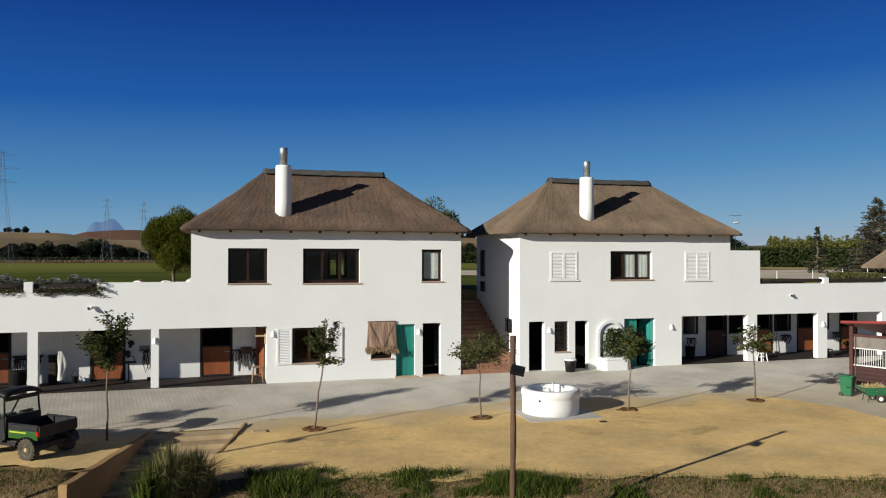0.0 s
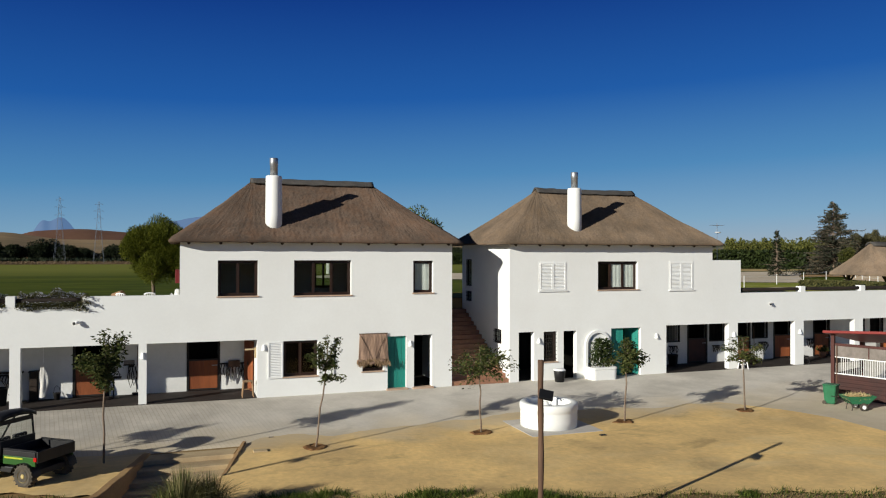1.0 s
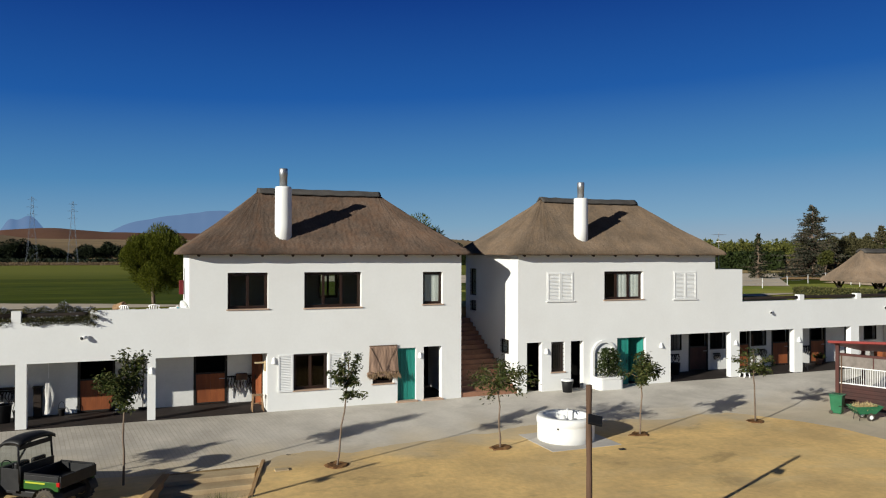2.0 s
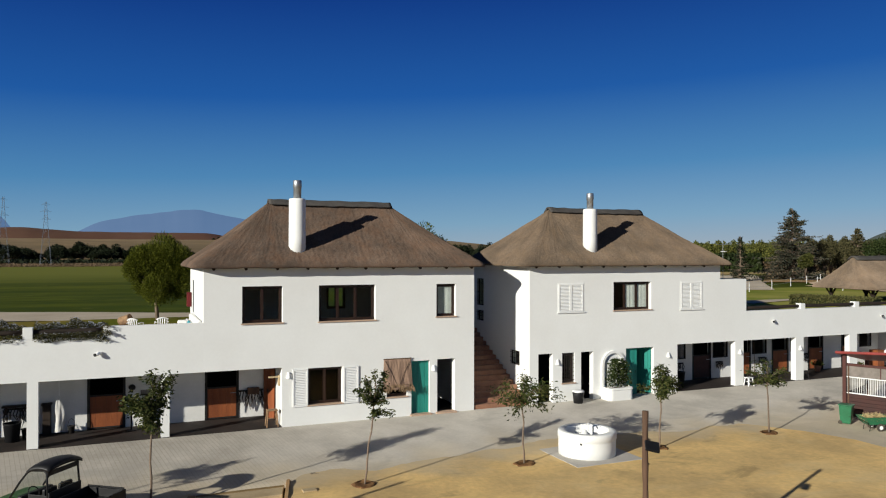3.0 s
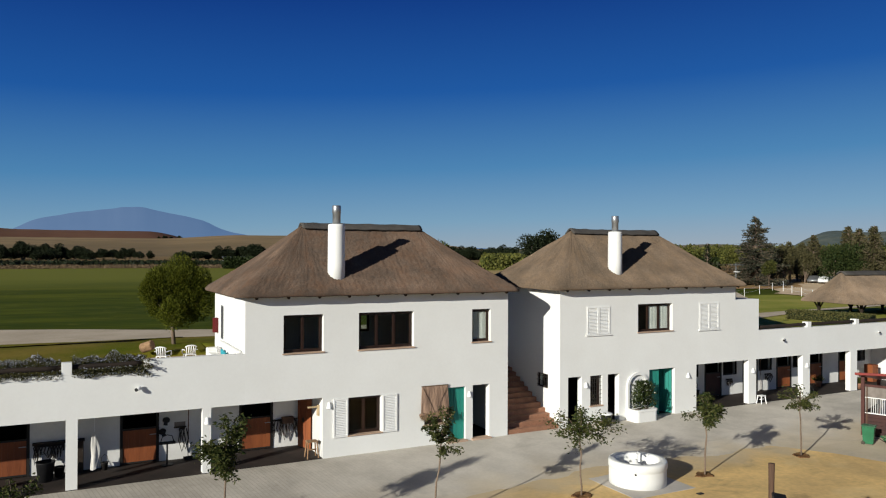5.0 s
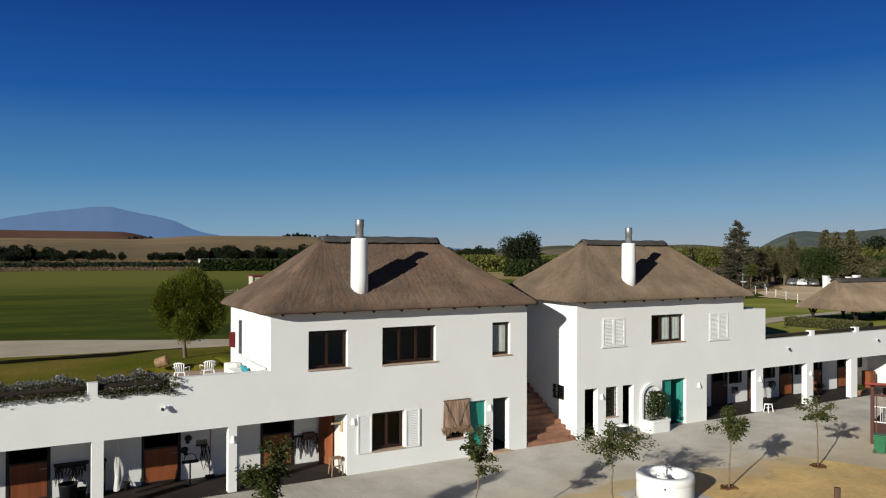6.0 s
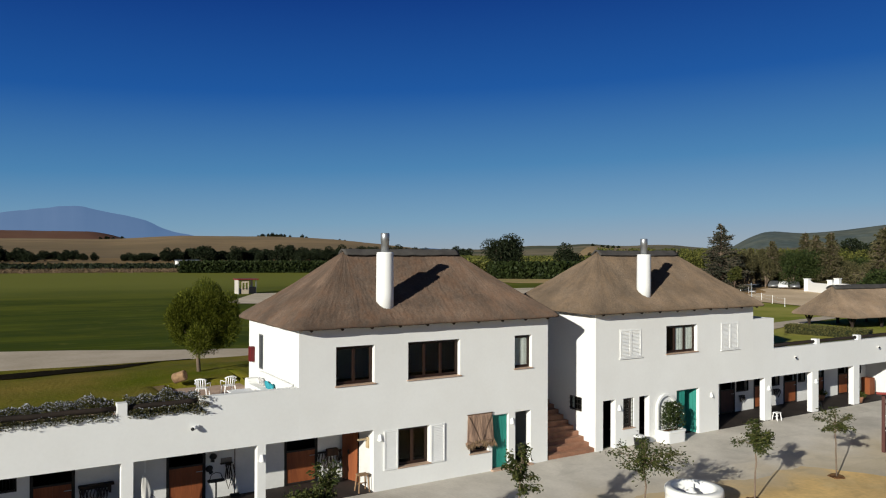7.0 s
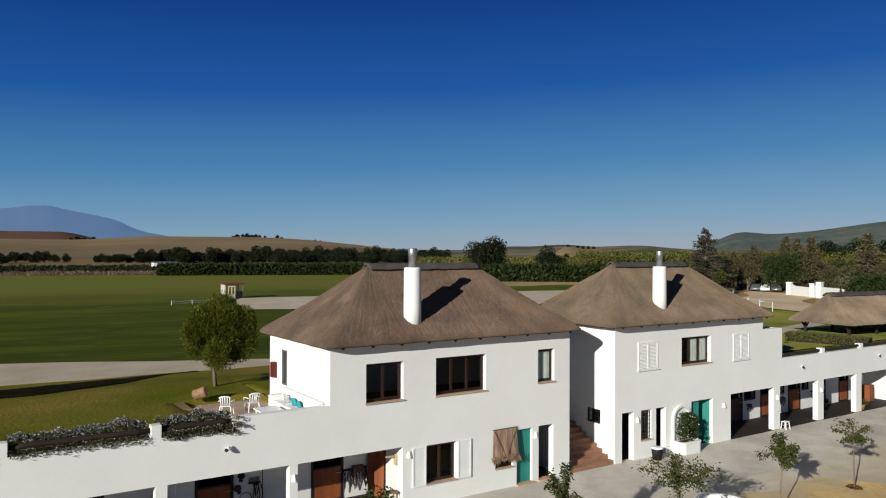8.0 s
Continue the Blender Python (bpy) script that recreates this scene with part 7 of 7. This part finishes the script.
# orange timber door standing open at the end of the bay, with its bracket lamp
od = thing("timber_door", (-8.35, 1.3, -0.05), "orange-brown boarded door standing open in the bay", "door")
lf = bmesh.new()
for i in range(5):
    box(lf, 0.004 + i * 0.165, 0.161 + i * 0.165, -0.022, 0.022, 0, 2.0, 0.004)
bmesh.ops.rotate(lf, cent=(0, 0, 0), matrix=Matrix.Rotation(radians(110), 3, "Z"), verts=lf.verts)
bmesh.ops.translate(lf, vec=(-8.03, 1.3, -0.04), verts=lf.verts)
part("leaf", lf, OAKWOOD, od)
part("latch", boxm(-8.25, -8.21, 1.68, 1.74, 0.95, 1.1), IRON, od)
wb = thing("wall_bracket", (-8.02, 0.45, 1.5), "wooden bracket arm fixed in the bay opening", "bracket")
part("arm", boxm(-8.42, -8.003, 0.42, 0.5, 1.72, 1.78, 0.008), STEPC, wb)
part("plate", boxm(-8.06, -8.003, 0.36, 0.56, 1.42, 1.82, 0.01), STEPC, wb)

# potted plants near the far bay
for x, y, k in ((23.35, 0.2, 0), (22.0, 1.7, 1)):
    r = random.Random(200 + k)
    pp = thing("potted_plant", (x, y, -0.055), "small green plant in a dark pot", "plant", "potted plants")
    part("pot", turned(bmesh.new(), [(0.13, 0), (0.19, 0.3), (0.2, 0.32), (0.17, 0.32)], (x, y, -0.055), 14), TERRA, pp, smooth=True)
    bm = bmesh.new()
    for i in range(220):
        d = rnd_dir(r)
        d.z = abs(d.z)
        leaf(bm, Vector((x, y, 0.28)) + d * 0.28 * r.random(), d, rnd_dir(r), 0.14, 0.05)
    part("foliage", bm, LEAF_G, pp)
solo("timber_crate", boxm(26.2, 26.75, 1.2, 1.75, -0.055, 0.95, 0.02), OAKWOOD, "tall timber crate in the end bay", "crate", (26.5, 1.5, -0.055))

# spout and tap in the well
part("spout", tube(bmesh.new(), [(1.35, -6.3, 0.0), (1.35, -6.3, 0.52), (1.3, -6.42, 0.6), (1.22, -6.55, 0.55)], 0.03, 8), WPAINT, well, "white spout")
part("fountain_head", turned(bmesh.new(), [(0.16, -0.05), (0.15, 0.2), (0.19, 0.24), (0.2, 0.3), (0.12, 0.31), (0.07, 0.42), (0.02, 0.44)], (1.05, -6.55, 0), 20), WHITE, well, "white central fountain head", smooth=True)
part("drain_cap", tube(bmesh.new(), [(0.42, -7.28, 0.16), (0.40, -7.31, 0.16)], 0.03, 10), IRON, well)
solo("drain_cover", boxm(-8.15, -7.55, -5.35, -5.2, -0.42, -0.36, 0.006), IRON, "rusty drain cover in the yard", "drain", (-7.85, -5.27, -0.42))
solo("stone_lump", boxm(2.0, 2.22, -8.55, -8.4, -0.42, -0.34, 0.02), IRON, "small dark iron lid on the sand", "lid", (2.1, -8.5, -0.42))
solo("loose_slab", boxm(-8.75, -8.35, -7.0, -6.75, -0.4, -0.33, 0.01), STEPC, "loose pale stone slab on the sand", "slab", (-8.55, -6.9, -0.4))

# ---- red shed, bin and hay cart ----
sd = thing("red_shed", (0, 0, 0), "dark red timber shed with a barred white front", "shed")
for u in (0.0, 2.4, 4.8):
    part("post", boxm(u - 0.07, u + 0.07, -0.07, 0.07, 0, 2.6, 0.008), SHEDRED, sd)
    part("post", boxm(u - 0.07, u + 0.07, 2.93, 3.07, 0, 2.06, 0.008), SHEDRED, sd)
nb = 6
for i in range(nb):
    part("board", boxm(0.08, 4.73, -0.03, 0.03, 0.02 + i * 0.16, 0.175 + i * 0.16, 0.006), MAROON, sd)
    part("board", boxm(-0.03, 0.03, 0.08, 2.92, 0.02 + i * 0.16, 0.175 + i * 0.16, 0.006), MAROON, sd)
part("rail", boxm(0.08, 4.73, -0.035, 0.035, 0.985, 1.025, 0.006), WPAINT, sd)
part("rail", boxm(0.08, 4.73, -0.035, 0.035, 1.66, 1.695, 0.006), WPAINT, sd)
part("stile", boxm(0.14, 0.18, -0.05, 0.04, 0.1, 2.15, 0.006), TIMBER, sd, "brown gate stile")
for u in (1.35, 2.55, 3.75):
    part("mullion", boxm(u, u + 0.04, -0.02, 0.02, 1.70, 2.15), SHEDRED, sd)
for i in range(52):
    u = 0.32 + i * 0.085
    part("bar", tube(bmesh.new(), [(u, 0, 1.025), (u, 0, 1.66)], 0.010, 6), WPAINT, sd)
part("upper_panel", boxm(0.08, 4.73, 0.0, 0.015, 1.70, 2.15), GREYPANEL, sd, "dusty grey upper panel")
part("top_rail", boxm(0.08, 4.73, -0.04, 0.04, 2.15, 2.25), SHEDRED, sd)
rf = boxm(-0.22, 5.3, -0.5, 3.5, 0.04, 0.15, 0.02)
for v in rf.verts:
    v.co.z += 2.56 + 0.055 * v.co.x - 0.17 * v.co.y
part("roof", rf, REDP, sd, "bright red roof edge")
sd.matrix_basis = pose(14.72, -5.75, -0.41, 0, 0, -69)

wbn = thing("wheelie_bin", (0, 0, 0), "green wheeled bin beside the red shed", "bin")
bm = bmesh.new()
lo = [(-0.22, -0.24), (0.22, -0.24), (0.22, 0.24), (-0.22, 0.24)]
va = [bm.verts.new((x, y, 0.06)) for x, y in lo]
vb = [bm.verts.new((x * 1.28, y * 1.28, 0.98)) for x, y in lo]
bm.faces.new(va[::-1]), bm.faces.new(vb)
for k in range(4):
    bm.faces.new((va[k], va[(k + 1) % 4], vb[(k + 1) % 4], vb[k]))
bmesh.ops.bevel(bm, geom=bm.edges[:], offset=0.03, segments=2, affect="EDGES")
part("body", bm, GREENP, wbn, smooth=False)
part("lid", boxm(-0.31, 0.31, -0.36, 0.33, 0.985, 1.04, 0.02), GREENP, wbn)
for s in (-1, 1):
    w = turned(bmesh.new(), [(0.05, -0.03), (0.1, -0.03), (0.1, 0.03), (0.05, 0.03)], n=14)
    bmesh.ops.rotate(w, cent=(0, 0, 0), matrix=Matrix.Rotation(radians(90), 3, "Y"), verts=w.verts)
    bmesh.ops.translate(w, vec=(s * 0.23, 0.24, 0.1), verts=w.verts)
    part("wheel", w, RUBBER, wbn)
wbn.matrix_basis = pose(13.42, -6.85, -0.41, 0, 0, 25) @ Matrix.Scale(0.77, 4)

ct = thing("hay_cart", (0, 0, 0), "green two-wheeled tipping cart heaped with straw", "cart")
bm = bmesh.new()
lo = [(-0.5, -0.3), (0.35, -0.3), (0.35, 0.3), (-0.5, 0.3)]
hi = [(-0.8, -0.42), (0.7, -0.42), (0.7, 0.42), (-0.8, 0.42)]
va = [bm.verts.new((x, y, 0.35)) for x, y in lo]
vb = [bm.verts.new((x, y, 0.74)) for x, y in hi]
vc = [bm.verts.new((x * 0.95, y * 0.93, 0.74)) for x, y in hi]
vd = [bm.verts.new((x * 0.93, y * 0.9, 0.38)) for x, y in lo]
bm.faces.new(va[::-1])
for A, B in ((va, vb), (vb, vc), (vc, vd)):
    for k in range(4):
        bm.faces.new((A[k], A[(k + 1) % 4], B[(k + 1) % 4], B[k]))
bm.faces.new(vd)
part("tub", bm, GREENP, ct)
hay = bmesh.new()
r = random.Random(61)
for i in range(900):
    a, rr = r.uniform(0, 6.28), r.random() ** 0.5
    x, y = 0.65 * rr * math.cos(a) - 0.05, 0.36 * rr * math.sin(a)
    leaf(hay, Vector((x, y, 0.66 + 0.1 * (1 - rr * rr) + r.uniform(-0.04, 0.04))), rnd_dir(r), rnd_dir(r), r.uniform(0.1, 0.25), 0.02)
core = bmesh.new()
turned(core, [(0.36, 0.55), (0.36, 0.66), (0.2, 0.72), (0.05, 0.73)], (0, 0, 0), 16)
bmesh.ops.scale(core, vec=(1.7, 1, 1), verts=core.verts)
part("straw_core", core, STRAW, ct)
part("straw", hay, PALE_STRAW, ct, "loose yellow straw")
for s in (-1, 1):
    w = turned(bmesh.new(), [(0.1, -0.045), (0.17, -0.045), (0.2, -0.03), (0.2, 0.03), (0.17, 0.045), (0.1, 0.045)], n=20)
    bmesh.ops.rotate(w, cent=(0, 0, 0), matrix=Matrix.Rotation(radians(90), 3, "X"), verts=w.verts)
    bmesh.ops.translate(w, vec=(0.05, s * 0.34, 0.2), verts=w.verts)
    wh = part("wheel", w, RUBBER, ct)
    h = turned(bmesh.new(), [(0.02, -0.05), (0.1, -0.05), (0.1, 0.05), (0.02, 0.05)], n=16)
    bmesh.ops.rotate(h, cent=(0, 0, 0), matrix=Matrix.Rotation(radians(90), 3, "X"), verts=h.verts)
    bmesh.ops.translate(h, vec=(0.05, s * 0.34, 0.2), verts=h.verts)
    part("hub", h, WPLAST, wh)
    part("handle", tube(bmesh.new(), [(-0.4, s * 0.25, 0.33), (-0.95, s * 0.28, 0.62), (-1.25, s * 0.28, 0.66)], 0.018, 6), IRON, ct)
    part("leg", tube(bmesh.new(), [(-0.42, s * 0.24, 0.36), (-0.5, s * 0.24, 0.0)], 0.018, 6), IRON, ct)
ct.matrix_basis = pose(13.5, -8.05, -0.41, 0, 0, -16) @ Matrix.Scale(0.76, 4)

# ---- green utility vehicle ----
uv = thing("utility_vehicle", (0, 0, 0), "dark green utility vehicle with black roof and cargo bed", "vehicle")


def wheel(x, y):
    w = turned(bmesh.new(), [(0.17, -0.11), (0.27, -0.13), (0.325, -0.1), (0.335, -0.04), (0.335, 0.04), (0.325, 0.1), (0.27, 0.13), (0.17, 0.11)], n=28)
    for f_ in range(18):
        a = 2 * math.pi * f_ / 18
        for s in (-1, 1):
            q = bmesh.ops.create_cube(w, size=1)["verts"]
            bmesh.ops.scale(w, vec=(0.05, 0.035, 0.1), verts=q)
            bmesh.ops.translate(w, vec=(0.335, 0, s * 0.06), verts=q)
            bmesh.ops.rotate(w, cent=(0, 0, 0), matrix=Matrix.Rotation(a + s * 0.08, 3, "Z"), verts=q)
    bmesh.ops.rotate(w, cent=(0, 0, 0), matrix=Matrix.Rotation(radians(90), 3, "X"), verts=w.verts)
    bmesh.ops.translate(w, vec=(x, y, 0.335), verts=w.verts)
    ty = part("wheel", w, RUBBER, uv, "dusty knobbly tyre")
    rm = turned(bmesh.new(), [(0.05, -0.13), (0.09, -0.12), (0.1, -0.07), (0.155, -0.08), (0.175, -0.125), (0.18, 0.0), (0.175, 0.125), (0.155, 0.08), (0.1, 0.07), (0.05, 0.13)], n=24)
    bmesh.ops.rotate(rm, cent=(0, 0, 0), matrix=Matrix.Rotation(radians(90), 3, "X"), verts=rm.verts)
    bmesh.ops.translate(rm, vec=(x, y, 0.335), verts=rm.verts)
    part("rim", rm, VCREAM, ty, "dusty cream wheel rim")


for x in (-0.72, 1.22):
    for y in (-0.66, 0.66):
        wheel(x, -y)
part("chassis", boxm(-1.3, 1.5, -0.5, 0.5, 0.3, 0.48, 0.03), BLACK, uv)
# bonnet and front guards; the front points to -x
bm = bmesh.new()
side = [(-1.5, 0.42), (-1.55, 0.7), (-1.35, 0.86), (-0.45, 1.0), (-0.38, 0.6), (-0.38, 0.42)]
a = [bm.verts.new((x, -0.6, z)) for x, z in side]
b = [bm.verts.new((x, 0.6, z)) for x, z in side]
bm.faces.new(a), bm.faces.new(b[::-1])
for i in range(len(side)):
    j = (i + 1) % len(side)
    bm.faces.new((a[j], a[i], b[i], b[j]))
bmesh.ops.recalc_face_normals(bm, faces=bm.faces)
bmesh.ops.bevel(bm, geom=bm.edges[:], offset=0.05, segments=2, affect="EDGES")
part("bonnet", bm, VGREEN, uv)
part("front_bumper", boxm(-1.66, -1.52, -0.55, 0.55, 0.4, 0.62, 0.03), BLACK, uv)
for s in (-0.38, 0.38):
    part("headlight", boxm(-1.57, -1.5, s - 0.1, s + 0.1, 0.66, 0.78, 0.02), WPLAST, uv)
part("floor_pan", boxm(-0.42, 0.5, -0.62, 0.62, 0.42, 0.5, 0.01), BLACK, uv)
for y in (-0.3, 0.3):
    part("seat", boxm(0.0, 0.42, y - 0.24, y + 0.24, 0.62, 0.76, 0.04), BLACK, uv)
    part("seat_back", boxm(0.36, 0.48, y - 0.24, y + 0.24, 0.74, 1.25, 0.04), BLACK, uv)
part("seat_base", boxm(0.0, 0.46, -0.6, 0.6, 0.48, 0.62, 0.02), VGREEN, uv)
part("dashboard", boxm(-0.46, -0.3, -0.6, 0.6, 0.82, 1.02, 0.03), BLACK, uv)
st = bmesh.new()
ringp = [(0.17 * math.cos(2 * math.pi * k / 16), 0.17 * math.sin(2 * math.pi * k / 16), 0) for k in range(17)]
tube(st, ringp, 0.016, 6)
bmesh.ops.rotate(st, cent=(0, 0, 0), matrix=Matrix.Rotation(radians(55), 3, "Y"), verts=st.verts)
bmesh.ops.translate(st, vec=(-0.16, -0.3, 1.08), verts=st.verts)
part("steering_wheel", st, BLACK, uv)
for y in (-0.62, 0.62):
    part("roll_bar", tube(bmesh.new(), [(-0.62, y, 0.96), (-0.3, y * 0.97, 1.42), (-0.06, y * 0.96, 1.7), (0.06, y * 0.95, 1.77), (0.48, y * 0.95, 1.79), (0.58, y * 0.96, 1.73), (0.66, y, 0.72)], 0.03, 8), BLACK, uv, smooth=True)
bm = sheet(lambda u, v: (-0.04 + 0.74 * u, -0.65 + 1.3 * v, 1.74 - 0.07 * (1 - u) ** 3 + 0.11 * math.sin(math.pi * v) ** 0.6 + 0.07 * math.sin(math.pi * u) ** 0.6), 8, 10)
ex = bmesh.ops.extrude_face_region(bm, geom=bm.faces[:])
bmesh.ops.translate(bm, vec=(0, 0, 0.09), verts=[g for g in ex["geom"] if isinstance(g, bmesh.types.BMVert)])
bmesh.ops.recalc_face_normals(bm, faces=bm.faces)
part("cab_roof", bm, BLACK, uv, "black moulded roof", smooth=True)
wsx = part("windscreen", sheet(lambda u, v: (-0.6 + 0.56 * v, -0.6 + 1.2 * u, 0.99 + 0.72 * v), 2, 2), CLEAR, uv)
wsx.visible_shadow = False
rwx = part("rear_window", sheet(lambda u, v: (0.66 - 0.06 * v, -0.58 + 1.16 * u, 1.15 + 0.6 * v), 2, 2), CLEAR, uv)
rwx.visible_shadow = False
part("rear_panel", boxm(0.63, 0.69, -0.62, 0.62, 0.7, 1.2, 0.01), BLACK, uv)
part("rear_header", boxm(0.57, 0.63, -0.6, 0.6, 1.64, 1.77, 0.01), BLACK, uv)
for y in (-0.63, 0.61):
    part("cab_side", boxm(0.0, 0.66, y, y + 0.02, 0.5, 1.12, 0.008), BLACK, uv)
# cargo bed: floor, four walls, the tailgate let down
part("bed_floor", boxm(0.72, 1.95, -0.66, 0.66, 0.72, 0.78, 0.01), BLACK, uv)
for y0, y1 in ((-0.7, -0.64), (0.64, 0.7)):
    sp = part("bed_side", boxm(0.72, 1.9, y0, y1, 0.62, 0.87, 0.012), VGREEN, uv, "green bed side")
    part("bed_wall", boxm(0.72, 1.9, y0 + 0.004, y1 - 0.004, 0.872, 1.02, 0.01), BLACK, sp, "black upper bed side")
    ys = y0 - 0.008 if y0 < 0 else y1
    part("stripe", boxm(0.78, 1.45, ys, ys + 0.008, 0.79, 0.835, 0.003), VYELLOW, sp, "yellow side stripe")
    part("bed_rail", tube(bmesh.new(), [(0.72, (y0 + y1) / 2, 1.05), (1.92, (y0 + y1) / 2, 1.05)], 0.025, 6), BLACK, sp)
for y in (-0.635, 0.605):
    part("bed_liner", boxm(0.78, 1.9, y, y + 0.03, 0.785, 1.025, 0.004), BLACK, uv)
part("bed_front", boxm(0.72, 0.77, -0.64, 0.64, 0.78, 1.05, 0.01), BLACK, uv)
part("tailgate", boxm(1.92, 1.98, -0.68, 0.68, 0.72, 1.04, 0.012), BLACK, uv)
for y in (-0.6, 0.6):
    part("tail_light", boxm(1.84, 1.95, y - 0.11, y - 0.05 if y < 0 else y + 0.11, 0.76, 0.88, 0.01), LIGHTRED, uv, "red tail light")
for x in (1.22, -0.72):
    for y in (-0.66, 0.66):
        g = bmesh.new()
        n = 12
        A = [g.verts.new((x + 0.42 * math.cos(math.pi * k / n), y - 0.14, 0.335 + 0.38 * math.sin(math.pi * k / n))) for k in range(n + 1)]
        B = [g.verts.new((x + 0.42 * math.cos(math.pi * k / n), y + 0.14, 0.335 + 0.38 * math.sin(math.pi * k / n))) for k in range(n + 1)]
        for k in range(n):
            g.faces.new((A[k], A[k + 1], B[k + 1], B[k]))
        part("wheel_guard", g, BLACK, uv, smooth=True)
# the cab sits well forward of the bed
FORWARD = {"bonnet": 0.34, "front_bumper": 0.34, "headlight": 0.34, "floor_pan": 0.42, "seat": 0.46, "seat_back": 0.46, "seat_base": 0.46, "dashboard": 0.4, "steering_wheel": 0.4, "roll_bar": 0.46, "cab_roof": 0.46, "windscreen": 0.46, "rear_window": 0.46, "rear_panel": 0.46, "rear_header": 0.46, "cab_side": 0.46, "bed_floor": 0.3, "bed_side": 0.3, "bed_liner": 0.3, "bed_front": 0.3, "tailgate": 0.3, "tail_light": 0.3}
for p in uv.children:
    p.location.x -= FORWARD.get(p.name.split(".")[0], 0.0)
uv.matrix_basis = pose(-14.95, -7.25, -0.40, 0, 0, -37) @ Matrix.Scale(0.88, 4)

# ---- bank grass ----
lay("bank", lambda u, v: (-40 + 70 * u, front_edge(-40 + 70 * u) - 9 + 8.9 * v), 140, 40, BANK, "dark earth bank below the yard", "bank", 0.012)


def blades(name, material, n, where, h, w, seed, label):
    r = random.Random(seed)
    vs, fs = [], []
    for i in range(n):
        q = where(r)
        if q is None:
            continue
        x, y, k = q
        z = ground_z(x, y) - 0.02
        a = r.uniform(0, 6.28)
        hh = h * k * r.uniform(0.5, 1.25)
        lx, ly = r.gauss(0, 0.35) * hh, r.gauss(0, 0.35) * hh
        dx, dy = math.cos(a) * w, math.sin(a) * w
        j = len(vs)
        vs += [(x - dx, y - dy, z), (x + dx, y + dy, z), (x + lx * 0.4 + dx * 0.7, y + ly * 0.4 + dy * 0.7, z + hh * 0.6), (x + lx * 0.4 - dx * 0.7, y + ly * 0.4 - dy * 0.7, z + hh * 0.6), (x + lx, y + ly, z + hh * 0.95)]
        fs += [(j, j + 1, j + 2, j + 3), (j + 3, j + 2, j + 4)]
    me = bpy.data.meshes.new(name)
    me.from_pydata(vs, [], fs)
    me.materials.append(material)
    return tagged(new(name, me), label, "grass", kind="stuff")


def on_bank(green):
    def f(r):
        x = r.uniform(-20, 9)
        d = r.uniform(-0.15, 5.0) if r.random() < 0.7 else r.uniform(-0.15, 1.2)
        y = front_edge(x) - d * 1.05
        if -13.4 < x < -9.2 and d < 0.6:
            return None
        k = noise.noise((x * 0.55, y * 0.8, 4.0)) + 0.35 * noise.noise((x * 2.0, y * 2.0, 9.0)) + (0.22 - 0.5 * smooth01(-4.0, 1.5, x) if x > -9 else -0.45)
        if (k > 0.0) != green and r.random() < 0.85:
            return None
        return x, y, (0.55 + 0.9 * max(0, k)) if green else 0.5
    return f


blades("bank_grass", GRASS, 90000, on_bank(True), 0.34, 0.010, 301, "tufts of bright green grass on the bank")
blades("dry_bank_grass", DRYGRASS, 50000, on_bank(False), 0.22, 0.010, 302, "short dry grass on the bank")


def grass_clump(x, y, z, n, h, seed, material, label):
    r = random.Random(seed)
    bm = bmesh.new()
    for i in range(n):
        a = r.uniform(0, 6.28)
        lean = r.random() ** 1.2 * 0.6
        hh = h * r.uniform(0.6, 1.15)
        p0 = Vector((x + 0.18 * math.cos(a) * r.random(), y + 0.18 * math.sin(a) * r.random(), z))
        p1 = p0 + Vector((math.cos(a) * lean * hh * 0.45, math.sin(a) * lean * hh * 0.45, hh * 0.72))
        p2 = p0 + Vector((math.cos(a) * lean * hh * 1.1, math.sin(a) * lean * hh * 1.1, hh * (1.05 - 0.55 * lean)))
        s = Vector((-math.sin(a), math.cos(a), 0)) * 0.011
        v = [bm.verts.new(q) for q in (p0 - s, p0 + s, p1 + s, p1 - s, p2)]
        bm.faces.new(v[:4])
        bm.faces.new((v[3], v[2], v[4]))
    return solo("grass_clump", bm, material, label, "grass", (x, y, z), "tall grass clumps")


grass_clump(-10.75, -12.2, -1.1, 1500, 1.7, 401, PAMPAS, "tall arching pale grass clump by the steps")
grass_clump(-10.2, -12.0, -1.1, 1300, 1.5, 402, PAMPAS, "tall arching green grass clump by the steps")
grass_clump(-11.1, -12.6, -1.1, 500, 1.45, 403, GRASS, "arching green grass clump beside the tan wall")
